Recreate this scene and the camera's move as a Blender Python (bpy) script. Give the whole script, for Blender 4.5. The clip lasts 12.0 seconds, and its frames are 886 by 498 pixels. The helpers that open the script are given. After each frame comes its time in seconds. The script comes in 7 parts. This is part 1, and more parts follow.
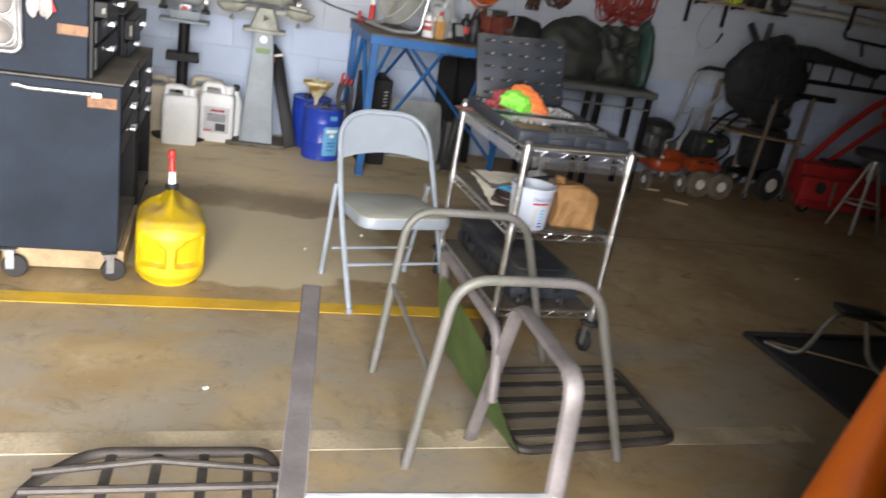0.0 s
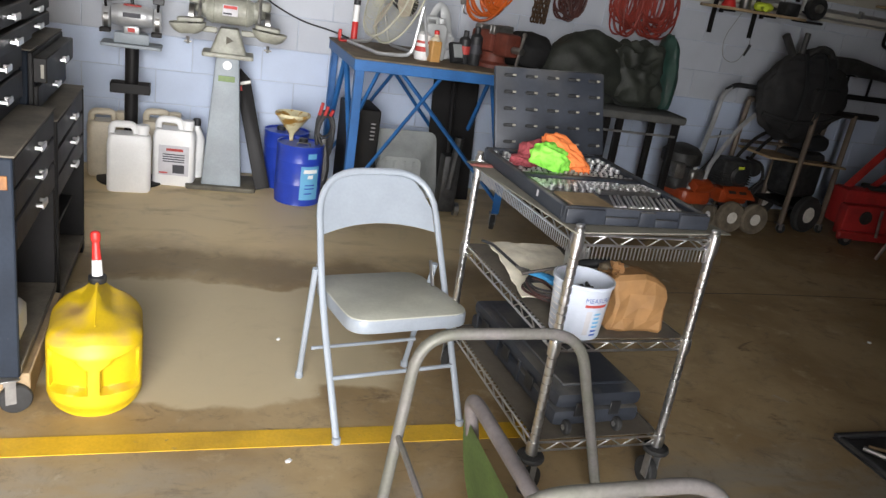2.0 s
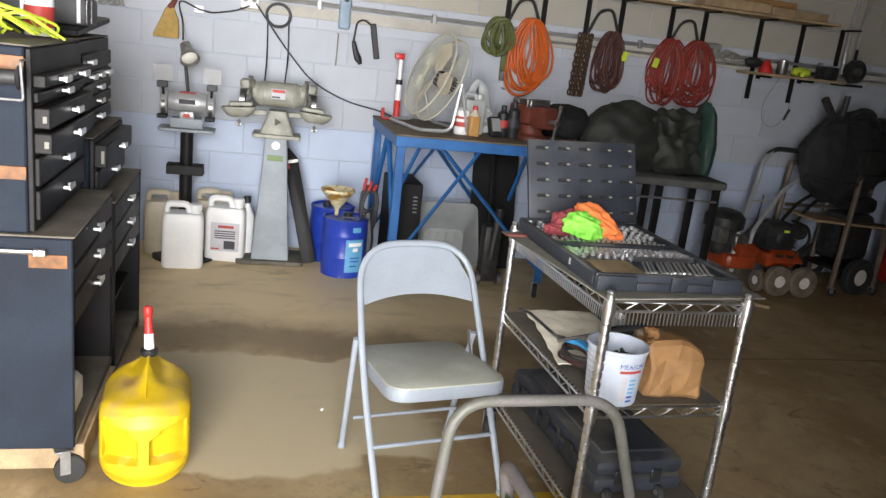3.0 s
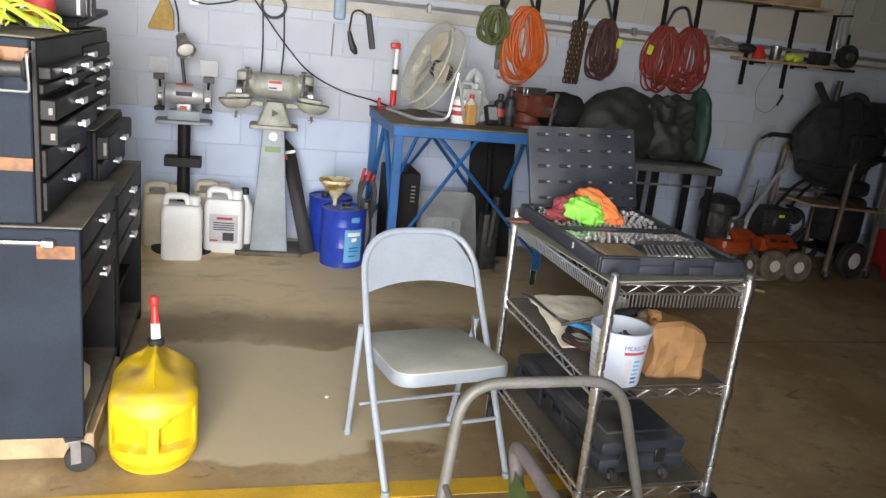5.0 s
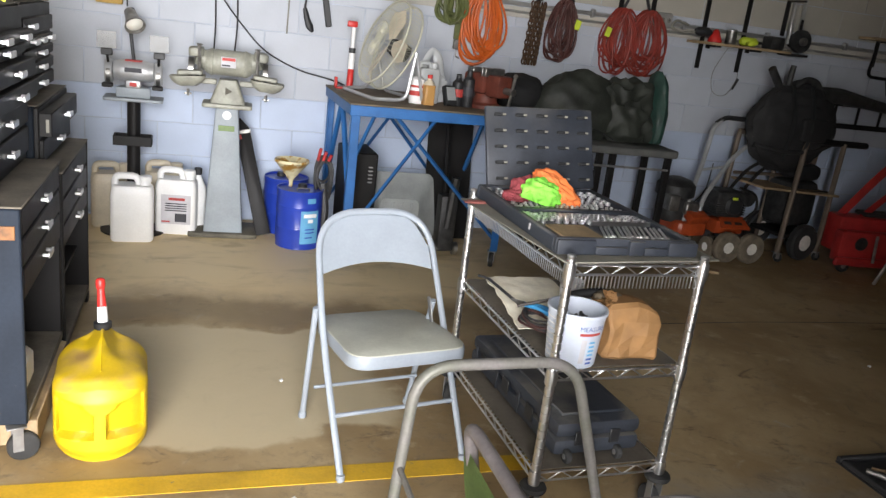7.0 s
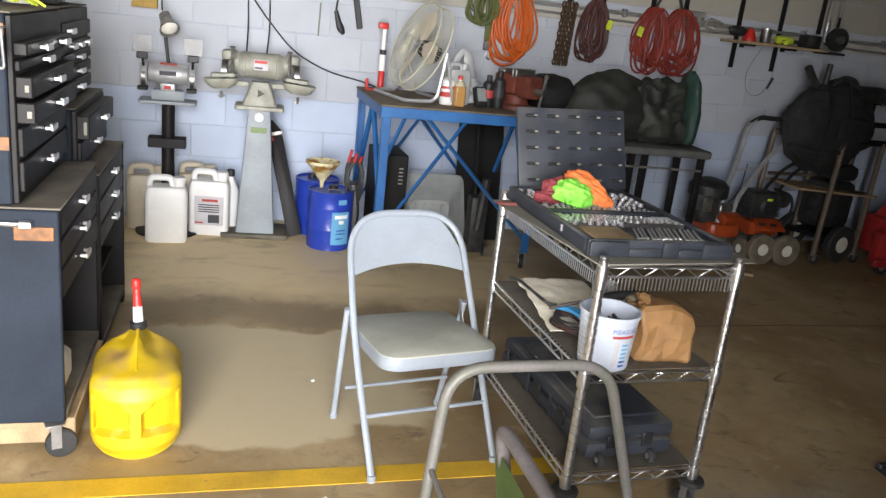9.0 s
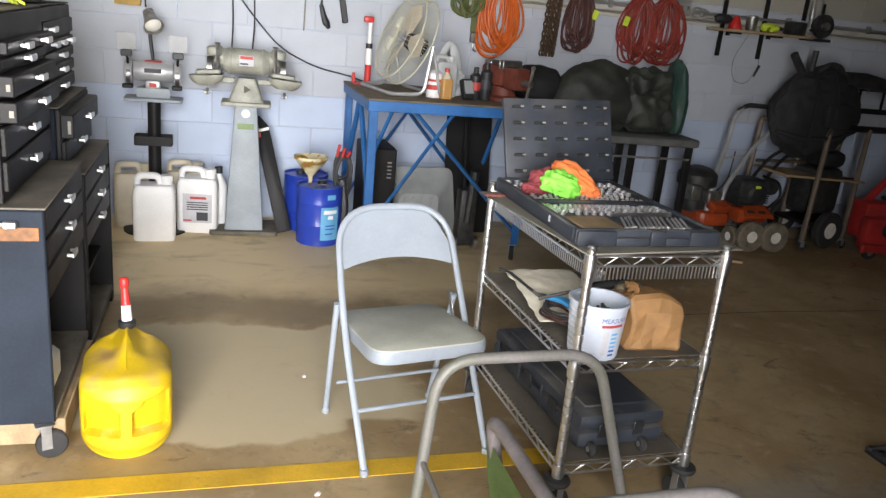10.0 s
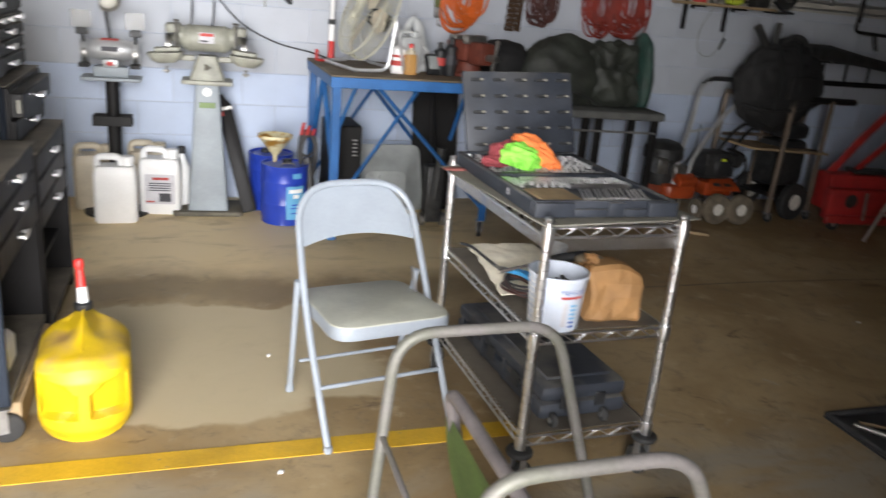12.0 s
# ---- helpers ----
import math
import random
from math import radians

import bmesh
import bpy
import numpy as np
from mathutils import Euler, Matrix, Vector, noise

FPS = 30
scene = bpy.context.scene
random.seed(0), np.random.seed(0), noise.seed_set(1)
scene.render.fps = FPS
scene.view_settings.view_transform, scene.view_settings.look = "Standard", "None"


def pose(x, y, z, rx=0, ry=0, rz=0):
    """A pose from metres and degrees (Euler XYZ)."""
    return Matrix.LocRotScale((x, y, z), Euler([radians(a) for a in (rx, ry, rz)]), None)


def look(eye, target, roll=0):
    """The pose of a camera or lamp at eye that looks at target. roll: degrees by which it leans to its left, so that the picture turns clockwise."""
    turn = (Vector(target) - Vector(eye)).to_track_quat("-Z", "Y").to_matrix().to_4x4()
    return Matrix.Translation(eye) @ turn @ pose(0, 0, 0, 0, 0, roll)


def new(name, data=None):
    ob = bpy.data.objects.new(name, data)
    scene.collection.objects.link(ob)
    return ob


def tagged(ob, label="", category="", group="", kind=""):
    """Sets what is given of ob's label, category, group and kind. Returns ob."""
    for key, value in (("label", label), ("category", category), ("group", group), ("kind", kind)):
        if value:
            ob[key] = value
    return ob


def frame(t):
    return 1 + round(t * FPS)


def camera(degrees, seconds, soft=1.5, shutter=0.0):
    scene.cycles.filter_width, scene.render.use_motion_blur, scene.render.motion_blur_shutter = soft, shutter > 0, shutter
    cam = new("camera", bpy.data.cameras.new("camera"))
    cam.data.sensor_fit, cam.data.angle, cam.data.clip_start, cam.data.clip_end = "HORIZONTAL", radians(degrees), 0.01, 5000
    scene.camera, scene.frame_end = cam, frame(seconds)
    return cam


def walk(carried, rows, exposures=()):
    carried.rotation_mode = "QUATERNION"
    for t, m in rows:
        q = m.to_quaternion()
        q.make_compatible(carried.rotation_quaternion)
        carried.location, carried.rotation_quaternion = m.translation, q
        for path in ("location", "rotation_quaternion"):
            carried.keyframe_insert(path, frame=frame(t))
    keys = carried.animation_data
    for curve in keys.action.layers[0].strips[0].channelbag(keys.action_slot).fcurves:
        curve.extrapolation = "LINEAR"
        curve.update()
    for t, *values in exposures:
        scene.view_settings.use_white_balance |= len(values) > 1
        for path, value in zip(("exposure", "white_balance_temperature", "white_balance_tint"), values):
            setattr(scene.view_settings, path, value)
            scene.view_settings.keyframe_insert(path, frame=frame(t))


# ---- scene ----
cam = camera(59.3, 12.0, soft=1.45, shutter=0.6)
PATH = [
    (0, (0.242, -0.596, 1.508), (0.828, 1.194, 0.836), 9.9),
    (0.5, (0.275, -0.352, 1.487), (0.716, 1.45, 0.738), 8.2),
    (1, (0.393, -0.098, 1.525), (0.683, 1.753, 0.824), 4.9),
    (1.5, (0.386, 0.119, 1.537), (0.805, 1.988, 0.964), 6.1),
    (2, (0.376, 0.323, 1.536), (1.0, 2.104, 0.875), 9.0),
    (2.5, (0.417, 0.313, 1.544), (0.938, 2.156, 0.967), 7.7),
    (3, (0.401, 0.248, 1.561), (0.895, 2.118, 1.054), 6.6),
    (5, (0.358, 0.227, 1.548), (0.871, 2.087, 1.021), 6.0),
    (5.5, (0.36, 0.232, 1.546), (0.907, 2.082, 1.018), 5.8),
    (6, (0.366, 0.237, 1.545), (0.946, 2.072, 1.001), 5.7),
    (6.5, (0.373, 0.247, 1.536), (0.98, 2.068, 0.974), 6.7),
    (7, (0.38, 0.253, 1.536), (0.993, 2.073, 0.977), 6.9),
    (9, (0.373, 0.258, 1.536), (0.915, 2.099, 0.971), 6.4),
    (9.5, (0.381, 0.258, 1.536), (0.938, 2.093, 0.967), 6.0),
    (10, (0.385, 0.256, 1.533), (0.947, 2.086, 0.955), 5.5),
    (10.5, (0.377, 0.254, 1.534), (0.902, 2.096, 0.958), 6.1),
    (11, (0.363, 0.263, 1.528), (0.834, 2.111, 0.926), 6.4),
    (11.5, (0.368, 0.267, 1.525), (0.871, 2.103, 0.911), 6.8),
    (12, (0.44, 0.25, 1.517), (1.061, 2.046, 0.895), 5.1),
]
EV, KELVIN, TINT = 0.97, 6700, 12
walk(cam, [(t, look(eye, target, roll)) for t, eye, target, roll in PATH], [(t, EV + e, KELVIN, TINT) for t, e in ((0, -0.2), (0.5, -0.08), (1.2, -0.12), (2.5, -0.12), (5.5, -0.12), (7, 0.02), (9.5, 0.02), (12, 0.04))])

# ---- light ----
world = bpy.data.worlds.new("sky")
scene.world = world
world.use_nodes = True
wn = world.node_tree
sky = wn.nodes.new("ShaderNodeTexSky")
sky.sky_type = "NISHITA"
sky.sun_disc = False
SUN_UP, SUN_TURN = radians(45), radians(-66)
sky.sun_elevation = SUN_UP
sky.sun_rotation = SUN_TURN
wn.links.new(sky.outputs[0], wn.nodes["Background"].inputs[0])
wn.nodes["Background"].inputs[1].default_value = 0.10
sun = new("sun", bpy.data.lights.new("sun", "SUN"))
sun.data.energy, sun.data.angle, sun.data.color = 5.0, radians(0.6), (1.0, 0.95, 0.86)
# the sun stands behind the building, so that the doorway lies in its shade
SUN_FROM = Vector((math.sin(SUN_TURN) * math.cos(SUN_UP), math.cos(SUN_TURN) * math.cos(SUN_UP), math.sin(SUN_UP)))
sun.rotation_mode = "QUATERNION"
sun.rotation_quaternion = SUN_FROM.to_track_quat("Z", "Y")
# daylight that comes in by the wide door behind the camera
door_light = new("door_daylight", bpy.data.lights.new("door_daylight", "AREA"))
door_light.data.shape, door_light.data.size, door_light.data.size_y = "RECTANGLE", 3.55, 3.2
door_light.data.energy, door_light.data.color = 725, (0.965, 0.98, 1.0)
door_light.matrix_basis = pose(0.145, -2.64, 1.66, 90, 0, 0)


# ---- materials ----
def mat(name, col, rough=0.55, metal=0.0, var=0.12, size=6.0, bump=0.05, fine=90.0, tint=None, wear=None, spots=None, island=0.0, trans=0.0, each=0.0, gloss=0.5, dust=None):
    """A procedural surface: base colour, broad variation towards tint, fine grain, spots of wear, relief."""
    m = bpy.data.materials.new(name)
    m.use_nodes = True
    nt = m.node_tree
    n, l = nt.nodes, nt.links
    b = n["Principled BSDF"]
    co = n.new("ShaderNodeTexCoord")
    broad = n.new("ShaderNodeTexNoise")
    broad.inputs["Scale"].default_value, broad.inputs["Detail"].default_value = size, 5
    grain = n.new("ShaderNodeTexNoise")
    grain.inputs["Scale"].default_value, grain.inputs["Detail"].default_value = fine, 3
    l.new(co.outputs["Object"], broad.inputs["Vector"]), l.new(co.outputs["Object"], grain.inputs["Vector"])
    dark = tuple(c * (1 - 2.2 * var) for c in col)
    ramp = n.new("ShaderNodeValToRGB")
    ramp.color_ramp.elements[0].position, ramp.color_ramp.elements[1].position = 0.35, 0.65
    ramp.color_ramp.elements[0].color = (*(tint or dark), 1)
    ramp.color_ramp.elements[1].color = (*col, 1)
    l.new(broad.outputs["Fac"], ramp.inputs["Fac"])
    mix = n.new("ShaderNodeMix")
    mix.data_type, mix.blend_type = "RGBA", "MULTIPLY"
    mix.inputs["Factor"].default_value = min(1.0, var * 2.5)
    g2 = n.new("ShaderNodeMapRange")
    g2.inputs["From Min"].default_value, g2.inputs["From Max"].default_value, g2.inputs["To Min"].default_value, g2.inputs["To Max"].default_value = 0.3, 0.7, 0.72, 1.12
    l.new(grain.outputs["Fac"], g2.inputs["Value"])
    l.new(ramp.outputs["Color"], mix.inputs["A"]), l.new(g2.outputs["Result"], mix.inputs["B"])
    colour = mix.outputs["Result"]
    if wear:
        w = n.new("ShaderNodeTexNoise")
        w.inputs["Scale"].default_value, w.inputs["Detail"].default_value, w.inputs["Roughness"].default_value = wear[1], 8, 0.7
        l.new(co.outputs["Object"], w.inputs["Vector"])
        r = n.new("ShaderNodeMapRange")
        r.inputs["From Min"].default_value, r.inputs["From Max"].default_value = wear[2], wear[2] + 0.06
        l.new(w.outputs["Fac"], r.inputs["Value"])
        m2 = n.new("ShaderNodeMix")
        m2.data_type = "RGBA"
        l.new(r.outputs["Result"], m2.inputs["Factor"]), l.new(colour, m2.inputs["A"])
        m2.inputs["B"].default_value = (*wear[0], 1)
        colour = m2.outputs["Result"]
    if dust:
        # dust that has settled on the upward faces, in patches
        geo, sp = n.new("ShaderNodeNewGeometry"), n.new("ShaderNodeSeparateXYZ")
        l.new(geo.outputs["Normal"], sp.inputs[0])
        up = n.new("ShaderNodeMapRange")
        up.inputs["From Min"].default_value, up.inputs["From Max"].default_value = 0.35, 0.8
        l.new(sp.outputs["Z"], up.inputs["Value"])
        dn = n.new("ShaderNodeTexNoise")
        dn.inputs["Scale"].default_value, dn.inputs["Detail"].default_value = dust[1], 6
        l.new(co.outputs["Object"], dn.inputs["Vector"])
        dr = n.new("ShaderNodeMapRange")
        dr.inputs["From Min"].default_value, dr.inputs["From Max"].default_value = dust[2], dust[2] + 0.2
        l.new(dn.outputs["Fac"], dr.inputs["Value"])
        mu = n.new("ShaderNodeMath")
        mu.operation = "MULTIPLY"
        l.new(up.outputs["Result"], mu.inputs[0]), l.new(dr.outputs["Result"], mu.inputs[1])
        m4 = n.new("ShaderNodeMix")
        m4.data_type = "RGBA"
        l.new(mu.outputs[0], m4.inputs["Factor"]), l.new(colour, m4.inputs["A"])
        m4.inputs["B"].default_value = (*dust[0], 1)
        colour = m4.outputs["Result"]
    if each:
        info = n.new("ShaderNodeObjectInfo")
        r = n.new("ShaderNodeMapRange")
        r.inputs["To Min"].default_value, r.inputs["To Max"].default_value = 1 - each, 1.0 + each * 0.4
        l.new(info.outputs["Random"], r.inputs["Value"])
        m3 = n.new("ShaderNodeMix")
        m3.data_type, m3.blend_type = "RGBA", "MULTIPLY"
        m3.inputs["Factor"].default_value = 1.0
        l.new(colour, m3.inputs["A"]), l.new(r.outputs["Result"], m3.inputs["B"])
        colour = m3.outputs["Result"]
    l.new(colour, b.inputs["Base Color"])
    rr = n.new("ShaderNodeMapRange")
    rr.inputs["To Min"].default_value, rr.inputs["To Max"].default_value = max(0.03, rough - 0.1), min(1, rough + 0.12)
    l.new(broad.outputs["Fac"], rr.inputs["Value"]), l.new(rr.outputs["Result"], b.inputs["Roughness"])
    b.inputs["Metallic"].default_value = metal
    b.inputs["Specular IOR Level"].default_value = gloss
    if trans:
        b.inputs["Transmission Weight"].default_value = trans
    if bump:
        bp = n.new("ShaderNodeBump")
        bp.inputs["Strength"].default_value, bp.inputs["Distance"].default_value = bump * 3, 0.004
        l.new(grain.outputs["Fac"], bp.inputs["Height"]), l.new(bp.outputs["Normal"], b.inputs["Normal"])
    return m


def floor_material():
    """Old sealed concrete, brown with oil and tyre stains, paler where it was washed."""
    m = bpy.data.materials.new("stained_concrete")
    m.use_nodes = True
    nt = m.node_tree
    n, l = nt.nodes, nt.links
    b = n["Principled BSDF"]
    co = n.new("ShaderNodeTexCoord")

    def noise(scale, detail=6, rough=0.6, dist=0.0, stretch=None):
        t = n.new("ShaderNodeTexNoise")
        t.inputs["Scale"].default_value, t.inputs["Detail"].default_value = scale, detail
        t.inputs["Roughness"].default_value, t.inputs["Distortion"].default_value = rough, dist
        if stretch:
            mp = n.new("ShaderNodeMapping")
            mp.inputs["Scale"].default_value = stretch
            l.new(co.outputs["Object"], mp.inputs["Vector"]), l.new(mp.outputs["Vector"], t.inputs["Vector"])
        else:
            l.new(co.outputs["Object"], t.inputs["Vector"])
        return t.outputs["Fac"]

    def step(fac, a, z):
        r = n.new("ShaderNodeMapRange")
        r.interpolation_type = "SMOOTHSTEP"
        r.inputs["From Min"].default_value, r.inputs["From Max"].default_value = a, z
        l.new(fac, r.inputs["Value"])
        return r.outputs["Result"]

    def blend(fac, a, c):
        x = n.new("ShaderNodeMix")
        x.data_type = "RGBA"
        l.new(fac, x.inputs["Factor"])
        if isinstance(a, tuple):
            x.inputs["A"].default_value = (*a, 1)
        else:
            l.new(a, x.inputs["A"])
        x.inputs["B"].default_value = (*c, 1)
        return x.outputs["Result"]

    c = blend(step(noise(1.1, 6, 0.6, 0.4), 0.38, 0.62), (0.43, 0.318, 0.172), (0.295, 0.200, 0.094))
    c = blend(step(noise(4.5, 8, 0.7), 0.55, 0.72), c, (0.482, 0.376, 0.227))
    c = blend(step(noise(2.3, 7, 0.65, 0.8, (1, 2.2, 1)), 0.60, 0.70), c, (0.154, 0.099, 0.048))
    c = blend(step(noise(14, 5, 0.7), 0.68, 0.74), c, (0.114, 0.088, 0.057))
    # the washed patch before the tool chests: an irregular pale area
    sep = n.new("ShaderNodeSeparateXYZ")
    wob = n.new("ShaderNodeVectorMath")
    wob.operation = "MULTIPLY_ADD"
    nz = n.new("ShaderNodeTexNoise")
    nz.inputs["Scale"].default_value, nz.inputs["Detail"].default_value = 1.6, 6
    l.new(co.outputs["Object"], nz.inputs["Vector"])
    l.new(nz.outputs["Color"], wob.inputs[0])
    wob.inputs[1].default_value = (0.9, 0.9, 0)
    l.new(co.outputs["Object"], wob.inputs[2])
    l.new(wob.outputs["Vector"], sep.inputs[0])

    def band(sock, a, z, soft):
        up, down = step(sock, a, a + soft), step(sock, z, z - soft)
        k = n.new("ShaderNodeMath")
        k.operation = "MULTIPLY"
        l.new(up, k.inputs[0]), l.new(down, k.inputs[1])
        return k.outputs[0]

    k = n.new("ShaderNodeMath")
    k.operation = "MULTIPLY"
    l.new(band(sep.outputs["X"], 0.1, 1.75, 0.25), k.inputs[0]), l.new(band(sep.outputs["Y"], 3.28, 4.28, 0.06), k.inputs[1])
    k2 = n.new("ShaderNodeMath")
    k2.operation = "MULTIPLY"
    k2.inputs[1].default_value = 0.85
    l.new(k.outputs[0], k2.inputs[0])
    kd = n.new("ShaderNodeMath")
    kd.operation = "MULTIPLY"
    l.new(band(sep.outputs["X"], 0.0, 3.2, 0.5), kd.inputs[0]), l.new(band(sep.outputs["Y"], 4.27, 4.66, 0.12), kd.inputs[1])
    kf = n.new("ShaderNodeMath")
    kf.operation = "MULTIPLY"
    l.new(band(sep.outputs["Y"], -6.0, 2.95, 0.3), kf.inputs[0]), l.new(step(noise(1.5, 7, 0.65, 0.6, (1, 1.8, 1)), 0.34, 0.62), kf.inputs[1])
    c = blend(kf.outputs[0], c, (0.315, 0.275, 0.215))
    # grimy blotches and fine speckle
    c = blend(step(noise(7.5, 9, 0.78, 0.9), 0.50, 0.78), c, (0.155, 0.122, 0.082))
    c = blend(step(noise(26, 6, 0.8), 0.56, 0.78), c, (0.17, 0.135, 0.095))
    c = blend(step(noise(6.5, 8, 0.75, 1.2), 0.60, 0.74), c, (0.42, 0.37, 0.29))
    kg = n.new("ShaderNodeMath")
    kg.operation = "MULTIPLY"
    l.new(band(sep.outputs["X"], -0.6, 3.3, 0.7), kg.inputs[0]), l.new(band(sep.outputs["Y"], 4.55, 7.5, 0.35), kg.inputs[1])
    kn = n.new("ShaderNodeMath")
    kn.operation = "MULTIPLY"
    l.new(kg.outputs[0], kn.inputs[0]), l.new(step(noise(1.7, 6, 0.62, 0.5, (1, 2.4, 1)), 0.80, 0.50), kn.inputs[1])
    c = blend(kn.outputs[0], c, (0.76, 0.60, 0.35))
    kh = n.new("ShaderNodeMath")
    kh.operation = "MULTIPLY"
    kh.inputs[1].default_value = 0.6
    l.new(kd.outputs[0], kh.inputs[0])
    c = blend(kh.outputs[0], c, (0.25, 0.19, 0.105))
    c = blend(k2.outputs[0], c, (0.603, 0.511, 0.334))
    c = blend(step(noise(2.6, 8, 0.72, 0.5), 0.52, 0.86), c, (0.40, 0.325, 0.21))
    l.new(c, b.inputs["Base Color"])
    r = n.new("ShaderNodeMapRange")
    r.inputs["To Min"].default_value, r.inputs["To Max"].default_value = 0.36, 0.75
    l.new(noise(2.0, 6), r.inputs["Value"]), l.new(r.outputs["Result"], b.inputs["Roughness"])
    bp = n.new("ShaderNodeBump")
    bp.inputs["Strength"].default_value, bp.inputs["Distance"].default_value = 0.25, 0.003
    l.new(noise(60, 6), bp.inputs["Height"]), l.new(bp.outputs["Normal"], b.inputs["Normal"])
    return m


M_FLOOR = floor_material()
M_APRON = mat("apron_concrete", (0.52, 0.48, 0.40), 0.85, var=0.15, size=1.5, bump=0.15)
M_SILL = mat("tan_sill_concrete", (0.54, 0.45, 0.31), 0.75, var=0.2, size=3.5, bump=0.12, wear=((0.34, 0.26, 0.16), 6, 0.56))
# Two-tone wall paint; upper tiers also darkened and warmed for light falling off upward.
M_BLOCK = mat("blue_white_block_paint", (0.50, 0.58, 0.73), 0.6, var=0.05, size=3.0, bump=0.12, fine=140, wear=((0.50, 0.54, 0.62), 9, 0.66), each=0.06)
M_BLOCKTOP = mat("dim_white_block_paint", (0.43, 0.405, 0.345), 0.6, var=0.05, size=3.0, bump=0.12, fine=140, each=0.05)
M_BLOCKMID = mat("dim_off_white_block_paint", (0.48, 0.51, 0.565), 0.6, var=0.05, size=3.0, bump=0.12, fine=140, wear=((0.47, 0.49, 0.53), 9, 0.66), each=0.05)
M_BANDPAINT = mat("cream_band_paint", (0.50, 0.475, 0.42), 0.6, var=0.10, size=4.0, bump=0.08, wear=((0.34, 0.31, 0.26), 7, 0.64))
M_HOLDER = mat("grey_blue_plastic", (0.30, 0.40, 0.50), 0.5, var=0.10, size=8)
M_MORTAR = mat("painted_mortar", (0.50, 0.55, 0.64), 0.8, var=0.1, bump=0.1)
# Unseen closing walls and ceiling, coloured dark to hold down bounce light.
M_WALL = mat("low_bounce_grey_wall", (0.24, 0.22, 0.19), 0.75, var=0.08, size=1.2, bump=0.1)
M_CEIL = mat("grey_ceiling", (0.10, 0.092, 0.08), 0.8, var=0.1, size=1.2)
M_LINE = mat("yellow_floor_paint", (0.74, 0.45, 0.03), 0.5, var=0.12, size=5, bump=0.1, wear=((0.30, 0.23, 0.12), 16, 0.63))
M_GREYSTEEL = mat("dark_grey_enamel", (0.021, 0.028, 0.041), 0.66, gloss=0.15, var=0.16, size=4, bump=0.02, wear=((0.085, 0.09, 0.10), 9, 0.68))
M_BLACKSTEEL = mat("black_enamel", (0.013, 0.012, 0.012), 0.5, gloss=0.22, var=0.15, size=5, bump=0.02, wear=((0.13, 0.11, 0.08), 30, 0.72))
M_LOCKER = mat("locker_blue_grey_enamel", (0.046, 0.058, 0.078), 0.55, gloss=0.3, var=0.08, size=3, bump=0.02)
M_DUSTTOP = mat("dusty_brown_steel", (0.16, 0.14, 0.11), 0.7, var=0.2, size=8, bump=0.06)
M_CHROME = mat("chrome", (0.80, 0.80, 0.81), 0.32, 1.0, var=0.06, size=14, bump=0.0)
M_ZINC = mat("zinc_plate", (0.42, 0.42, 0.42), 0.45, 0.8, var=0.12, size=20, bump=0.02)
M_STEEL = mat("worn_steel", (0.40, 0.39, 0.37), 0.4, 0.9, var=0.2, size=18, bump=0.05)
M_TAG = mat("copper_brown_tag", (0.21, 0.085, 0.022), 0.45, 0.2, var=0.25, size=26, bump=0.03)
M_CHAIR = mat("grey_chair_enamel", (0.32, 0.36, 0.41), 0.36, var=0.06, size=6, bump=0.01, wear=((0.40, 0.42, 0.40), 28, 0.72))
# Chair enamel lightened and warmed for light on the seat, with worn spots.
M_SEATTOP = mat("lit_worn_seat_enamel", (0.53, 0.54, 0.46), 0.40, var=0.10, size=6, bump=0.02, wear=((0.36, 0.36, 0.30), 20, 0.66))
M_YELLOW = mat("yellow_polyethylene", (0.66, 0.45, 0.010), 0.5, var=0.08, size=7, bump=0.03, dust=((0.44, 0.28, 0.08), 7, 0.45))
M_HUB = mat("pale_wheel_hub", (0.80, 0.77, 0.70), 0.6, var=0.1, size=14)
M_RED = mat("red_plastic", (0.62, 0.03, 0.025), 0.4, var=0.1)
M_WHITE = mat("white_plastic", (0.87, 0.87, 0.86), 0.42, var=0.05, size=5, bump=0.01)
M_BUCKET = mat("bluish_white_bucket", (0.56, 0.61, 0.70), 0.45, var=0.05, size=5, bump=0.01)
M_WELL = mat("dull_pewter", (0.17, 0.155, 0.14), 0.5, 0.3, var=0.1, size=20)
M_GRILLE = mat("pale_green_grille", (0.60, 0.59, 0.47), 0.5, var=0.12, size=9)
M_BASEPLATE = mat("dirty_base_plate", (0.15, 0.135, 0.10), 0.7, var=0.2, size=9, bump=0.06)
M_LABEL = mat("white_paper_label", (0.56, 0.55, 0.58), 0.6, var=0.06, size=14)
M_SHIELD = mat("hazy_clear_plastic", (0.62, 0.62, 0.60), 0.3, var=0.05, size=9, bump=0, gloss=0.1)
M_SHIELD.node_tree.nodes["Principled BSDF"].inputs["Alpha"].default_value = 0.3
M_LINER = mat("dusty_board", (0.14, 0.12, 0.095), 0.8, var=0.15, size=7, bump=0.05)
M_CREAM = mat("yellowed_plastic", (0.66, 0.58, 0.44), 0.45, var=0.1, size=6)
M_BLACKPL = mat("black_plastic", (0.022, 0.023, 0.025), 0.5, var=0.15, size=12, bump=0.04)
M_CASE = mat("dark_slate_plastic", (0.035, 0.041, 0.054), 0.5, var=0.15, size=9, bump=0.05, dust=((0.12, 0.115, 0.105), 6, 0.42))
M_RUBBER = mat("black_rubber", (0.03, 0.03, 0.03), 0.75, var=0.2, size=14, bump=0.05)
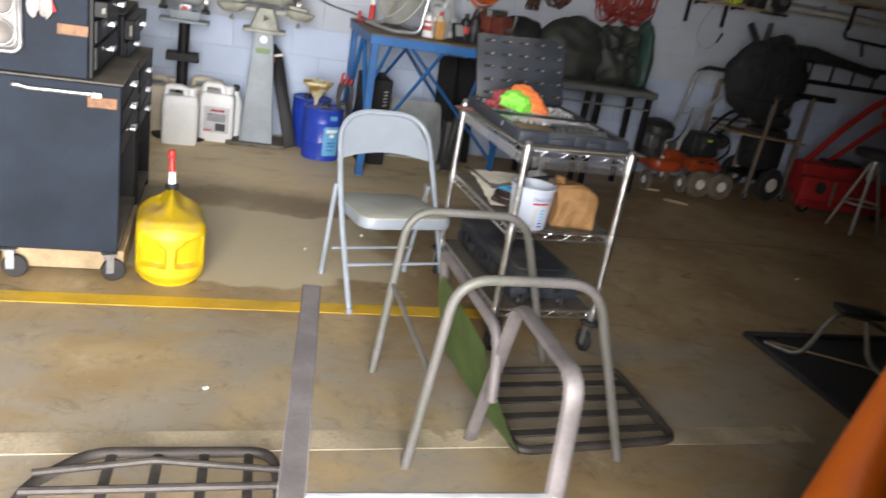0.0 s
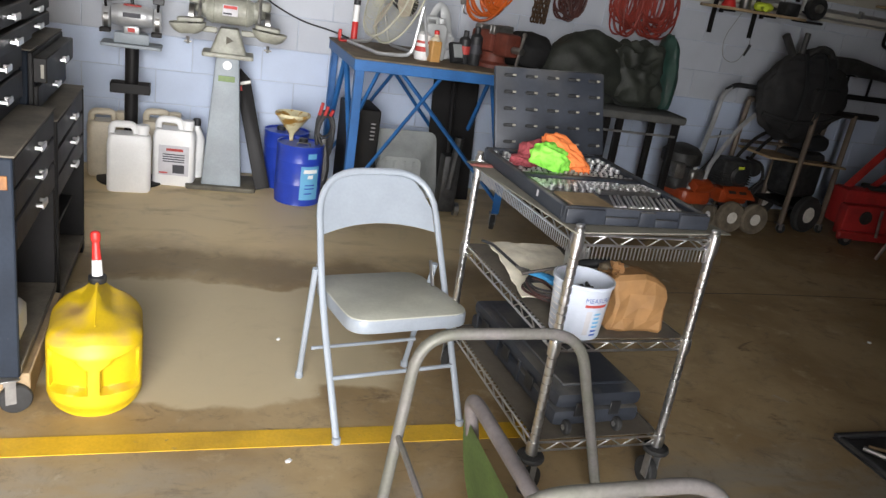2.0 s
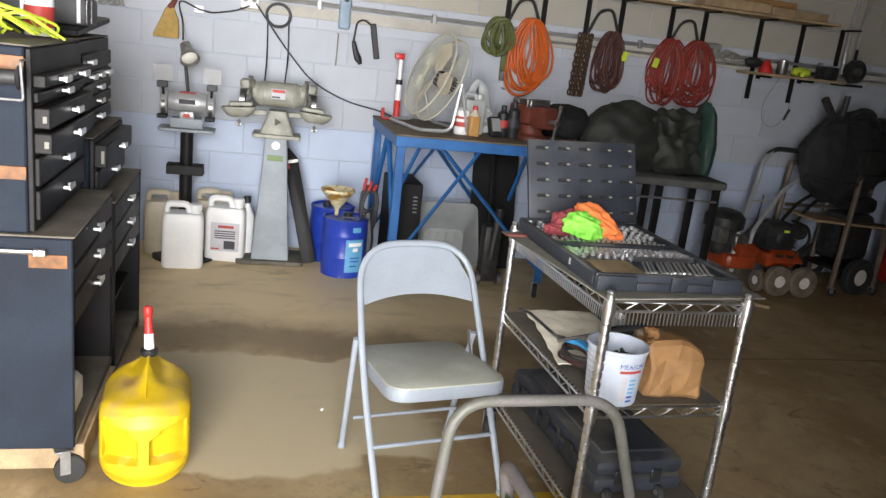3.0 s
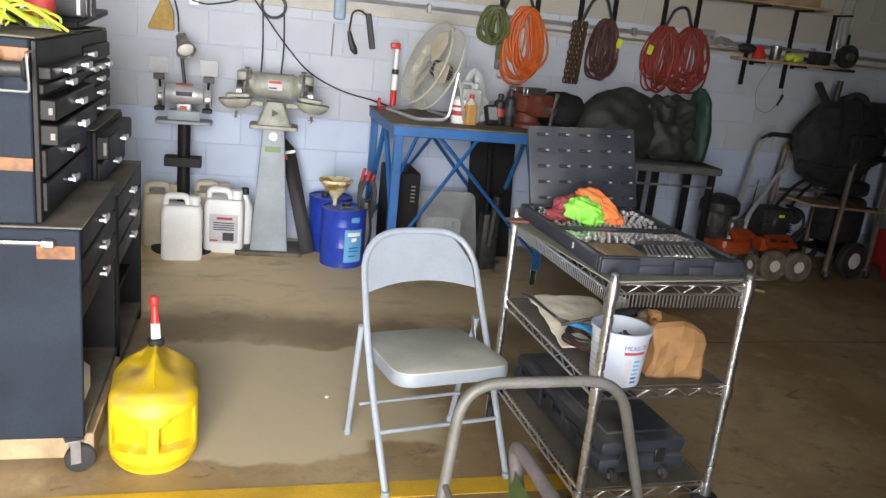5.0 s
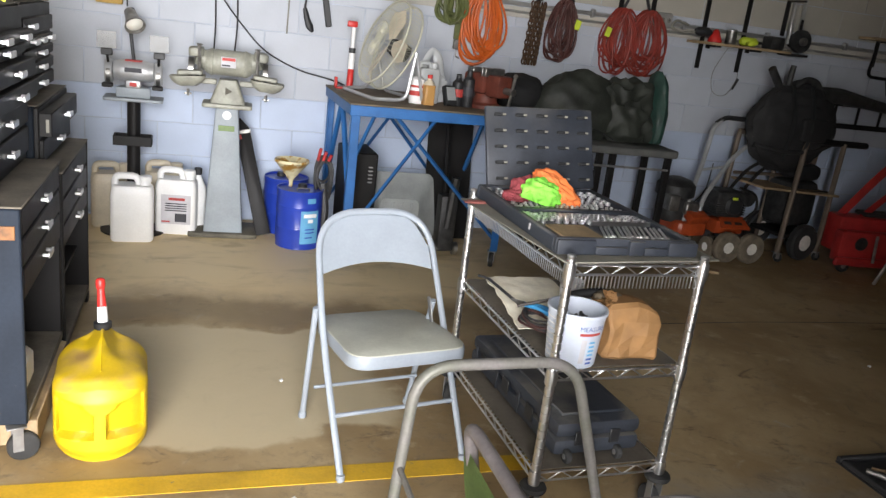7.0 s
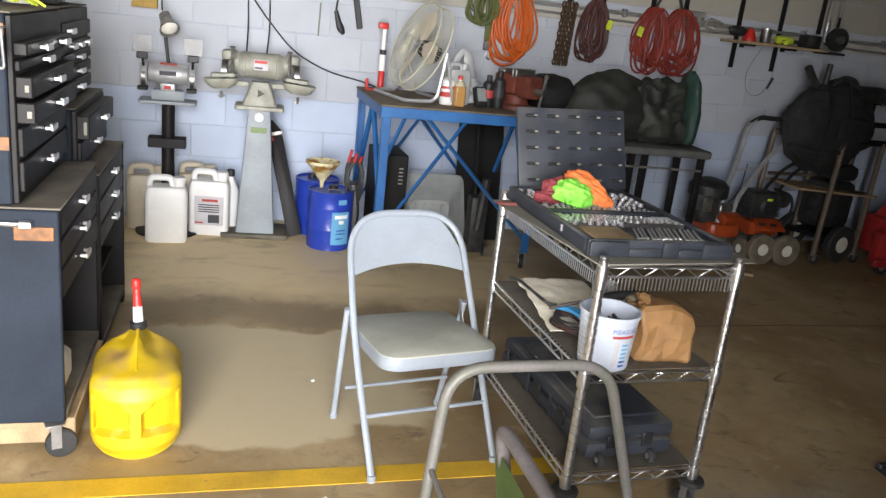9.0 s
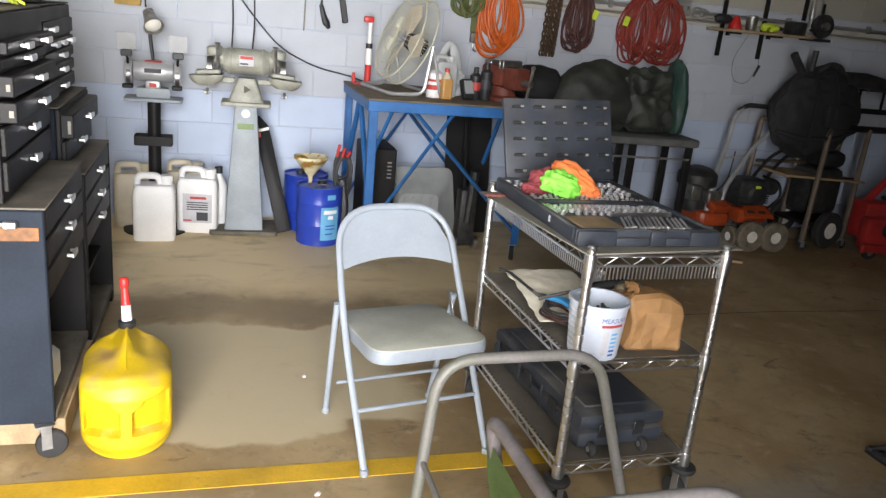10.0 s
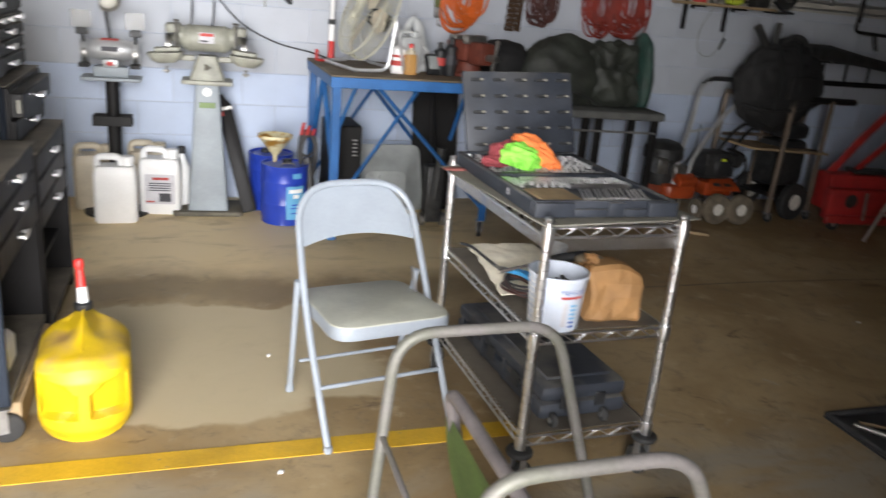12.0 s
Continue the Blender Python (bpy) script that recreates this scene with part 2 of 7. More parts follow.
M_BLUE = mat("blue_bench_paint", (0.022, 0.14, 0.40), 0.45, var=0.12, size=7, bump=0.03, wear=((0.10, 0.14, 0.2), 25, 0.70))
M_PAIL = mat("blue_pail_paint", (0.020, 0.055, 0.42), 0.32, var=0.08, size=8)
M_PALEBLUE = mat("pale_blue_label", (0.14, 0.42, 0.68), 0.5, var=0.06)
M_BENCHTOP = mat("brown_bench_top", (0.20, 0.155, 0.10), 0.7, var=0.2, size=9, bump=0.08)
M_WOOD = mat("raw_pine", (0.42, 0.30, 0.17), 0.75, var=0.18, size=9, bump=0.08)
M_GREEN = mat("green_painted_sheet", (0.20, 0.30, 0.10), 0.5, var=0.18, size=6, wear=((0.30, 0.30, 0.22), 16, 0.66))
M_TUBE = mat("weathered_grey_green_tube", (0.20, 0.185, 0.18), 0.55, 0.2, var=0.2, size=7, tint=(0.150, 0.152, 0.125), bump=0.05, wear=((0.26, 0.15, 0.10), 20, 0.68))
M_TUBEBROWN = mat("mauve_grey_flat_bar", (0.235, 0.21, 0.21), 0.5, 0.3, var=0.15, size=9, bump=0.05)
M_RACK = mat("dull_dark_rack_steel", (0.085, 0.073, 0.065), 0.6, 0.3, var=0.2, size=12, bump=0.05)
M_GRINDER = mat("olive_grey_machine_enamel", (0.36, 0.36, 0.30), 0.5, var=0.15, size=12, bump=0.05, wear=((0.2, 0.19, 0.16), 18, 0.68))
M_PEDESTAL = mat("grey_pedestal_enamel", (0.31, 0.35, 0.38), 0.5, var=0.1, size=5, bump=0.03, wear=((0.22, 0.22, 0.2), 18, 0.70))
M_SILVER = mat("silver_paint", (0.55, 0.56, 0.57), 0.38, 0.5, var=0.08, size=15)
M_PAPERBAG = mat("brown_paper", (0.36, 0.19, 0.072), 0.7, var=0.12, size=14, bump=0.10, fine=30)
M_CLOTH = mat("cream_drop_cloth", (0.88, 0.82, 0.67), 0.85, var=0.07, size=18, bump=0.15, fine=50)
M_NEONG = mat("neon_green_cloth", (0.30, 0.90, 0.10), 0.8, var=0.06, size=18, bump=0.12)
M_NEONO = mat("neon_orange_cloth", (1.0, 0.26, 0.07), 0.8, var=0.06, size=18, bump=0.12)
M_MAROON = mat("maroon_cloth", (0.28, 0.05, 0.06), 0.85, var=0.12, size=18, bump=0.12)
M_ORANGE = mat("orange_cord", (0.64, 0.125, 0.016), 0.5, var=0.1, size=12)
M_REDCORD = mat("faded_red_cord", (0.30, 0.038, 0.024), 0.55, var=0.2, size=12)
M_DARKCORD = mat("dark_brown_cord", (0.095, 0.032, 0.026), 0.55, var=0.2, size=12)
M_GREENCORD = mat("olive_cord", (0.125, 0.145, 0.045), 0.6, var=0.2, size=12)
M_BLACKCORD = mat("black_cord", (0.03, 0.03, 0.032), 0.5)
M_FADEDRAG = mat("faded_pink_rag", (0.30, 0.10, 0.085), 0.85, var=0.15, size=20, bump=0.1)
M_RUST = mat("rusty_chain", (0.12, 0.07, 0.04), 0.7, 0.5, var=0.25, size=30)
M_CONDUIT = mat("galvanised_conduit", (0.50, 0.50, 0.48), 0.4, 0.7, var=0.1, size=8)
M_VISE = mat("faded_red_vise_enamel", (0.19, 0.045, 0.027), 0.6, var=0.2, size=14, bump=0.05)
M_TARP = mat("dark_olive_tarp", (0.040, 0.045, 0.036), 0.6, var=0.25, size=5, bump=0.10, fine=40)
M_GREENBAG = mat("dark_green_bag", (0.03, 0.075, 0.06), 0.4, var=0.2, size=7, bump=0.05)
M_BLACKCLOTH = mat("black_cover_cloth", (0.020, 0.020, 0.021), 0.75, var=0.2, size=7, bump=0.10, fine=40)
M_ORANGEPAINT = mat("orange_machine_paint", (0.42, 0.065, 0.016), 0.4, var=0.15, size=9)
M_REDPAINT = mat("red_machine_paint", (0.48, 0.03, 0.03), 0.4, var=0.15, size=9)
M_CONE = mat("orange_cone_plastic", (0.95, 0.20, 0.01), 0.45, var=0.05, size=4)
M_ENGINE = mat("dark_engine_metal", (0.05, 0.05, 0.05), 0.5, 0.3, var=0.25, size=20, bump=0.08)
M_TREAD = mat("dusty_tyre", (0.20, 0.165, 0.12), 0.8, var=0.2, size=14, bump=0.08)
M_BROWNLEG = mat("brown_steel_leg", (0.17, 0.13, 0.10), 0.5, 0.3, var=0.15, size=9)
M_CARD = mat("grey_cardboard", (0.25, 0.24, 0.20), 0.7, var=0.1, size=8)
M_STRAW = mat("broom_straw", (0.46, 0.30, 0.085), 0.8, var=0.10, size=30, bump=0.2)
M_AMBER = mat("amber_liquid", (0.55, 0.30, 0.10), 0.3, var=0.1, size=9)
M_CLEAR = mat("milky_clear_plastic", (0.70, 0.72, 0.72), 0.35, var=0.06, size=7, trans=0.35)
M_GREYTUB = mat("grey_translucent_tub", (0.33, 0.35, 0.345), 0.5, var=0.1, size=7)
M_STANDTOP = mat("dark_grey_stand_top", (0.13, 0.132, 0.126), 0.7, gloss=0.25, var=0.15, size=7, bump=0.05)
M_INK = mat("dark_ink", (0.05, 0.05, 0.06), 0.6)
M_BLUEINK = mat("blue_ink", (0.03, 0.10, 0.40), 0.6)
M_REDINK = mat("red_ink", (0.55, 0.06, 0.05), 0.6)
M_LIME = mat("lime_strap", (0.62, 0.75, 0.05), 0.6, var=0.1)
M_FUNNEL = mat("stained_funnel", (0.78, 0.70, 0.44), 0.5, var=0.15, size=10, wear=((0.36, 0.19, 0.03), 14, 0.49))
M_LENSGLASS = mat("lamp_glass", (0.8, 0.78, 0.7), 0.2, var=0.03)
M_GLOVE = mat("grey_glove_leather", (0.44, 0.41, 0.38), 0.8, var=0.2, size=16, bump=0.1)
M_MAT = mat("dark_rubber_mat", (0.045, 0.046, 0.05), 0.6, var=0.2, size=9, bump=0.06)
M_CYAN = mat("blue_glove_rubber", (0.05, 0.32, 0.66), 0.5, var=0.1)


# ---- shapes ----
def link(name, bm, material, smooth=None):
    me = bpy.data.meshes.new(name)
    bmesh.ops.recalc_face_normals(bm, faces=bm.faces)
    bm.to_mesh(me)
    bm.free()
    if smooth is not False:
        me.shade_smooth()
        me.set_sharp_from_angle(angle=radians(smooth or 38))
    me.materials.append(material)
    return me


def part(name, bm, material, parent, label="", smooth=None):
    ob = new(name, bm if isinstance(bm, bpy.types.Mesh) else link(name, bm, material, smooth))
    ob.parent = parent
    if label:
        tagged(ob, label)
    return ob


def thing(name, loc, label, category, rz=0.0, group=""):
    e = new(name)
    e.empty_display_size = 0.05
    e.matrix_basis = pose(*loc, 0, 0, rz)
    return tagged(e, label, category, group)


def solo(name, bm, material, label, category, loc=(0, 0, 0), rz=0.0, group="", kind="", smooth=None):
    ob = new(name, link(name, bm, material, smooth))
    ob.matrix_basis = pose(*loc, 0, 0, rz)
    return tagged(ob, label, category, group, kind)


def bx(x0, x1, y0, y1, z0, z1, bev=0.004, seg=1, bm=None):
    """A box with worn, rounded edges; with bm it is joined to it."""
    b = bmesh.new()
    r = bmesh.ops.create_cube(b, size=1)
    for v in r["verts"]:
        v.co = Vector(((v.co.x + 0.5) * (x1 - x0) + x0, (v.co.y + 0.5) * (y1 - y0) + y0, (v.co.z + 0.5) * (z1 - z0) + z0))
    if bev:
        bmesh.ops.bevel(b, geom=b.edges[:], offset=min(bev, 0.45 * min(abs(x1 - x0), abs(y1 - y0), abs(z1 - z0))), segments=seg, profile=0.5, affect="EDGES")
    return join(bm, b)


def join(bm, b):
    if bm is None:
        return b
    me = bpy.data.meshes.new("tmp")
    b.to_mesh(me)
    bm.from_mesh(me)
    b.free()
    bpy.data.meshes.remove(me)
    return bm


def fillet(pts, rad, n=5, closed=False):
    """A polyline with its corners rounded."""
    pts = [Vector(p) for p in pts]
    out = []
    for i, p in enumerate(pts):
        if not closed and i in (0, len(pts) - 1):
            out.append(p)
            continue
        a, c = pts[i - 1], pts[(i + 1) % len(pts)]
        da, dc = (a - p), (c - p)
        r = min(rad, 0.48 * da.length, 0.48 * dc.length)
        p0, p1 = p + da.normalized() * r, p + dc.normalized() * r
        for k in range(n + 1):
            t = k / n
            out.append(p0 * (1 - t) ** 2 + p * 2 * t * (1 - t) + p1 * t ** 2)
    return out


def tube(pts, r=0.01, seg=8, closed=False, bm=None, flat=1.0, up=(0, 0, 1)):
    """A round (or flattened) bar swept along a polyline; r may be one radius or one for each point."""
    bm = bm or bmesh.new()
    pts = [Vector(p) for p in pts]
    rs = r if isinstance(r, (list, tuple)) else [r] * len(pts)
    rings, prev = [], None
    m = len(pts)
    for i, p in enumerate(pts):
        a = pts[i - 1] if (i or closed) else p
        c = pts[(i + 1) % m] if (i < m - 1 or closed) else p
        d = (c - a).normalized()
        if prev is None:
            u = Vector(up)
            u = u - d * u.dot(d)
            if u.length < 0.05:
                u = d.orthogonal()
        else:
            u = prev - d * prev.dot(d)
        u.normalize()
        prev = u
        w = d.cross(u)
        rings.append([bm.verts.new(p + (u * math.cos(2 * math.pi * k / seg) * flat + w * math.sin(2 * math.pi * k / seg)) * rs[i]) for k in range(seg)])
    for i in range(m if closed else m - 1):
        a, b = rings[i], rings[(i + 1) % m]
        for k in range(seg):
            bm.faces.new((a[k], a[(k + 1) % seg], b[(k + 1) % seg], b[k]))
    if not closed:
        bm.faces.new(rings[0][::-1]), bm.faces.new(rings[-1])
    return bm


def lathe(profile, seg=24, at=(0, 0, 0), axis="z", bm=None, squash=(1, 1)):
    """A turned shape: (radius, height) from bottom to top."""
    bm = bm or bmesh.new()
    at = Vector(at)
    turn = {"z": Matrix.Identity(3), "x": Matrix.Rotation(radians(90), 3, "Y"), "y": Matrix.Rotation(radians(-90), 3, "X")}[axis]
    rings = []
    for r, h in profile:
        if r < 1e-5:
            rings.append([bm.verts.new(at + turn @ Vector((0, 0, h)))])
        else:
            rings.append([bm.verts.new(at + turn @ Vector((r * squash[0] * math.cos(2 * math.pi * k / seg), r * squash[1] * math.sin(2 * math.pi * k / seg), h))) for k in range(seg)])
    for a, b in zip(rings, rings[1:]):
        for k in range(seg):
            va, vb, vc, vd = a[k % len(a)], a[(k + 1) % len(a)], b[(k + 1) % len(b)], b[k % len(b)]
            f = []
            for v in (va, vb, vc, vd):
                if v not in f:
                    f.append(v)
            if len(f) > 2:
                bm.faces.new(f)
    for ring, rev in ((rings[0], True), (rings[-1], False)):
        if len(ring) > 2:
            bm.faces.new(ring[::-1] if rev else ring)
    return bm


def lump(sx, sy, sz, rough=0.12, freq=3.0, seed=0.0, flatten=True, sub=4, at=(0, 0, 0), fold=0.0):
    """A soft heap: a rounded body with folds, flat below."""
    bm = bmesh.new()
    bmesh.ops.create_icosphere(bm, subdivisions=sub, radius=1)
    for v in bm.verts:
        c = v.co.copy()
        d = 1 + rough * noise.noise(c * freq + Vector((seed, seed * 2, 0))) + 0.5 * rough * noise.noise(c * freq * 2.7 + Vector((seed, 5, 0)))
        d -= fold * abs(noise.noise(c * freq * 1.6 + Vector((9, seed, 3))))
        c = c * d
        if flatten:
            c.z = max(c.z, -0.55)
        v.co = Vector((c.x * sx + at[0], c.y * sy + at[1], (c.z + 0.55) * sz + at[2]))
    return bm


def prism(outline, z0, z1, bev=0.0, bm=None):
    """An upright slab with the given outline in x and y."""
    b = bmesh.new()
    lo = [b.verts.new((x, y, z0)) for x, y in outline]
    hi = [b.verts.new((x, y, z1)) for x, y in outline]
    b.faces.new(lo[::-1]), b.faces.new(hi)
    n = len(lo)
    for i in range(n):
        b.faces.new((lo[i], lo[(i + 1) % n], hi[(i + 1) % n], hi[i]))
    bmesh.ops.recalc_face_normals(b, faces=b.faces)
    if bev:
        bmesh.ops.bevel(b, geom=b.edges[:], offset=bev, segments=2, profile=0.5, affect="EDGES")
    return join(bm, b)


def moved(bm, m):
    bmesh.ops.transform(bm, matrix=m, verts=bm.verts)
    return bm


def rounded(x0, x1, y0, y1, r, n=4):
    """The outline of a rectangle with rounded corners."""
    out = []
    for cx, cy, a in ((x1 - r, y1 - r, 0), (x0 + r, y1 - r, 90), (x0 + r, y0 + r, 180), (x1 - r, y0 + r, 270)):
        for k in range(n + 1):
            t = radians(a + 90 * k / n)
            out.append((cx + r * math.cos(t), cy + r * math.sin(t)))
    return out


# ---- structure ----
WALL_Y, COURSE, BLOCK = 5.84, 0.2225, 0.45
ROOM_L, ROOM_R, DOOR_Y, CEIL = -4.8, 8.3, 1.52, 3.4
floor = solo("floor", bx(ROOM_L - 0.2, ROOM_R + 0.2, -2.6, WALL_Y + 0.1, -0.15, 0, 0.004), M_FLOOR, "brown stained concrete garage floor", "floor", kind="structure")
sill = solo("floor_strip", bx(ROOM_L, 2.6, DOOR_Y - 0.012, DOOR_Y + 0.10, -0.03, 0.0025, 0.002), M_SILL, "pale worn strip of concrete across the floor", "floor strip", kind="structure")
ground = solo("ground", bx(-220, 220, -300, -2.62, -0.3, -0.02, 0), M_APRON, "pale concrete yard", "ground", kind="structure")
for nm, x0, x1, y0, y1, lab in (("floor_line", -0.83, 1.62, 2.523, 2.621, "worn yellow painted line on the floor"), ("floor_line", -0.83, -0.73, 1.75, 2.517, "worn yellow painted line on the floor")):
    solo(nm, bx(x0, x1, y0, y1, 0.0, 0.0025, 0), M_LINE, lab, "floor line", kind="structure")
# saw cut in the slab
solo("floor_joint", tube([(2.3, 3.98, 0.0005), (2.97, 3.886, 0.0005), (3.62, 3.905, 0.0005), (4.35, 3.890, 0.0005), (7.5, 3.70, 0.0005)], 0.0035, 6, flat=0.25), M_INK, "dark crack across the concrete", "crack", kind="structure")

wall_north = solo("wall_north", bx(ROOM_L - 0.2, ROOM_R + 0.2, WALL_Y + 0.006, WALL_Y + 0.2, 0, CEIL, 0), M_MORTAR, "painted concrete block wall, pale blue below, white above darkened for weaker light", "wall", kind="structure")
WY0, JAMB_Y = -2.6, -0.35
wall_west = solo("wall_west", bx(ROOM_L - 0.2, ROOM_L, WY0, WALL_Y, 0, CEIL, 0), M_WALL, "plain unseen side wall, dark grey to limit bounce light", "wall", kind="structure")
wall_east = solo("wall_east", bx(ROOM_R, ROOM_R + 0.2, JAMB_Y, WALL_Y, 0, CEIL, 0), M_WALL, "plain unseen side wall, dark grey to limit bounce light", "wall", kind="structure")
DOOR_L, DOOR_R, JAMB = -1.64, 1.93, 0.80
# Unseen partition added so its jamb shades the right of the room; next wall closes it.
partition = solo("partition_light_block", bx(JAMB, ROOM_R + 0.2, JAMB_Y - 0.15, JAMB_Y - 0.001, 0, CEIL, 0), M_WALL, "unseen grey partition added to keep door light off the right side", "wall", kind="structure")
bay_wall = solo("wall_bay", bx(DOOR_R + 0.2, DOOR_R + 0.4, WY0, JAMB_Y - 0.1505, 0, CEIL, 0), M_WALL, "unseen grey wall added to close the gap behind the partition", "wall", kind="structure")
wall_south = solo("wall_south", bx(DOOR_R, DOOR_R + 0.4, WY0 - 0.2, WY0 - 0.001, 0, CEIL, 0), M_WALL, "plain wall beside the wide door", "wall", kind="structure")
wall_south_west = solo("wall_south_west", bx(ROOM_L - 0.2, DOOR_L, WY0 - 0.2, WY0 - 0.001, 0, CEIL, 0), M_WALL, "plain wall beside the wide door", "wall", kind="structure")
lintel = solo("lintel", bx(DOOR_L, DOOR_R, WY0 - 0.2, WY0 - 0.001, 3.27, CEIL, 0), M_WALL, "lintel over the wide door", "wall", kind="structure")
ceiling = solo("ceiling", bx(ROOM_L - 0.2, ROOM_R + 0.2, WY0 - 0.2, WALL_Y + 0.2, CEIL, CEIL + 0.25, 0), M_CEIL, "plain grey ceiling", "ceiling", kind="structure")

# Thin strip added to stand for the edge where the wall paint turns white.
solo("trim", bx(0.30, ROOM_R - 0.01, WALL_Y - 0.014, WALL_Y - 0.0025, 1.625, 1.70, 0.003), M_BANDPAINT, "cream band added along the block wall where the paint changes", "trim", kind="structure")


# ---- tool chests ----
def handle_bm(w=0.075):
    """A bow handle that stands off a drawer front which faces +x."""
    bm = bx(0.0, 0.022, -w / 2, -w / 2 + 0.01, -0.006, 0.006, 0.002)
    bx(0.0, 0.022, w / 2 - 0.01, w / 2, -0.006, 0.006, 0.002, bm=bm)
    return bx(0.018, 0.026, -w / 2, w / 2, -0.011, 0.011, 0.003, bm=bm)


HANDLE = link("handle", handle_bm(), M_CHROME)


def drawer(parent, x, y0, y1, z0, z1, out=0.0, handles=(0.5,)):
    d = part("drawer", bx(x - 0.02, x + 0.012 + out, y0 + 0.004, y1 - 0.004, z0 + 0.004, z1 - 0.004, 0.004), M_BLACKSTEEL, parent)
    if out > 0.025:
        bx_side = part("drawer_box", bx(x - 0.02, x + out - 0.01, y0 + 0.012, y1 - 0.012, z0 + 0.010, z1 - 0.012, 0.003), M_BLACKSTEEL, d)
        part("sticker", bx(x + out * 0.70, x + out + 0.002, y0 + 0.0022, y0 + 0.0038, z0 + 0.022, z1 - 0.028, 0), M_CARD, d, "worn grey sticker")
    for h in handles:
        k = part("handle", HANDLE, None, d, "chrome bow handle")
        k.location = (x + 0.012 + out, y0 + (y1 - y0) * h, (z0 + z1) / 2)
    return d


def chest(name, x0, x1, y0, y1, z0, z1, rows, label, top=M_DUSTTOP, shade=M_GREYSTEEL):
    """A steel chest whose drawers face +x. rows: bottom, top, how far it stands open, handles."""
    e = thing(name, (0, 0, z0), label, "tool chest")
    h = z1 - z0
    body = bx(x0, x1 - 0.02, y0, y1, 0, h, 0.006)
    part("body", body, shade, e)
    part("front_frame", bx(x1 - 0.019, x1 - 0.002, y0 + 0.006, y1 - 0.006, 0.004, h - 0.004, 0.003), M_BLACKSTEEL, e)
    part("top", bx(x0 + 0.004, x1 - 0.004, y0 + 0.004, y1 - 0.004, h, h + 0.006, 0.002), top, e, "dusty top")
    for a, b, out, hs in rows:
        drawer(e, x1, y0 + 0.02, y1 - 0.02, a - z0, b - z0, out, hs)
    return e


CX0, CX1, CY0, CY1 = -0.588, -0.107, 2.745, 3.46
# lower cabinet: drawers above, an open bay below
low = thing("tool_cabinet", (0, 0, 0.14), "dark grey steel rolling tool cabinet with black drawers, bay open", "tool cabinet")
part("side_panel", bx(CX0, CX1 - 0.004, CY0, CY0 + 0.02, 0, 0.716, 0.005), M_GREYSTEEL, low)
# Inner panels black, not the outer grey: the bay's shade is in their colour.
part("side_panel", bx(CX0, CX1 - 0.004, CY1 - 0.02, CY1, 0, 0.716, 0.005), M_BLACKSTEEL, low)
part("back_panel", bx(CX0, CX0 + 0.02, CY0 + 0.021, CY1 - 0.021, 0, 0.716, 0.003), M_BLACKSTEEL, low)
part("floor_panel", bx(CX0 + 0.021, CX1 - 0.002, CY0 + 0.021, CY1 - 0.021, 0.0, 0.03, 0.003), M_DUSTTOP, low)
part("divider", bx(CX0 + 0.021, CX1 - 0.025, CY0 + 0.021, CY1 - 0.021, 0.40, 0.42, 0.002), M_BLACKSTEEL, low)
part("top", bx(CX0 + 0.003, CX1 + 0.002, CY0 + 0.003, CY1, 0.717, 0.724, 0.002), M_DUSTTOP, low, "dusty brown top")
for a, b in ((0.62, 0.715), (0.525, 0.617), (0.42, 0.522)):
    drawer(low, CX1 - 0.014, CY0 + 0.022, CY1 - 0.022, a, b)
part("name_plate", bx(-0.235, -0.125, CY0 - 0.004, CY0 - 0.0005, 0.622, 0.665, 0.001), M_TAG, low, "copper-brown tag")
solo("paper_scrap", bx(-0.32, -0.14, 2.85, 3.05, 0.0, 0.12, 0.02), M_WHITE, "crumpled white paper bag in the open bay", "paper bag", (0, 0, 0.172))

dolly = thing("dolly", (0, 0, 0), "raw pine dolly with swivel casters under a tool cabinet", "dolly")
for k in range(2):
    part("board", bx(-0.57, -0.14, 2.80 + k * 0.53, 2.89 + k * 0.53, 0.035, 0.132, 0.004), M_WOOD, dolly)
part("board", bx(-0.13, -0.09, 2.79, 3.43, 0.035, 0.132, 0.004), M_WOOD, dolly)


def caster(parent, x, y, r=0.05, z=0.132, a=0.0):
    c = part("caster", moved(bx(-0.03, 0.03, -0.03, 0.03, z - 0.007, z - 0.001, 0.002), pose(x, y, 0, 0, 0, a)), M_ZINC, parent, "zinc swivel caster")
    zt, zb = z - 0.007, r * 0.8
    fork = prism([(-0.021, zb), (-0.017, zb), (-0.017, zt - 0.004), (0.017, zt - 0.004), (0.017, zb), (0.021, zb), (0.021, zt), (-0.021, zt)], -0.02, 0.03)
    moved(fork, Matrix(((0, 0, 1, 0), (1, 0, 0, 0), (0, 1, 0, 0), (0, 0, 0, 1))))
    part("fork", moved(fork, pose(x, y, 0, 0, 0, a) @ Matrix.Diagonal((0.62, 1, 1, 1))), M_ZINC, c)
    w = lathe([(0.012, -0.015), (r * 0.9, -0.015), (r, -0.009), (r, 0.009), (r * 0.9, 0.015), (0.012, 0.015)], 20, (0.02, 0, r), "y")
    part("wheel", moved(w, pose(x, y, 0, 0, 0, a)), M_RUBBER, c)
    return c


for x, y, a in ((-0.535, 2.77, 5), (-0.15, 2.77, 20), (-0.535, 3.42, 40), (-0.13, 3.40, 10)):
    caster(dolly, x, y, 0.05, 0.132, a)

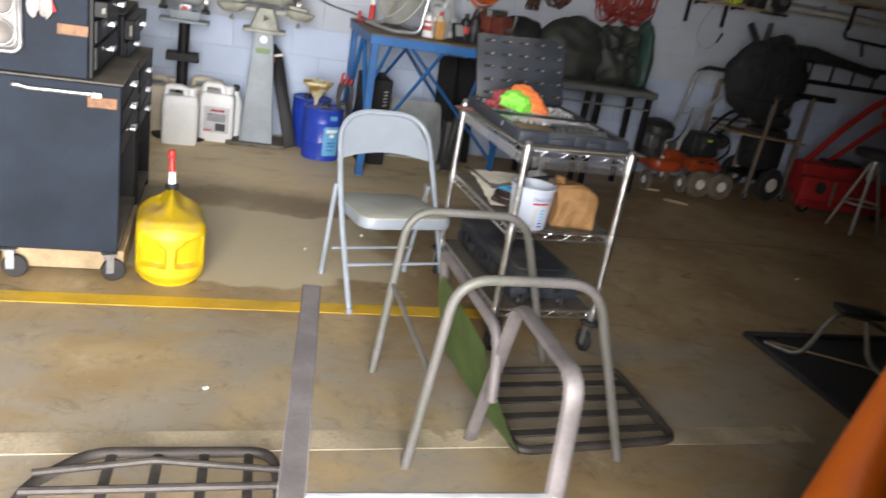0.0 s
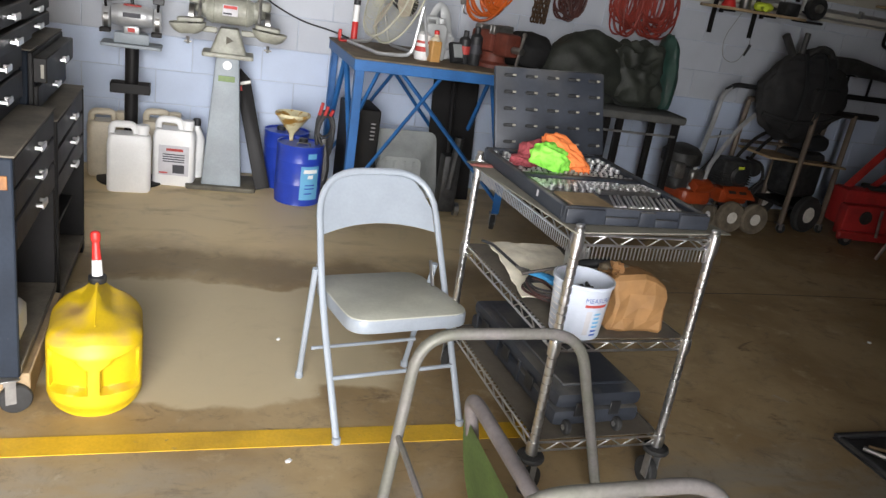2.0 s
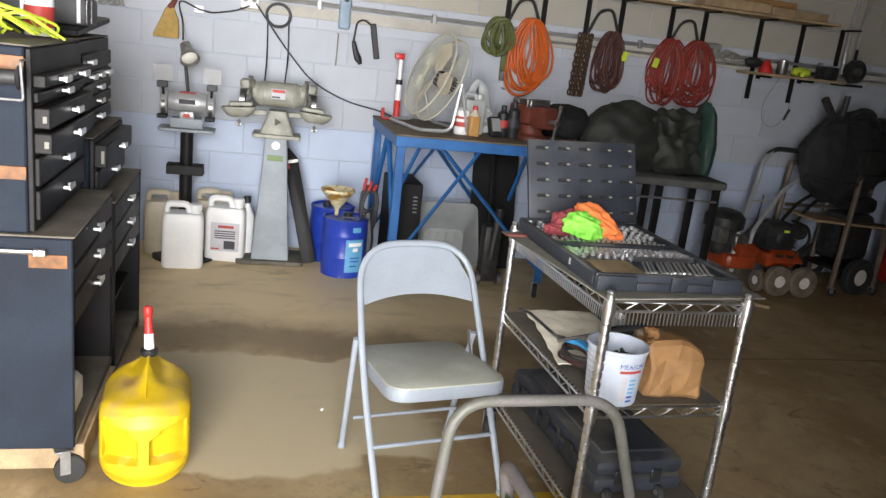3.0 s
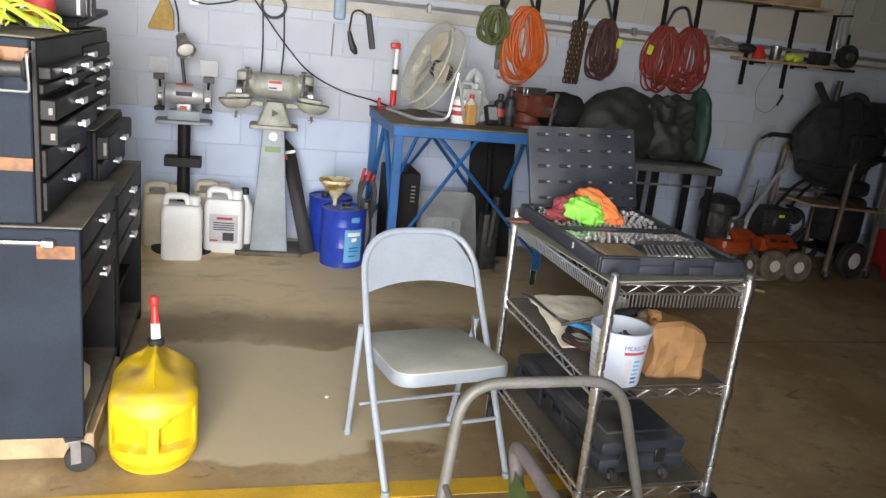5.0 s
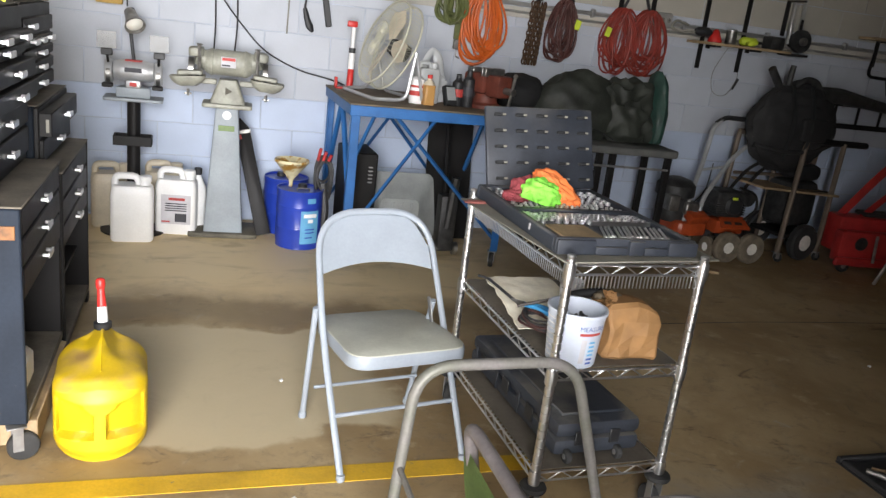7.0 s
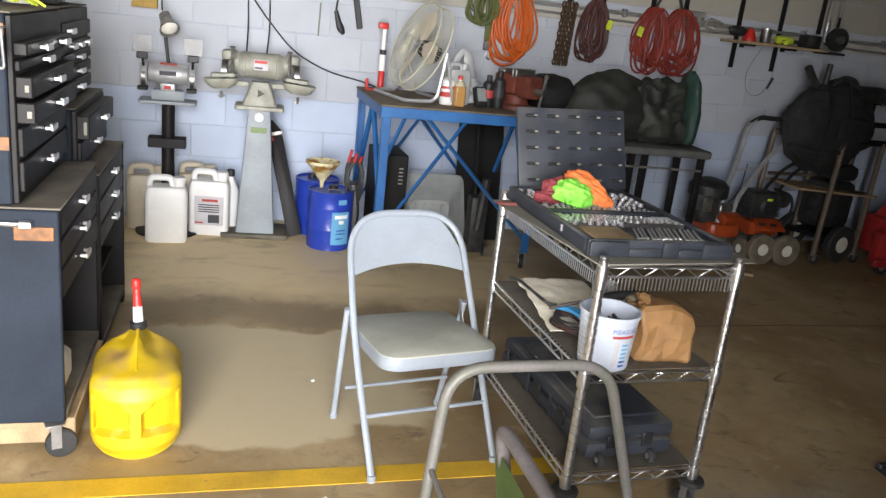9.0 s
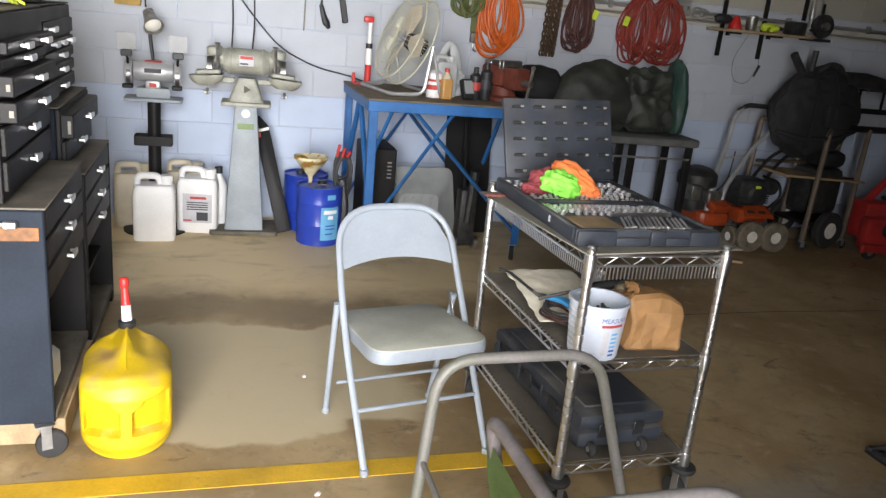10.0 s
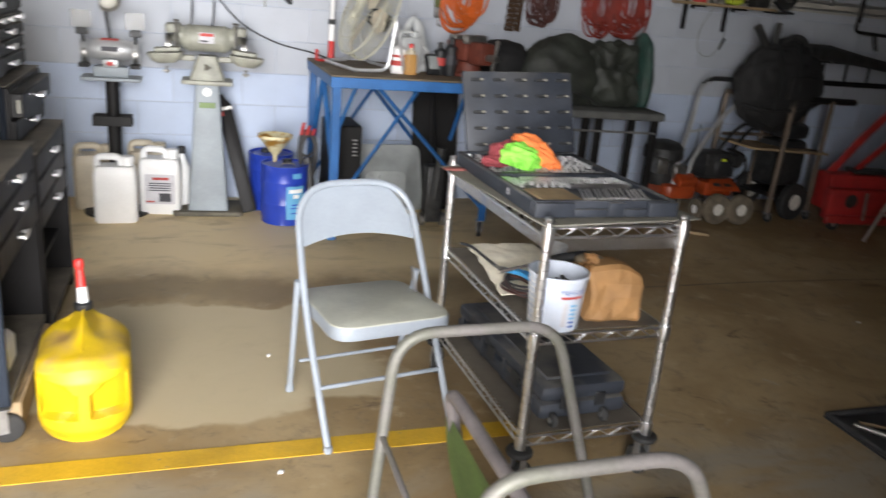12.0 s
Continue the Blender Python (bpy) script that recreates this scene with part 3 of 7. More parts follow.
TX1 = -0.215
rows = [(0.90, 1.00, 0, (0.5,)), (1.005, 1.10, 0, (0.5,)), (1.105, 1.175, 0.035, (0.5,)), (1.18, 1.25, 0.03, (0.5,)), (1.255, 1.295, 0, (0.5,)), (1.30, 1.345, 0.02, (0.3, 0.75))]
top1 = chest("top_chest", CX0, TX1, CY0 + 0.004, CY1 - 0.02, 0.868, 1.42, rows, "dark grey steel top chest with black drawers, two pulled out")
part("name_plate", bx(-0.345, -0.235, CY0 - 0.0005, CY0 + 0.003, 0.165, 0.205, 0.001), M_TAG, top1, "copper-brown tag")
part("name_plate", bx(-0.345, -0.235, CY0 - 0.0005, CY0 + 0.003, 0.48, 0.525, 0.001), M_TAG, top1, "copper-brown tag")
# second column of chests behind
DY0, DY1 = 3.50, 4.25
c2 = thing("tool_cabinet", (0, 0, 0.05), "black steel tool cabinet with two drawers over an open bay", "tool cabinet")
# Side panels in black as well, to carry the shade around the open bays.
part("side_panel", bx(CX0, CX1, DY0, DY0 + 0.02, 0, 0.75, 0.005), M_BLACKSTEEL, c2)
part("side_panel", bx(CX0, CX1, DY1 - 0.02, DY1, 0, 0.75, 0.005), M_BLACKSTEEL, c2)
part("back_panel", bx(CX0, CX0 + 0.02, DY0 + 0.021, DY1 - 0.021, 0, 0.75, 0.003), M_BLACKSTEEL, c2)
part("floor_panel", bx(CX0 + 0.021, CX1, DY0 + 0.021, DY1 - 0.021, 0, 0.03, 0.003), M_DUSTTOP, c2)
part("shelf", bx(CX0 + 0.021, CX1 - 0.05, DY0 + 0.021, DY1 - 0.021, 0.22, 0.235, 0.002), M_BLACKSTEEL, c2)
part("divider", bx(CX0 + 0.021, CX1 - 0.025, DY0 + 0.021, DY1 - 0.021, 0.42, 0.44, 0.002), M_BLACKSTEEL, c2)
part("top", bx(CX0, CX1 + 0.002, DY0 - 0.002, DY1, 0.751, 0.758, 0.002), M_DUSTTOP, c2)
for a, b in ((0.645, 0.745), (0.54, 0.642), (0.44, 0.537)):
    drawer(c2, CX1 - 0.014, DY0 + 0.022, DY1 - 0.022, a, b)
for k in range(4):
    part("foot", bx((CX0, CX1 - 0.06)[k % 2], (CX0, CX1 - 0.06)[k % 2] + 0.06, (DY0, DY1 - 0.06)[k // 2], (DY0, DY1 - 0.06)[k // 2] + 0.06, -0.05, -0.001, 0.004), M_BLACKSTEEL, c2)
mid = chest("riser_chest", CX0, TX1 + 0.03, DY0 + 0.01, DY1 - 0.03, 0.812, 1.05, [(0.83, 0.925, 0, (0.5,)), (0.93, 1.03, 0.03, (0.5,))], "black steel riser chest with two drawers")
top2 = chest("top_chest", CX0, TX1 - 0.03, DY0 + 0.02, DY1 - 0.05, 1.06, 1.42, [(1.07, 1.135, 0, (0.5,)), (1.14, 1.195, 0, (0.5,)), (1.20, 1.25, 0, (0.5,)), (1.255, 1.295, 0, (0.25, 0.5, 0.8)), (1.30, 1.37, 0, (0.2,))], "black steel top chest with shallow drawers and a raised lid")
part("lid", moved(bx(CX0, TX1 - 0.03, 0, 0.70, 0, 0.025, 0.004), pose(0, DY0 + 0.02, 0.372, 4, 0, 0)), M_BLACKSTEEL, top2, "black lid standing a little open")

locker = thing("steel_locker", (0, 0, 0), "tall blue-grey steel storage locker, closed", "locker")
part("body", bx(-1.55, -0.632, 2.86, 3.35, 0.0, 1.95, 0.006), M_LOCKER, locker)
part("frame", bx(-0.70, -0.632, 2.835, 2.859, 0.0, 1.95, 0.003), M_LOCKER, locker)
part("plinth", bx(-1.55, -0.7005, 2.835, 2.859, 0.0, 0.085, 0.003), M_LOCKER, locker)
for k in range(2):
    d = part("door", bx(-1.54 + k * 0.42, -1.124 + k * 0.42, 2.832, 2.858, 0.09, 1.94, 0.006), M_LOCKER, locker)
    for z in (0.25, 0.9, 1.6):
        part("hinge", tube([(-0.7015, 2.832, z - 0.04), (-0.7015, 2.832, z + 0.04)] if k else [(-1.545, 2.832, z - 0.04), (-1.545, 2.832, z + 0.04)], 0.006), M_LOCKER, d)

# things hung on the side of the chests
tray = thing("magnetic_tray", (-0.535, CY0 - 0.004, 1.07), "stainless magnetic parts tray with two round wells", "parts tray")
part("dish", moved(prism(rounded(-0.07, 0.07, -0.125, 0.125, 0.035), 0, 0.006, 0.002), pose(0, -0.001, 0, 90, 0, 0)), M_WELL, tray)
part("rim", tube([(x, -0.012, z) for x, z in rounded(-0.067, 0.067, -0.122, 0.122, 0.035)], 0.010, 8, True), M_ZINC, tray)
part("inner_rim", tube([(x, -0.009, z) for x, z in rounded(-0.050, 0.050, -0.105, 0.105, 0.030)], 0.0035, 6, True), M_ZINC, tray)
for z in (-0.055, 0.055):
    part("well_ring", tube([(0.045 * math.cos(a), -0.013, z + 0.045 * math.sin(a)) for a in [2 * math.pi * j / 28 for j in range(28)]], 0.0035, 6, True), M_ZINC, tray)
for z in (-0.055, 0.055):
    part("well", lathe([(0.001, 0.002), (0.036, 0.001), (0.042, -0.002), (0.046, -0.004), (0.048, 0.002)], 24, (0, -0.010, z), "y"), M_WELL, tray)
bar = thing("breaker_bar", (-0.345, CY0 - 0.012, 0.815), "chrome breaker bar held to the side of a tool cabinet", "wrench")
part("shaft", tube([(-0.14, 0, 0.008), (-0.10, 0, 0.0), (0.13, 0, 0.0)], 0.0075), M_CHROME, bar)
part("head", bx(0.125, 0.165, -0.012, 0.010, -0.012, 0.012, 0.004), M_CHROME, bar)
part("head", lathe([(0.008, -0.02), (0.011, -0.014), (0.011, 0.004), (0.008, 0.01)], 12, (-0.14, 0, 0.008), "x"), M_CHROME, bar)
clip = thing("glove_clip", (-0.392, CY0 - 0.012, 1.262), "yellow spring clip holding a pair of grey rubber gloves", "clip")
part("frame", tube(fillet([(-0.043, 0, -0.030), (-0.032, 0, 0.010), (0.032, 0, 0.010), (0.043, 0, -0.030), (0.030, 0, -0.032)], 0.010), 0.0045), M_LIME, clip)
part("jaw", bx(-0.040, 0.040, -0.008, 0.008, 0.016, 0.028, 0.003), M_LIME, clip)
part("jaw", bx(-0.036, 0.036, -0.008, 0.008, 0.032, 0.044, 0.003), M_LIME, clip)
gl = thing("gloves", (-0.400, CY0 - 0.022, 1.165), "pair of pale grey rubber gloves hanging on a tool chest", "gloves")
for k in (-1, 1):
    part("cuff", lump(0.024, 0.012, 0.040, 0.25, 1.8, 3.0 + k, False, 4, (k * 0.023, 0, 0.018), fold=0.25), M_GLOVE, gl)
    part("palm", lump(0.024, 0.013, 0.040, 0.25, 1.8, 6.0 + k, False, 4, (k * 0.023, 0, -0.060), fold=0.25), M_GLOVE, gl)
    part("waist", lump(0.014, 0.009, 0.022, 0.2, 2.0, 8.0 + k, False, 3, (k * 0.022, 0, -0.012)), M_GLOVE, gl)
part("tie", tube([(0.032, 0.004, 0.02), (0.040, 0.004, -0.02), (0.052, 0.004, -0.05)], 0.006), M_RED, gl, "red strap")
spool = thing("cord_reel", (-0.272, CY0 - 0.035, 1.335), "small dark reel in a bent wire bracket", "reel")
part("bracket", tube(fillet([(-0.045, 0.02, 0.05), (-0.045, -0.03, 0.05), (-0.05, -0.03, -0.06), (0.05, -0.03, -0.06), (0.045, -0.03, 0.05), (0.045, 0.02, 0.05)], 0.01), 0.004), M_ZINC, spool)
part("drum", lathe([(0.03, -0.04), (0.036, -0.034), (0.022, -0.028), (0.022, 0.028), (0.036, 0.034), (0.03, 0.04)], 16, (0, -0.005, 0), "x"), M_ENGINE, spool)

# on top of the chests
rope = thing("lime_straps", (-0.40, 3.0, 1.431), "tangle of lime-yellow straps and clear wrap on a tool chest", "straps")
rng = random.Random(4)
for k in range(18):
    x, y = rng.uniform(-0.16, 0.02), rng.uniform(-0.22, 0.10)
    pts = [(x, y, rng.uniform(0.03, 0.12)), (x + rng.uniform(0.02, 0.10), y + rng.uniform(0.0, 0.08), rng.uniform(0.05, 0.13)), (x + rng.uniform(0.10, 0.20), y + rng.uniform(0.0, 0.12), rng.uniform(0.03, 0.09)), (x + rng.uniform(0.14, 0.26), y + rng.uniform(0.0, 0.16), rng.uniform(0.006, 0.03))]
    part("strap", tube(fillet(pts, 0.06, 4), 0.0045, 5), M_LIME, rope)
part("wrap", lump(0.11, 0.16, 0.035, 0.35, 3.0, 2.0, True, 4, (-0.06, -0.06, 0), fold=0.3), M_CLEAR, rope)
can1 = thing("spray_can", (-0.33, 3.33, 1.431), "white and red canister on a tool chest", "canister")
part("body", lathe([(0.045, 0), (0.048, 0.006), (0.048, 0.12), (0.042, 0.14), (0.03, 0.15)], 20), M_WHITE, can1)
part("label", lathe([(0.0487, 0.03), (0.0487, 0.10)], 20), M_REDINK, can1)
part("cap", lathe([(0.03, 0.15), (0.03, 0.185), (0.02, 0.19)], 16), M_RED, can1)
bcase = thing("black_case", (-0.40, 3.78, 1.467), "glossy black plastic box with two pale strips on a tool chest", "box")
part("body", bx(-0.16, 0.16, -0.12, 0.12, 0, 0.11, 0.015, 2), M_BLACKPL, bcase)
for x in (-0.075, 0.125):
    part("strip", bx(x, x + 0.014, -0.1225, -0.1203, 0.012, 0.10, 0.0005), M_ZINC, bcase)
    part("strip_end", bx(0.1603, 0.1625, -0.09 + x * 0.5, -0.075 + x * 0.5, 0.012, 0.10, 0.0005), M_ZINC, bcase)
part("mark", bx(-0.03, 0.01, -0.1222, -0.1203, 0.075, 0.085, 0), M_CARD, bcase)

# ---- yellow can ----
can = thing("fuel_can", (0.103, 2.770, 0), "yellow plastic diesel can, dusty, with a red-tipped spout", "fuel can", 4)


def ramp01(x, a, b):
    u = min(1.0, max(0.0, (x - a) / (b - a)))
    return u * u * (3 - 2 * u)


CAN_W, CAN_D, CAN_BOW = 0.148, 0.31, 0.055


def can_top(x, y):
    """The roof of the can: a full brow that rises to the neck, with a sharp ridge between two hollows."""
    u = abs(x) / CAN_W
    z = 0.290 + 0.070 * ramp01(y, -0.04, 0.27) - (0.024 + 0.074 * ramp01(y, 0.0, 0.24)) * u ** 1.2
    z += 0.020 * math.exp(-(x / 0.014) ** 2) * ramp01(y, 0.04, 0.18)
    return z - 0.024 * math.exp(-((abs(x) - 0.050) / 0.028) ** 2) * ramp01(y, 0.08, 0.20) * ramp01(y, 0.32, 0.27)


def can_front(x, z):
    """How far the face steps back: two hand recesses that deepen to a ledge, beside a narrow nose."""
    ax = abs(x)
    top = 0.196 + 0.036 * min(1.0, ax / 0.13)
    across = ramp01(ax - 0.034 * ramp01(z, 0.17, 0.205), 0.017, 0.024) * ramp01(ax, 0.136, 0.130)
    inside = ramp01(z, 0.088, 0.096) * ramp01(z, top + 0.003, top - 0.003)
    deep = 0.012 + 0.034 * min(1.0, max(0.0, (top - z) / (top - 0.096)))
    return deep * across * inside + 0.030 * ramp01(z, 0.215, 0.30) + 0.018 * ramp01(z, 0.05, 0.0)


flat_o = fillet([(-CAN_W, 0.0, 0), (CAN_W, 0.0, 0), (CAN_W, CAN_D, 0), (-CAN_W, CAN_D, 0)], 0.055, 8, True)
flat_o = [Vector((p[0], p[1])) for p in flat_o]
dense = []
for p, q in zip(flat_o, flat_o[1:] + flat_o[:1]):
    n = max(1, int((q - p).length / 0.005))
    dense += [p.lerp(q, k / n) for k in range(n)]


def bowed(p):
    """The front of the can swells forward in the middle."""
    return p.y - CAN_BOW * (1 - (p.x / CAN_W) ** 2) * ramp01(p.y, 0.13, 0.0)


bm = bmesh.new()
rings = []
for j in range(64):
    ring = []
    for p in dense:
        near = ramp01(p.y, 0.13, 0.0)
        z = (can_top(p.x, bowed(p)) - 0.024) * j / 63
        y = bowed(p) + can_front(p.x, z) * ramp01(p.y, 0.10, 0.04)
        z += 0.045 * (abs(p.x) / CAN_W) ** 3 * near * ramp01(z, 0.10, 0.0)
        ring.append(bm.verts.new((p.x * (1 - 0.05 * ramp01(z, 0.07, 0.0) - 0.02 * ramp01(z, 0.02, 0.0)), y, z)))
    rings.append(ring)
for k, drop in ((0.985, 0.016), (0.95, 0.008), (0.90, 0.003), (0.84, 0.0), (0.76, 0.0), (0.68, 0.0), (0.60, 0.0), (0.52, 0.0), (0.44, 0.0), (0.36, 0.0), (0.28, 0.0), (0.20, 0.0), (0.12, 0.0), (0.05, 0.0)):
    rings.append([bm.verts.new((p.x * k, 0.16 + (bowed(p) - 0.16 + 0.028 * ramp01(p.y, 0.10, 0.04)) * k, can_top(p.x * k, 0.16 + (bowed(p) - 0.16) * k) - drop)) for p in dense])
for a, b in zip(rings, rings[1:]):
    for k in range(len(a)):
        bm.faces.new((a[k], a[(k + 1) % len(a)], b[(k + 1) % len(b)], b[k]))
bm.faces.new(rings[0][::-1]), bm.faces.new(rings[-1])
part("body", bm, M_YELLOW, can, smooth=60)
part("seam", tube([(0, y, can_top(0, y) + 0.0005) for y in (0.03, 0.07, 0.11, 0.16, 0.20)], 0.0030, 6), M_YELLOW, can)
sp = part("cap", lathe([(0.028, 0), (0.03, 0.004), (0.03, 0.022), (0.024, 0.026)], 20, (0, 0.245, 0.363)), M_BLACKPL, can, "black screw collar")
part("spout", moved(lathe([(0.018, 0), (0.0165, 0.055)], 14), pose(0, 0.245, 0.388, -8, -3, 0)), M_WHITE, can, "white spout base")
part("spout_tip", moved(lathe([(0.016, 0.055), (0.014, 0.085), (0.012, 0.118), (0.015, 0.122), (0.0165, 0.135), (0.0155, 0.150), (0.009, 0.156)], 14), pose(0, 0.245, 0.388, -8, -3, 0)), M_RED, can, "red spout tip")

# ---- folding chair ----
chair = thing("folding_chair", (0.879, 2.530, 0), "grey enamelled steel folding chair, unfolded", "folding chair", 10.3)
CW = 0.475


front = fillet([(0.0, 0.0, 0.012), (-0.002, 0.275, 0.42), (0.026, 0.508, 0.812), (CW + 0.002, 0.508, 0.812), (CW + 0.010, 0.275, 0.42), (CW, 0.0, 0.012)], 0.17, 8)
part("front_frame", tube(front, 0.0125, 10, flat=0.85), M_CHAIR, chair)
for x0, x1 in ((0.006, -0.014), (CW - 0.022, CW - 0.018)):
    part("leg", tube([(x0, 0.452, 0.012), (x1, 0.330, 0.505)], 0.0115, 10), M_CHAIR, chair)
    part("hinge_link", moved(bx(-0.003, 0.003, -0.05, 0.05, -0.012, 0.012, 0.003), pose(x1 + 0.012 * (1 if x1 < 0.2 else -1), 0.325, 0.47, 62, 0, 0)), M_ZINC, chair)
for x, y in ((0, 0), (CW, 0), (0.006, 0.452), (CW - 0.022, 0.452)):
    part("foot", lathe([(0.014, 0), (0.016, 0.003), (0.0155, 0.022), (0.013, 0.024)], 12, (x, y, 0)), M_CHAIR, chair)
part("crossbar", tube([(0.0, 0.115, 0.185), (CW, 0.115, 0.185)], 0.008), M_CHAIR, chair)
part("crossbar", tube([(0.017, 0.375, 0.165), (CW - 0.030, 0.375, 0.165)], 0.007), M_CHAIR, chair)
seat_o = fillet([(0.030, 0.482, 0), (0.020, 0.03, 0), (CW + 0.002, 0.03, 0), (CW - 0.016, 0.482, 0)], 0.085, 6, True)
# the seat slopes down to the back
SEAT_TILT = pose(0, 0.455, 0.405) @ pose(0, 0, 0, -3, 0, 0) @ pose(0, -0.455, -0.405)
part("seat_pan", moved(prism([(p.x, p.y) for p in seat_o], 0.363, 0.413, 0.010), SEAT_TILT), M_CHAIR, chair)
part("seat", moved(prism([(CW / 2 + 0.01 + (p.x - CW / 2 - 0.01) * 0.982, 0.242 + (p.y - 0.242) * 0.982) for p in seat_o], 0.408, 0.4155, 0.003), SEAT_TILT), M_SEATTOP, chair, "worn seat top, lightened as if lit")
# pressed back panel, curved to the back
bm = bmesh.new()
NX, NZ = 14, 8
grid = []
for i in range(NX + 1):
    u = i / NX
    x = 0.026 + u * (CW - 0.036)
    lo = 0.611 + 0.024 * (1 - (2 * u - 1) ** 2)
    e = abs(2 * u - 1)
    hi = 0.801 - 0.115 * max(0, (e - 0.50) / 0.50) ** 2.2
    col = []
    for k in range(NZ + 1):
        z = lo + (hi - lo) * k / NZ
        y = 0.50 * (z - 0.012) / 0.79 + 0.008 + 0.028 * (1 - (2 * u - 1) ** 2)
        col.append((x, min(y, 0.53), z))
    grid.append(col)
fr = [[bm.verts.new(p) for p in c] for c in grid]
bk = [[bm.verts.new((p[0], p[1] + 0.006, p[2])) for p in c] for c in grid]
for i in range(NX):
    for k in range(NZ):
        bm.faces.new((fr[i][k], fr[i + 1][k], fr[i + 1][k + 1], fr[i][k + 1]))
        bm.faces.new((bk[i][k], bk[i][k + 1], bk[i + 1][k + 1], bk[i + 1][k]))
    bm.faces.new((fr[i][0], bk[i][0], bk[i + 1][0], fr[i + 1][0]))
    bm.faces.new((fr[i][NZ], fr[i + 1][NZ], bk[i + 1][NZ], bk[i][NZ]))
for k in range(NZ):
    bm.faces.new((fr[0][k], fr[0][k + 1], bk[0][k + 1], bk[0][k]))
    bm.faces.new((fr[NX][k], bk[NX][k], bk[NX][k + 1], fr[NX][k + 1]))
part("backrest", bm, M_CHAIR, chair, smooth=60)

# ---- wire cart ----
cart = thing("wire_cart", (1.434, 2.205, 0), "three-tier chromed wire shelving cart on casters", "utility cart", 1.4)
CWX, CDY, LOW_Z, TOP_Z = 0.466, 0.826, 0.200, 0.898
grooves = []
for k in range(26):
    z = 0.155 + k * 0.0295
    grooves += [(0.0148, z), (0.0148, z + 0.0225), (0.0116, z + 0.0235), (0.0116, z + 0.0285)]
grooves += [(0.0148, 0.925), (0.012, 0.93), (0.0, 0.931)]
POST = link("post", lathe([(0.0148, 0.145)] + grooves, 12), M_CHROME)
WIRE_X = link("wire", tube([(0.004, 0, 0), (CWX - 0.004, 0, 0)], 0.0028, 5), M_CHROME)
for x in (0, CWX):
    for y in (0, CDY):
        p = part("post", POST, None, cart, "grooved chrome post")
        p.location = (x, y, 0)
        c = caster(cart, x, y, 0.05, 0.155, 30 + 60 * (x > 0) + 25 * (y > 0))
        part("bumper", lathe([(0.02, 0.140), (0.042, 0.142), (0.045, 0.150), (0.042, 0.158), (0.02, 0.162)], 18, (x, y, 0)), M_RUBBER, cart, "black rubber bumper")
for z in (TOP_Z, 0.555, LOW_Z):
    sh = part("shelf", tube([(0, 0, z), (CWX, 0, z), (CWX, CDY, z), (0, CDY, z)], 0.0045, 6, True), M_CHROME, cart, "chrome wire shelf")
    part("rim", tube([(0, 0, z - 0.030), (CWX, 0, z - 0.030), (CWX, CDY, z - 0.030), (0, CDY, z - 0.030)], 0.0045, 6, True), M_CHROME, sh)
    for a, b, n in (((0, 0), (CWX, 0), 10), ((0, CDY), (CWX, CDY), 10), ((0, 0), (0, CDY), 18), ((CWX, 0), (CWX, CDY), 18)):
        zig = [(a[0] + (b[0] - a[0]) * k / n, a[1] + (b[1] - a[1]) * k / n, z - 0.030 * (k % 2)) for k in range(n + 1)]
        part("truss", tube(zig, 0.0028, 5), M_CHROME, sh)
    for k in range(1, 33):
        w = part("wire", WIRE_X, None, sh)
        w.location = (0, CDY * k / 33, z + 0.002)
    for x in (0, CWX):
        for y in (0, CDY):
            part("collar", lathe([(0.0185, z - 0.043), (0.0198, z - 0.02), (0.0185, z + 0.008)], 12, (x, y, 0)), M_CHROME, sh)
for z in (0.555, LOW_Z):
    part("liner", bx(0.008, CWX - 0.008, 0.008, CDY - 0.008, z + 0.0052, z + 0.0072, 0), M_LINER if z < 0.3 else M_DUSTTOP, cart, "dusty dark shelf liner")
# upper shelf is a drop-in basket with a comb of wires at its sides
comb = tube([(0, 0, 0), (0, 0, -0.045)], 0.0022, 4)
COMB = link("comb_wire", comb, M_CHROME)
for k in range(1, 60):
    w = part("comb_wire", COMB, None, cart)
    w.location = (0.012, CDY * k / 60, 0.866)
for k in range(1, 36):
    w = part("comb_wire", COMB, None, cart)
    w.location = (CWX * k / 36, 0.012, 0.866)

board = solo("backing_board", moved(bx(0.0, 0.575, 0.0, 0.765, 0, 0.005, 0.002), Matrix.Identity(4)), M_CARD, "grey hardboard sheet lying on the wire cart", "board", (1.413, 2.19, 0.9045), 6)
rag = solo("red_rag", lump(0.050, 0.018, 0.006, 0.3, 3, 1, True, 3), M_FADEDRAG, "faded red rag at the corner of the cart", "rag", (1.375, 2.88, 0.910))

# socket case
case = thing("socket_case", (1.410, 2.262, 0.910), "open dark slate plastic socket-set case full of sockets", "tool case", 0.5)
BW, BD, BH = 0.492, 0.715, 0.052
part("floor", bx(0.01, BW - 0.01, 0.01, BD - 0.01, 0, 0.02, 0.004), M_CASE, case)
part("front_wall", bx(0.0, BW, 0.010, 0.028, 0, BH, 0.005, 2), M_CASE, case)
for x0, x1 in ((0.0, 0.13), (0.245, 0.30), (0.385, BW)):
    part("front_block", bx(x0, x1, -0.006, 0.0095, 0.002, BH - 0.003, 0.006, 2), M_CASE, case)
for x0, x1 in ((0.131, 0.244), (0.301, 0.384)):
    part("hand_hold", bx(x0, x1, -0.004, 0.0095, 0.002, BH - 0.024, 0.005, 2), M_CASE, case)
part("sticker", bx(-0.0015, -0.0003, 0.20, 0.212, 0.02, 0.04, 0), M_LABEL, case, "small white sticker")
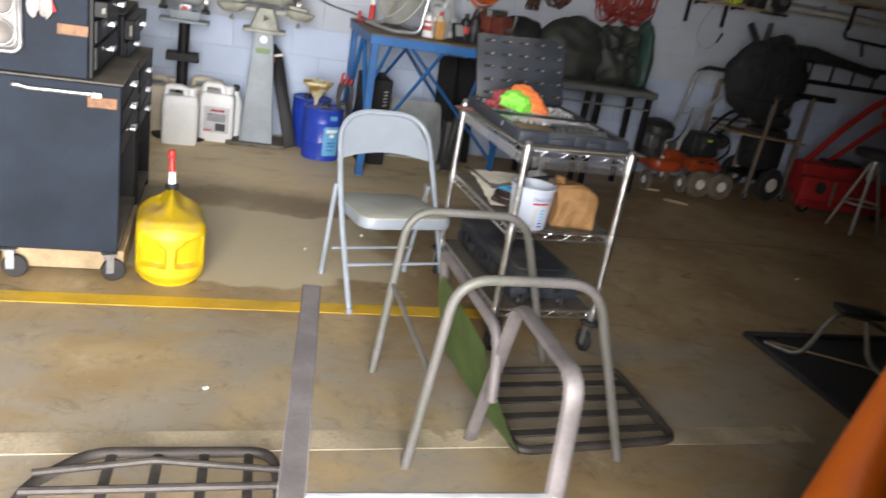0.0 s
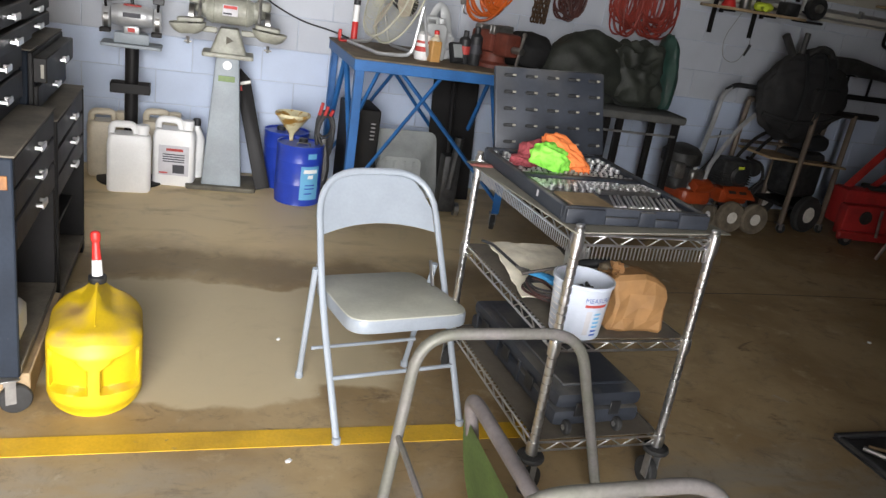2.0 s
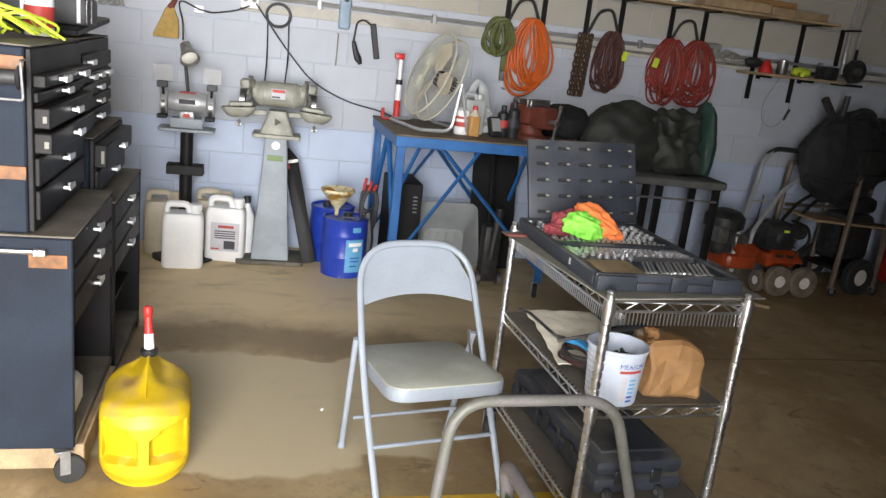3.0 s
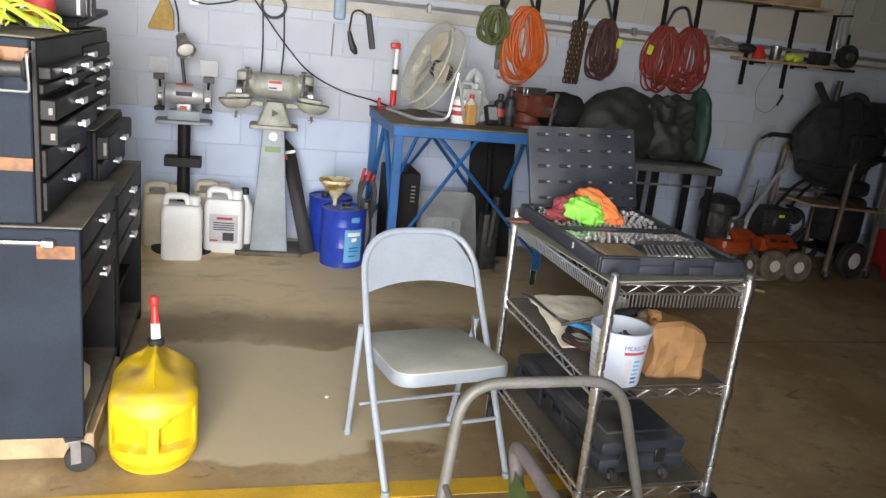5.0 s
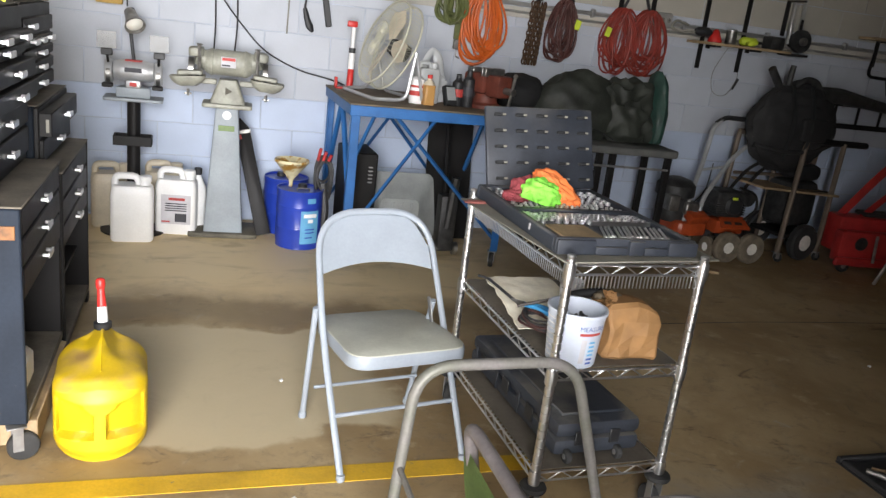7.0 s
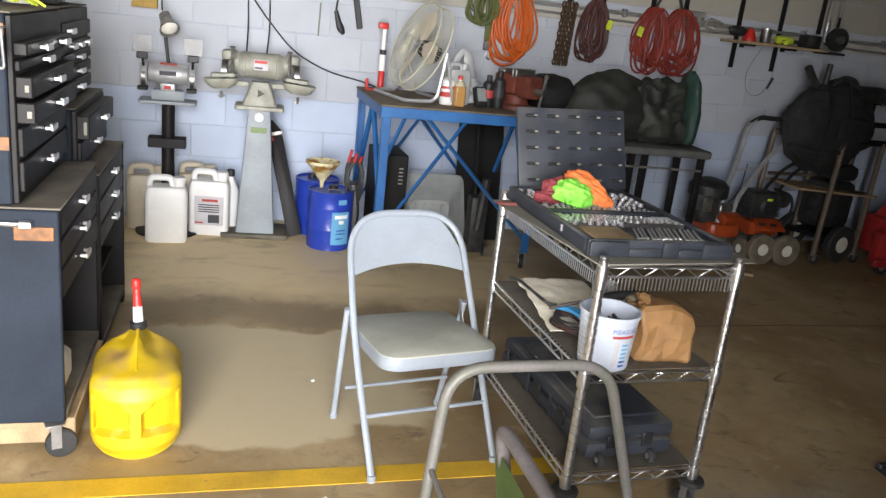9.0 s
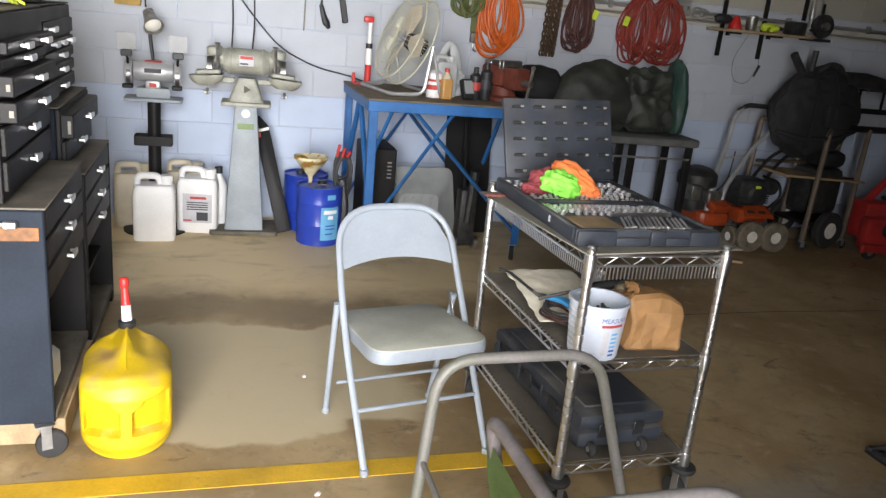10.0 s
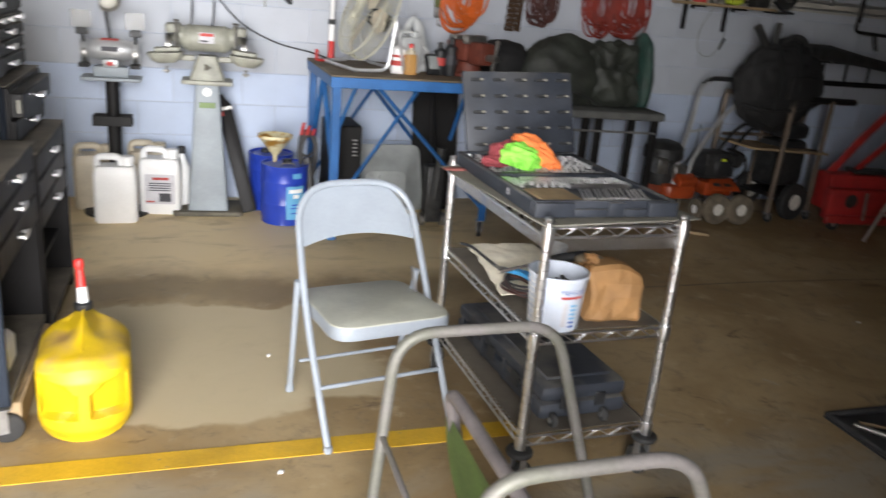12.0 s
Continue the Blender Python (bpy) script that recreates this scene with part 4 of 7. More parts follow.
part("back_wall", bx(0.0, BW, BD - 0.02, BD, 0, BH, 0.006), M_CASE, case)
part("side_wall", bx(0.0, 0.022, 0.0285, BD - 0.0205, 0, BH, 0.006), M_CASE, case)
part("side_wall", bx(BW - 0.022, BW, 0.0285, BD - 0.0205, 0, BH, 0.006), M_CASE, case)
part("middle_wall", bx(0.0225, BW - 0.0225, 0.37, 0.40, 0.0205, BH - 0.004, 0.005), M_CASE, case)
insert = part("insert", bx(0.0225, BW - 0.0225, 0.029, 0.369, 0.0205, 0.034, 0.003), M_CASE, case)
part("insert", bx(0.0225, BW - 0.0225, 0.4005, BD - 0.021, 0.0205, 0.034, 0.003), M_CASE, case)
part("cardboard", bx(0.05, 0.19, 0.06, 0.20, 0.0345, 0.042, 0.002), M_WOOD, case, "tan cardboard scrap")
LID_AT = pose(0.046, BD + 0.008, 0.038, -20, -2, 0)
lid = part("lid", moved(bx(0.0, 0.457, 0, 0.022, 0, 0.318, 0.008, 2), LID_AT), M_CASE, case, "upright lid with rows of moulded clips")
CLIP = link("clip", bx(-0.022, 0.022, -0.010, 0.0, -0.006, 0.006, 0.003), M_BLACKPL)
CLIPH = link("clip_tip", bx(0.010, 0.024, -0.014, -0.0105, -0.004, 0.004, 0.001), M_CARD)
for i in range(5):
    for k in range(5):
        m = LID_AT @ pose(0.055 + i * 0.088, 0.0, 0.035 + k * 0.062)
        c = part("clip", CLIP, None, lid)
        c.matrix_basis = m
        c = part("clip_tip", CLIPH, None, lid)
        c.matrix_basis = m
SOCK = [link("socket", lathe([(r, 0.0), (r, h), (r * 0.62, h), (r * 0.55, h - 0.006)], 10), M_CHROME) for r, h in ((0.0065, 0.009), (0.008, 0.010), (0.010, 0.012), (0.012, 0.012))]
rng = random.Random(2)
for row, (y, n, kind) in enumerate(((0.345, 26, 0), (0.325, 24, 1), (0.300, 22, 1), (0.275, 18, 2), (0.245, 16, 2), (0.43, 24, 0), (0.46, 22, 0), (0.49, 20, 1), (0.525, 16, 2), (0.56, 15, 2), (0.60, 13, 2), (0.645, 12, 3), (0.68, 12, 3))):
    for k in range(n):
        if rng.random() < 0.12:
            continue
        s = part("socket", SOCK[kind], None, case)
        s.location = (0.035 + (BW - 0.07) * k / (n - 1), y, 0.034)
for k in range(14):
    x0 = 0.20 + 0.017 * k
    y0 = 0.07 + rng.uniform(-0.012, 0.012)
    w = tube([(x0, y0, 0.0385), (x0 + 0.05, y0 + 0.13, 0.0385)], 0.0042, 6)
    lathe([(0.008, 0.0345), (0.009, 0.037), (0.009, 0.041), (0.007, 0.0445)], 10, (x0, y0, 0), bm=w)
    part("spanner", w, M_CHROME, case)
part("ratchet", tube([(0.22, 0.215, 0.043), (0.44, 0.222, 0.043)], 0.0075), M_CHROME, case)

shirt = thing("cleaning_cloths", (1.575, 2.79, 0.962), "neon green, orange and maroon cloths heaped on a socket set", "cloths", -6)


def rag_bm(sx, sy, sz, seed, at, turn=(0, 0, 0), fine=0.05):
    """A crumpled cloth: a soft heap with sharp creases."""
    bm = lump(sx, sy, sz, 0.26, 1.25, seed, True, 5, fold=0.24)
    for v in bm.verts:
        c = Vector((v.co.x / sx, v.co.y / sy, v.co.z / sz))
        v.co += Vector((c.x, c.y, 0.8)) * 0.06 * fine * (abs(noise.noise(c * 3.4 + Vector((seed, 0, 1)))) - 0.2)
    return moved(bm, pose(*at, *turn))


part("green_cloth", rag_bm(0.084, 0.062, 0.060, 1.5, (-0.010, -0.035, -0.012), (0, 16, 16)), M_NEONG, shirt)
part("orange_cloth", rag_bm(0.105, 0.052, 0.052, 4.5, (0.050, 0.028, 0.006), (0, 28, -30)), M_NEONO, shirt)
part("maroon_cloth", rag_bm(0.055, 0.040, 0.028, 7.5, (-0.088, -0.015, -0.012), (0, 0, 10)), M_MAROON, shirt)
part("maroon_cloth", rag_bm(0.055, 0.040, 0.055, 2.3, (-0.058, 0.012, -0.010), (0, -8, 30)), M_MAROON, shirt)

# middle shelf
MZ = 0.5625
bucket = thing("paint_bucket", (1.525, 2.278, MZ), "white paper measuring bucket holding bits", "bucket", 20)
part("shell", lathe([(0.0, 0.002), (0.076, 0.0), (0.078, 0.004), (0.090, 0.165), (0.095, 0.168), (0.095, 0.178), (0.087, 0.178), (0.076, 0.02), (0.0, 0.02)], 40), M_BUCKET, bucket)
for k in range(8):
    z = 0.022 + k * 0.018
    part("scale_ring", tube([((0.0785 + z * 0.075) * math.cos(a), (0.0785 + z * 0.075) * math.sin(a), z) for a in [radians(142 + 5 * j) for j in range(12)]], 0.0016, 5), M_WHITE, bucket)


def arc_label(parent, name, r, a0, a1, z0, z1, m, slope=0.0, label=""):
    bm = bmesh.new()
    n = max(3, int((a1 - a0) / 6))
    lo = [bm.verts.new(((r + slope * z0) * math.cos(radians(a0 + (a1 - a0) * k / n)), (r + slope * z0) * math.sin(radians(a0 + (a1 - a0) * k / n)), z0)) for k in range(n + 1)]
    hi = [bm.verts.new(((r + slope * z1) * math.cos(radians(a0 + (a1 - a0) * k / n)), (r + slope * z1) * math.sin(radians(a0 + (a1 - a0) * k / n)), z1)) for k in range(n + 1)]
    for k in range(n):
        bm.faces.new((lo[k], lo[k + 1], hi[k + 1], hi[k]))
    return part(name, bm, m, parent, label)


def lettering(parent, text, size, r, slope, a0, z, m, label=""):
    """Words wrapped round a tapering pail; a0 is where they begin, in degrees."""
    cu = bpy.data.curves.new("words", "FONT")
    cu.body, cu.size, cu.resolution_u = text, size, 2
    tmp = bpy.data.objects.new("words", cu)
    me = bpy.data.meshes.new_from_object(tmp)
    bpy.data.objects.remove(tmp)
    for v in me.vertices:
        h = z + v.co.y
        rr = r + slope * h
        a = radians(a0) + v.co.x / rr
        v.co = (rr * math.cos(a), rr * math.sin(a), h)
    me.materials.append(m)
    return part("print", me, None, parent, label)


lettering(bucket, "MEASURE", 0.0215, 0.0785, 0.078, 232, 0.128, M_BLUEINK, "blue printed word")
arc_label(bucket, "print", 0.0783, 234, 284, 0.112, 0.121, M_REDINK, 0.078, "red printed line")
for k in range(6):
    arc_label(bucket, "print", 0.0783, 258, 274, 0.016 + k * 0.014, 0.023 + k * 0.014, M_PALEBLUE if k > 1 else M_BLUEINK, 0.078)
arc_label(bucket, "print", 0.0782, 240, 252, 0.02, 0.10, M_LABEL, 0.078, "pale column of small print")
for k in range(9):
    part("bit", tube([(rng.uniform(-0.05, 0.05), rng.uniform(-0.05, 0.05), 0.12), (rng.uniform(-0.05, 0.05), rng.uniform(-0.05, 0.05), 0.140)], 0.006, 6), M_ENGINE, bucket)
bag = thing("paper_bag", (1.740, 2.338, MZ), "crumpled brown paper bag with an open torn top", "paper bag", -4)
bm = bx(-0.097, 0.097, -0.080, 0.09, 0, 0.180, 0.012, 1)
bmesh.ops.subdivide_edges(bm, edges=bm.edges[:], cuts=3, use_grid_fill=True)
bmesh.ops.triangulate(bm, faces=bm.faces[:])
for v in bm.verts:
    c = v.co.copy()
    k = noise.noise(c * 9) * 0.018 + noise.noise(c * 26) * 0.010
    up = max(0.0, c.z - 0.09) / 0.095
    v.co += Vector((k, noise.noise(c * 11 + Vector((5, 0, 0))) * 0.020, k * 0.7 if c.z > 0.03 else 0))
    v.co.y = v.co.y * (1 - 0.25 * up) + 0.012 * up
    v.co.x = v.co.x * (1 - 0.06 * up) + 0.004 * up
    v.co.z -= 0.035 * up * max(0.0, c.x / 0.088) ** 2
part("sack", bm, M_PAPERBAG, bag, smooth=9)


def crumpled_sheet(w, h, seed, thick=0.002):
    """A stiff sheet in x and z with random creases."""
    bm = bmesh.new()
    vs = [[bm.verts.new((w * (i / 7 - 0.5), 0.030 * noise.noise(Vector((i * 0.55, k * 0.6, seed))), h * k / 6 + 0.012 * noise.noise(Vector((i * 0.7, seed, k))) * (k == 6))) for k in range(7)] for i in range(8)]
    for i in range(7):
        for k in range(6):
            bm.faces.new((vs[i][k], vs[i + 1][k], vs[i + 1][k + 1], vs[i][k + 1]))
    bmesh.ops.solidify(bm, geom=bm.faces[:], thickness=thick)
    return bm


part("side_flap", moved(crumpled_sheet(0.085, 0.165, 2.0), pose(-0.098, 0.015, 0.012, 6, 0, 62)), M_PAPERBAG, bag, smooth=7)
part("top_flap", moved(crumpled_sheet(0.05, 0.050, 5.0), pose(-0.085, -0.035, 0.165, -10, 12, 30)), M_PAPERBAG, bag, smooth=7)
# The shade inside the open bag, shaped as a dark brown lump.
part("mouth", moved(lump(0.050, 0.040, 0.020, 0.2, 2, 3.0, True, 3), pose(-0.055, 0.045, 0.158)), M_BENCHTOP, bag, "dark lump for the shade in the bag's open mouth")
bm = bmesh.new()
gx, gy = 22, 26
vs = [[bm.verts.new((1.440 + 0.27 * i / gx + 0.008 * noise.noise(Vector((i * 0.4, k * 0.3, 0))), 2.50 + 0.38 * k / gy, MZ + 0.009 + 0.010 * abs(noise.noise(Vector((i * 0.16, k * 0.14, 2)))) + 0.050 * ramp01(k / gy, 0.0, 0.75))) for k in range(gy + 1)] for i in range(gx + 1)]
for i in range(gx):
    for k in range(gy):
        bm.faces.new((vs[i][k], vs[i + 1][k], vs[i + 1][k + 1], vs[i][k + 1]))
rim = [row[0] for row in vs] + vs[gx][1:] + [vs[i][gy] for i in range(gx - 1, -1, -1)] + [vs[0][k] for k in range(gy - 1, 0, -1)]
low = [bm.verts.new(v.co - Vector((0, 0, 0.004))) for v in rim]
for k in range(len(rim)):
    bm.faces.new((rim[k], low[k], low[(k + 1) % len(rim)], rim[(k + 1) % len(rim)]))
solo("drop_cloth", bm, M_CLOTH, "cream folded drop cloth on the middle shelf", "cloth", smooth=70)
trow = thing("pry_tool", (1.60, 2.455, MZ), "long bar with a black rubber grip across the shelf", "hand tool")
part("shaft", tube([(-0.17, 0.06, 0.085), (-0.03, 0.0, 0.142)], 0.006), M_RACK, trow)
part("grip", tube([(-0.045, 0.004, 0.136), (-0.03, 0, 0.141), (0.01, 0, 0.149), (0.085, -0.004, 0.160), (0.105, -0.005, 0.163), (0.112, -0.005, 0.164)], [0.011, 0.014, 0.0165, 0.0165, 0.0175, 0.010], 12), M_BLACKPL, trow)
wires = thing("cord_bundle", (1.50, 2.50, MZ + 0.022), "tangle of dark cord with blue rubber-handled pliers", "cord")
for k in range(6):
    ring = [((0.052 + 0.004 * (k % 3)) * math.cos(a) + 0.005 * (k % 3), (0.085 - 0.005 * (k % 2)) * math.sin(a) - 0.007 * k, 0.008 + 0.008 * k + 0.006 * math.sin(2 * a + k)) for a in [2 * math.pi * j / 24 for j in range(24)]]
    part("loop", tube(ring, 0.0045, 6, True), M_BLACKCORD if k % 3 else M_DARKCORD, wires)
part("tail", tube(fillet([(-0.04, 0.05, 0.05), (-0.03, 0.18, 0.035), (-0.06, 0.33, 0.05), (-0.09, 0.36, 0.05)], 0.04), 0.0055), M_BLACKCORD, wires)
for k in (0, 1):
    part("plier_grip", tube(fillet([(-0.035 + 0.020 * k, 0.03, 0.062), (-0.01 + 0.022 * k, -0.03, 0.072), (0.012 + 0.026 * k, -0.12, 0.070)], 0.02), 0.0085), M_CYAN, wires)
part("plier_jaw", tube([(-0.038, 0.035, 0.062), (-0.06, 0.09, 0.058)], [0.010, 0.004]), M_STEEL, wires)
solo("plastic_cup", lathe([(0.0, 0.002), (0.04, 0), (0.045, 0.10), (0.042, 0.10), (0.037, 0.008), (0, 0.008)], 20), M_CLEAR, "milky clear plastic cup on the middle shelf", "cup", (1.70, 2.66, MZ + 0.03))
solo("cup_riser", bx(-0.05, 0.05, -0.05, 0.05, 0, 0.028, 0.004), M_CASE, "small dark plastic box under a cup", "box", (1.70, 2.66, MZ))

# bottom shelf: long case with wheels
lc = thing("long_tool_case", (1.508, 2.245, LOW_Z + 0.0075), "long black plastic tool case with small wheels, dusty", "tool case", 3.0)
LW, LD = 0.325, 0.735
part("lower_shell", bx(0, LW, 0, LD, 0.020, 0.078, 0.018, 2), M_CASE, lc)
part("upper_shell", bx(0.002, LW - 0.002, 0.002, LD - 0.002, 0.082, 0.138, 0.020, 2), M_CASE, lc)
part("raised_panel", bx(0.04, LW - 0.04, 0.05, LD - 0.07, 0.1375, 0.148, 0.006), M_CASE, lc)
for x in (0.045, LW - 0.09):
    w = part("wheel", lathe([(0.008, -0.01), (0.02, -0.01), (0.024, -0.006), (0.024, 0.006), (0.02, 0.01), (0.008, 0.01)], 16, (x, -0.012, 0.027), "x"), M_RUBBER, lc)
    part("hub", lathe([(0.009, -0.013), (0.009, 0.013)], 10, (x, -0.012, 0.027), "x"), M_ZINC, w)
for x in (0.07, 0.20):
    part("latch", bx(x, x + 0.04, -0.007, -0.0003, 0.058, 0.108, 0.003), M_BLACKPL, lc)
for y in (0.16, 0.36, 0.56):
    part("side_latch", bx(-0.008, -0.0003, y, y + 0.055, 0.056, 0.110, 0.003), M_BLACKPL, lc)
for y in (0.09, 0.27, 0.46, 0.66):
    part("rib", bx(-0.005, -0.0003, y, y + 0.02, 0.03, 0.112, 0.0015), M_CASE, lc)


# ---- bench grinders, jugs and pails along the back wall ----
ped = thing("pedestal_grinder", (0.572, 5.50, 0), "old olive-grey pedestal bench grinder on a tapered steel column", "bench grinder", -3)
part("base_plate", prism(rounded(-0.22, 0.22, -0.14, 0.18, 0.03), 0, 0.03, 0.006), M_BASEPLATE, ped)
bm = bmesh.new()
lo = [bm.verts.new((x, y, 0.031)) for x, y in rounded(-0.125, 0.125, -0.10, 0.10, 0.012, 2)]
hi = [bm.verts.new((x, y, 0.845)) for x, y in rounded(-0.07, 0.07, -0.07, 0.07, 0.012, 2)]
for k in range(len(lo)):
    bm.faces.new((lo[k], lo[(k + 1) % len(lo)], hi[(k + 1) % len(hi)], hi[k]))
bm.faces.new(hi), bm.faces.new(lo[::-1])
part("column", bm, M_PEDESTAL, ped)
part("badge", lathe([(0.027, 0), (0.027, 0.004)], 20, (0.0, -0.0745, 0.80), "y"), M_WHITE, ped, "round white badge")
part("plate", bx(-0.05, 0.05, -0.083, -0.077, 0.70, 0.735, 0.001), M_GREEN, ped, "green maker's plate")
part("mount", prism(rounded(-0.155, 0.155, -0.11, 0.11, 0.02), 0.846, 0.872, 0.006), M_GRINDER, ped)
bm = bmesh.new()
a = [bm.verts.new((x, y, 0.873)) for x, y in rounded(-0.11, 0.11, -0.08, 0.08, 0.02, 3)]
b = [bm.verts.new((x, y, 1.02)) for x, y in rounded(-0.055, 0.055, -0.06, 0.06, 0.02, 3)]
for k in range(len(a)):
    bm.faces.new((a[k], a[(k + 1) % len(a)], b[(k + 1) % len(b)], b[k]))
bm.faces.new(b), bm.faces.new(a[::-1])
part("neck", bm, M_GRINDER, ped)
part("switch", lathe([(0.028, 0), (0.028, 0.008), (0.02, 0.018), (0.008, 0.03)], 3, (0, -0.098, 0.955), "y"), M_BASEPLATE, ped)
part("motor", lathe([(0.05, -0.145), (0.068, -0.14), (0.078, -0.118), (0.084, -0.105), (0.084, -0.098), (0.080, -0.093), (0.080, 0.093), (0.084, 0.098), (0.084, 0.105), (0.078, 0.118), (0.068, 0.14), (0.05, 0.145)], 28, (0, 0, 1.122), "x"), M_GRINDER, ped)
pl = part("motor_plate", bx(-0.045, 0.045, -0.092, -0.080, 1.10, 1.165, 0.001), M_LABEL, ped, "faded red and white plate")
part("print", bx(-0.040, 0.040, -0.0945, -0.0922, 1.142, 1.160, 0), M_REDINK, pl)
part("print", bx(-0.040, 0.010, -0.0945, -0.0922, 1.108, 1.118, 0), M_INK, pl)
for s in (-1, 1):
    # a horn runs out from the motor to the guard over the wheel
    part("horn", tube([(s * 0.13, 0, 1.125), (s * 0.165, -0.01, 1.14), (s * 0.20, -0.02, 1.150)], [0.066, 0.056, 0.046], 16), M_GRINDER, ped)
    part("wheel_guard", moved(prism(rounded(-0.045, 0.045, -0.10, 0.085, 0.03), 0, 0.055, 0.012), pose(s * 0.195, 0, 1.150, 0, s * 4, 0)), M_GRINDER, ped)
    part("grinding_wheel", lathe([(0.02, -0.016), (0.072, -0.016), (0.072, 0.016), (0.02, 0.016)], 24, (s * 0.225, -0.03, 1.070), "x"), M_STEEL, ped)
    part("tool_rest", moved(prism(rounded(-0.075, 0.075, -0.05, 0.05, 0.02), 0, 0.024, 0.005), pose(s * 0.225, -0.13, 1.045, 0, s * 5, 0)), M_GRINDER, ped)
    dish = bmesh.new()
    hoops = [[dish.verts.new((x, y, z)) for x, y in rounded(-w, w, -d, d, r, 4)] for w, d, r, z in ((0.055, 0.040, 0.03, 0.0), (0.085, 0.060, 0.04, 0.020), (0.105, 0.078, 0.045, 0.052), (0.105, 0.078, 0.045, 0.062), (0.096, 0.069, 0.04, 0.062), (0.075, 0.05, 0.035, 0.022))]
    for lo, hi in zip(hoops, hoops[1:]):
        for k in range(len(lo)):
            dish.faces.new((lo[k], lo[(k + 1) % len(lo)], hi[(k + 1) % len(hi)], hi[k]))
    dish.faces.new(hoops[0][::-1]), dish.faces.new(hoops[-1])
    part("water_pan", moved(dish, pose(s * 0.235, -0.12, 0.975, 0, s * 5, 0)), M_GRINDER, ped)
    part("pan_arm", bx(s * 0.12 - 0.05, s * 0.12 + 0.05, -0.05, -0.02, 0.985, 1.02, 0.006), M_GRINDER, ped)
    part("bolt", tube([(s * 0.175, -0.11, 1.03), (s * 0.175, -0.11, 1.225)], 0.010), M_STEEL, ped)
    part("knob", lathe([(0.012, 0), (0.022, 0.006), (0.012, 0.014)], 10, (s * 0.175, -0.11, 1.22)), M_STEEL, ped)
    part("screw", tube([(s * 0.235, -0.14, 0.915), (s * 0.235, -0.14, 0.956)], 0.009), M_STEEL, ped)
    part("wing_nut", bx(s * 0.235 - 0.022, s * 0.235 + 0.022, -0.146, -0.134, 0.922, 0.934, 0.003), M_STEEL, ped)

sg = thing("bench_grinder", (0.01, 5.50, 0.0), "small silver bench grinder with eye shields on a black stand", "bench grinder")
part("pole", tube([(0, 0, 0.02), (0, 0, 0.84)], 0.04, 14), M_BLACKSTEEL, sg)
part("foot", lathe([(0.20, 0), (0.20, 0.012), (0.06, 0.03), (0.05, 0.05)], 20), M_BLACKSTEEL, sg)
bm = bx(-0.11, 0.11, -0.12, -0.01, 0.575, 0.58, 0.001)
for q in ((-0.11, 0.11, -0.125, -0.119), (-0.11, 0.11, -0.012, -0.006)):
    bx(q[0], q[1], q[2], q[3], 0.575, 0.635, 0.002, bm=bm)
for q in ((-0.113, -0.107), (0.107, 0.113)):
    bx(q[0], q[1], -0.12, -0.01, 0.575, 0.635, 0.002, bm=bm)
part("water_tray", bm, M_BLACKSTEEL, sg)
part("tray", prism(rounded(-0.172, 0.172, -0.10, 0.10, 0.02), 0.842, 0.862, 0.005), M_PEDESTAL, sg)
part("foot_block", prism([(-0.10, -0.06), (0.10, -0.06), (0.075, 0.06), (-0.075, 0.06)], 0.863, 0.925, 0.006), M_PEDESTAL, sg)
part("plate", bx(-0.045, 0.045, -0.075, -0.05, 0.922, 0.970, 0.010, 2), M_SILVER, sg)
part("switch", bx(-0.02, 0.02, -0.081, -0.0755, 0.934, 0.958, 0.002), M_REDINK, sg)
part("motor", lathe([(0.03, -0.12), (0.055, -0.115), (0.062, -0.08), (0.065, -0.07), (0.065, 0.07), (0.062, 0.08), (0.055, 0.115), (0.03, 0.12)], 24, (0, 0, 1.022), "x"), M_SILVER, sg)
part("motor_label", bx(-0.05, 0.05, -0.068, -0.062, 1.017, 1.044, 0.001), M_INK, sg)
part("top_label", bx(-0.05, 0.05, -0.04, 0.02, 1.080, 1.088, 0.002), M_REDINK, sg)
for s in (-1, 1):
    part("wheel_guard", lathe([(0.02, -0.022), (0.066, -0.022), (0.072, -0.014), (0.072, 0.014), (0.066, 0.022), (0.02, 0.022)], 20, (s * 0.142, 0, 1.010), "x"), M_SILVER, sg)
    part("grinding_wheel", lathe([(0.02, -0.012), (0.060, -0.012), (0.060, 0.012), (0.02, 0.012)], 20, (s * 0.142, -0.018, 1.0), "x"), M_STEEL, sg)
    part("tool_rest", bx(s * 0.142 - 0.03, s * 0.142 + 0.03, -0.13, -0.07, 0.925, 0.95, 0.004), M_BLACKSTEEL, sg)
    part("shield_arm", tube([(s * 0.142, -0.03, 1.04), (s * 0.148, -0.07, 1.13)], 0.008), M_BLACKSTEEL, sg)
    part("shield_clamp", bx(s * 0.148 - 0.032, s * 0.148 + 0.032, -0.09, -0.06, 1.11, 1.15, 0.004), M_BLACKPL, sg)
    part("eye_shield", bx(s * 0.148 - 0.055, s * 0.148 + 0.055, -0.083, -0.078, 1.151, 1.25, 0.002), M_SHIELD, sg, "clear plastic eye shield")
part("gooseneck", tube(fillet([(0.0, 0.06, 1.04), (-0.02, 0.07, 1.2), (-0.03, 0.06, 1.34), (-0.01, 0.02, 1.39)], 0.06), 0.011), M_BLACKPL, sg)
lampm = pose(-0.012, 0.0, 1.335, -48, -26, 0) @ Matrix.Diagonal((1.3, 1.3, 1.3, 1))
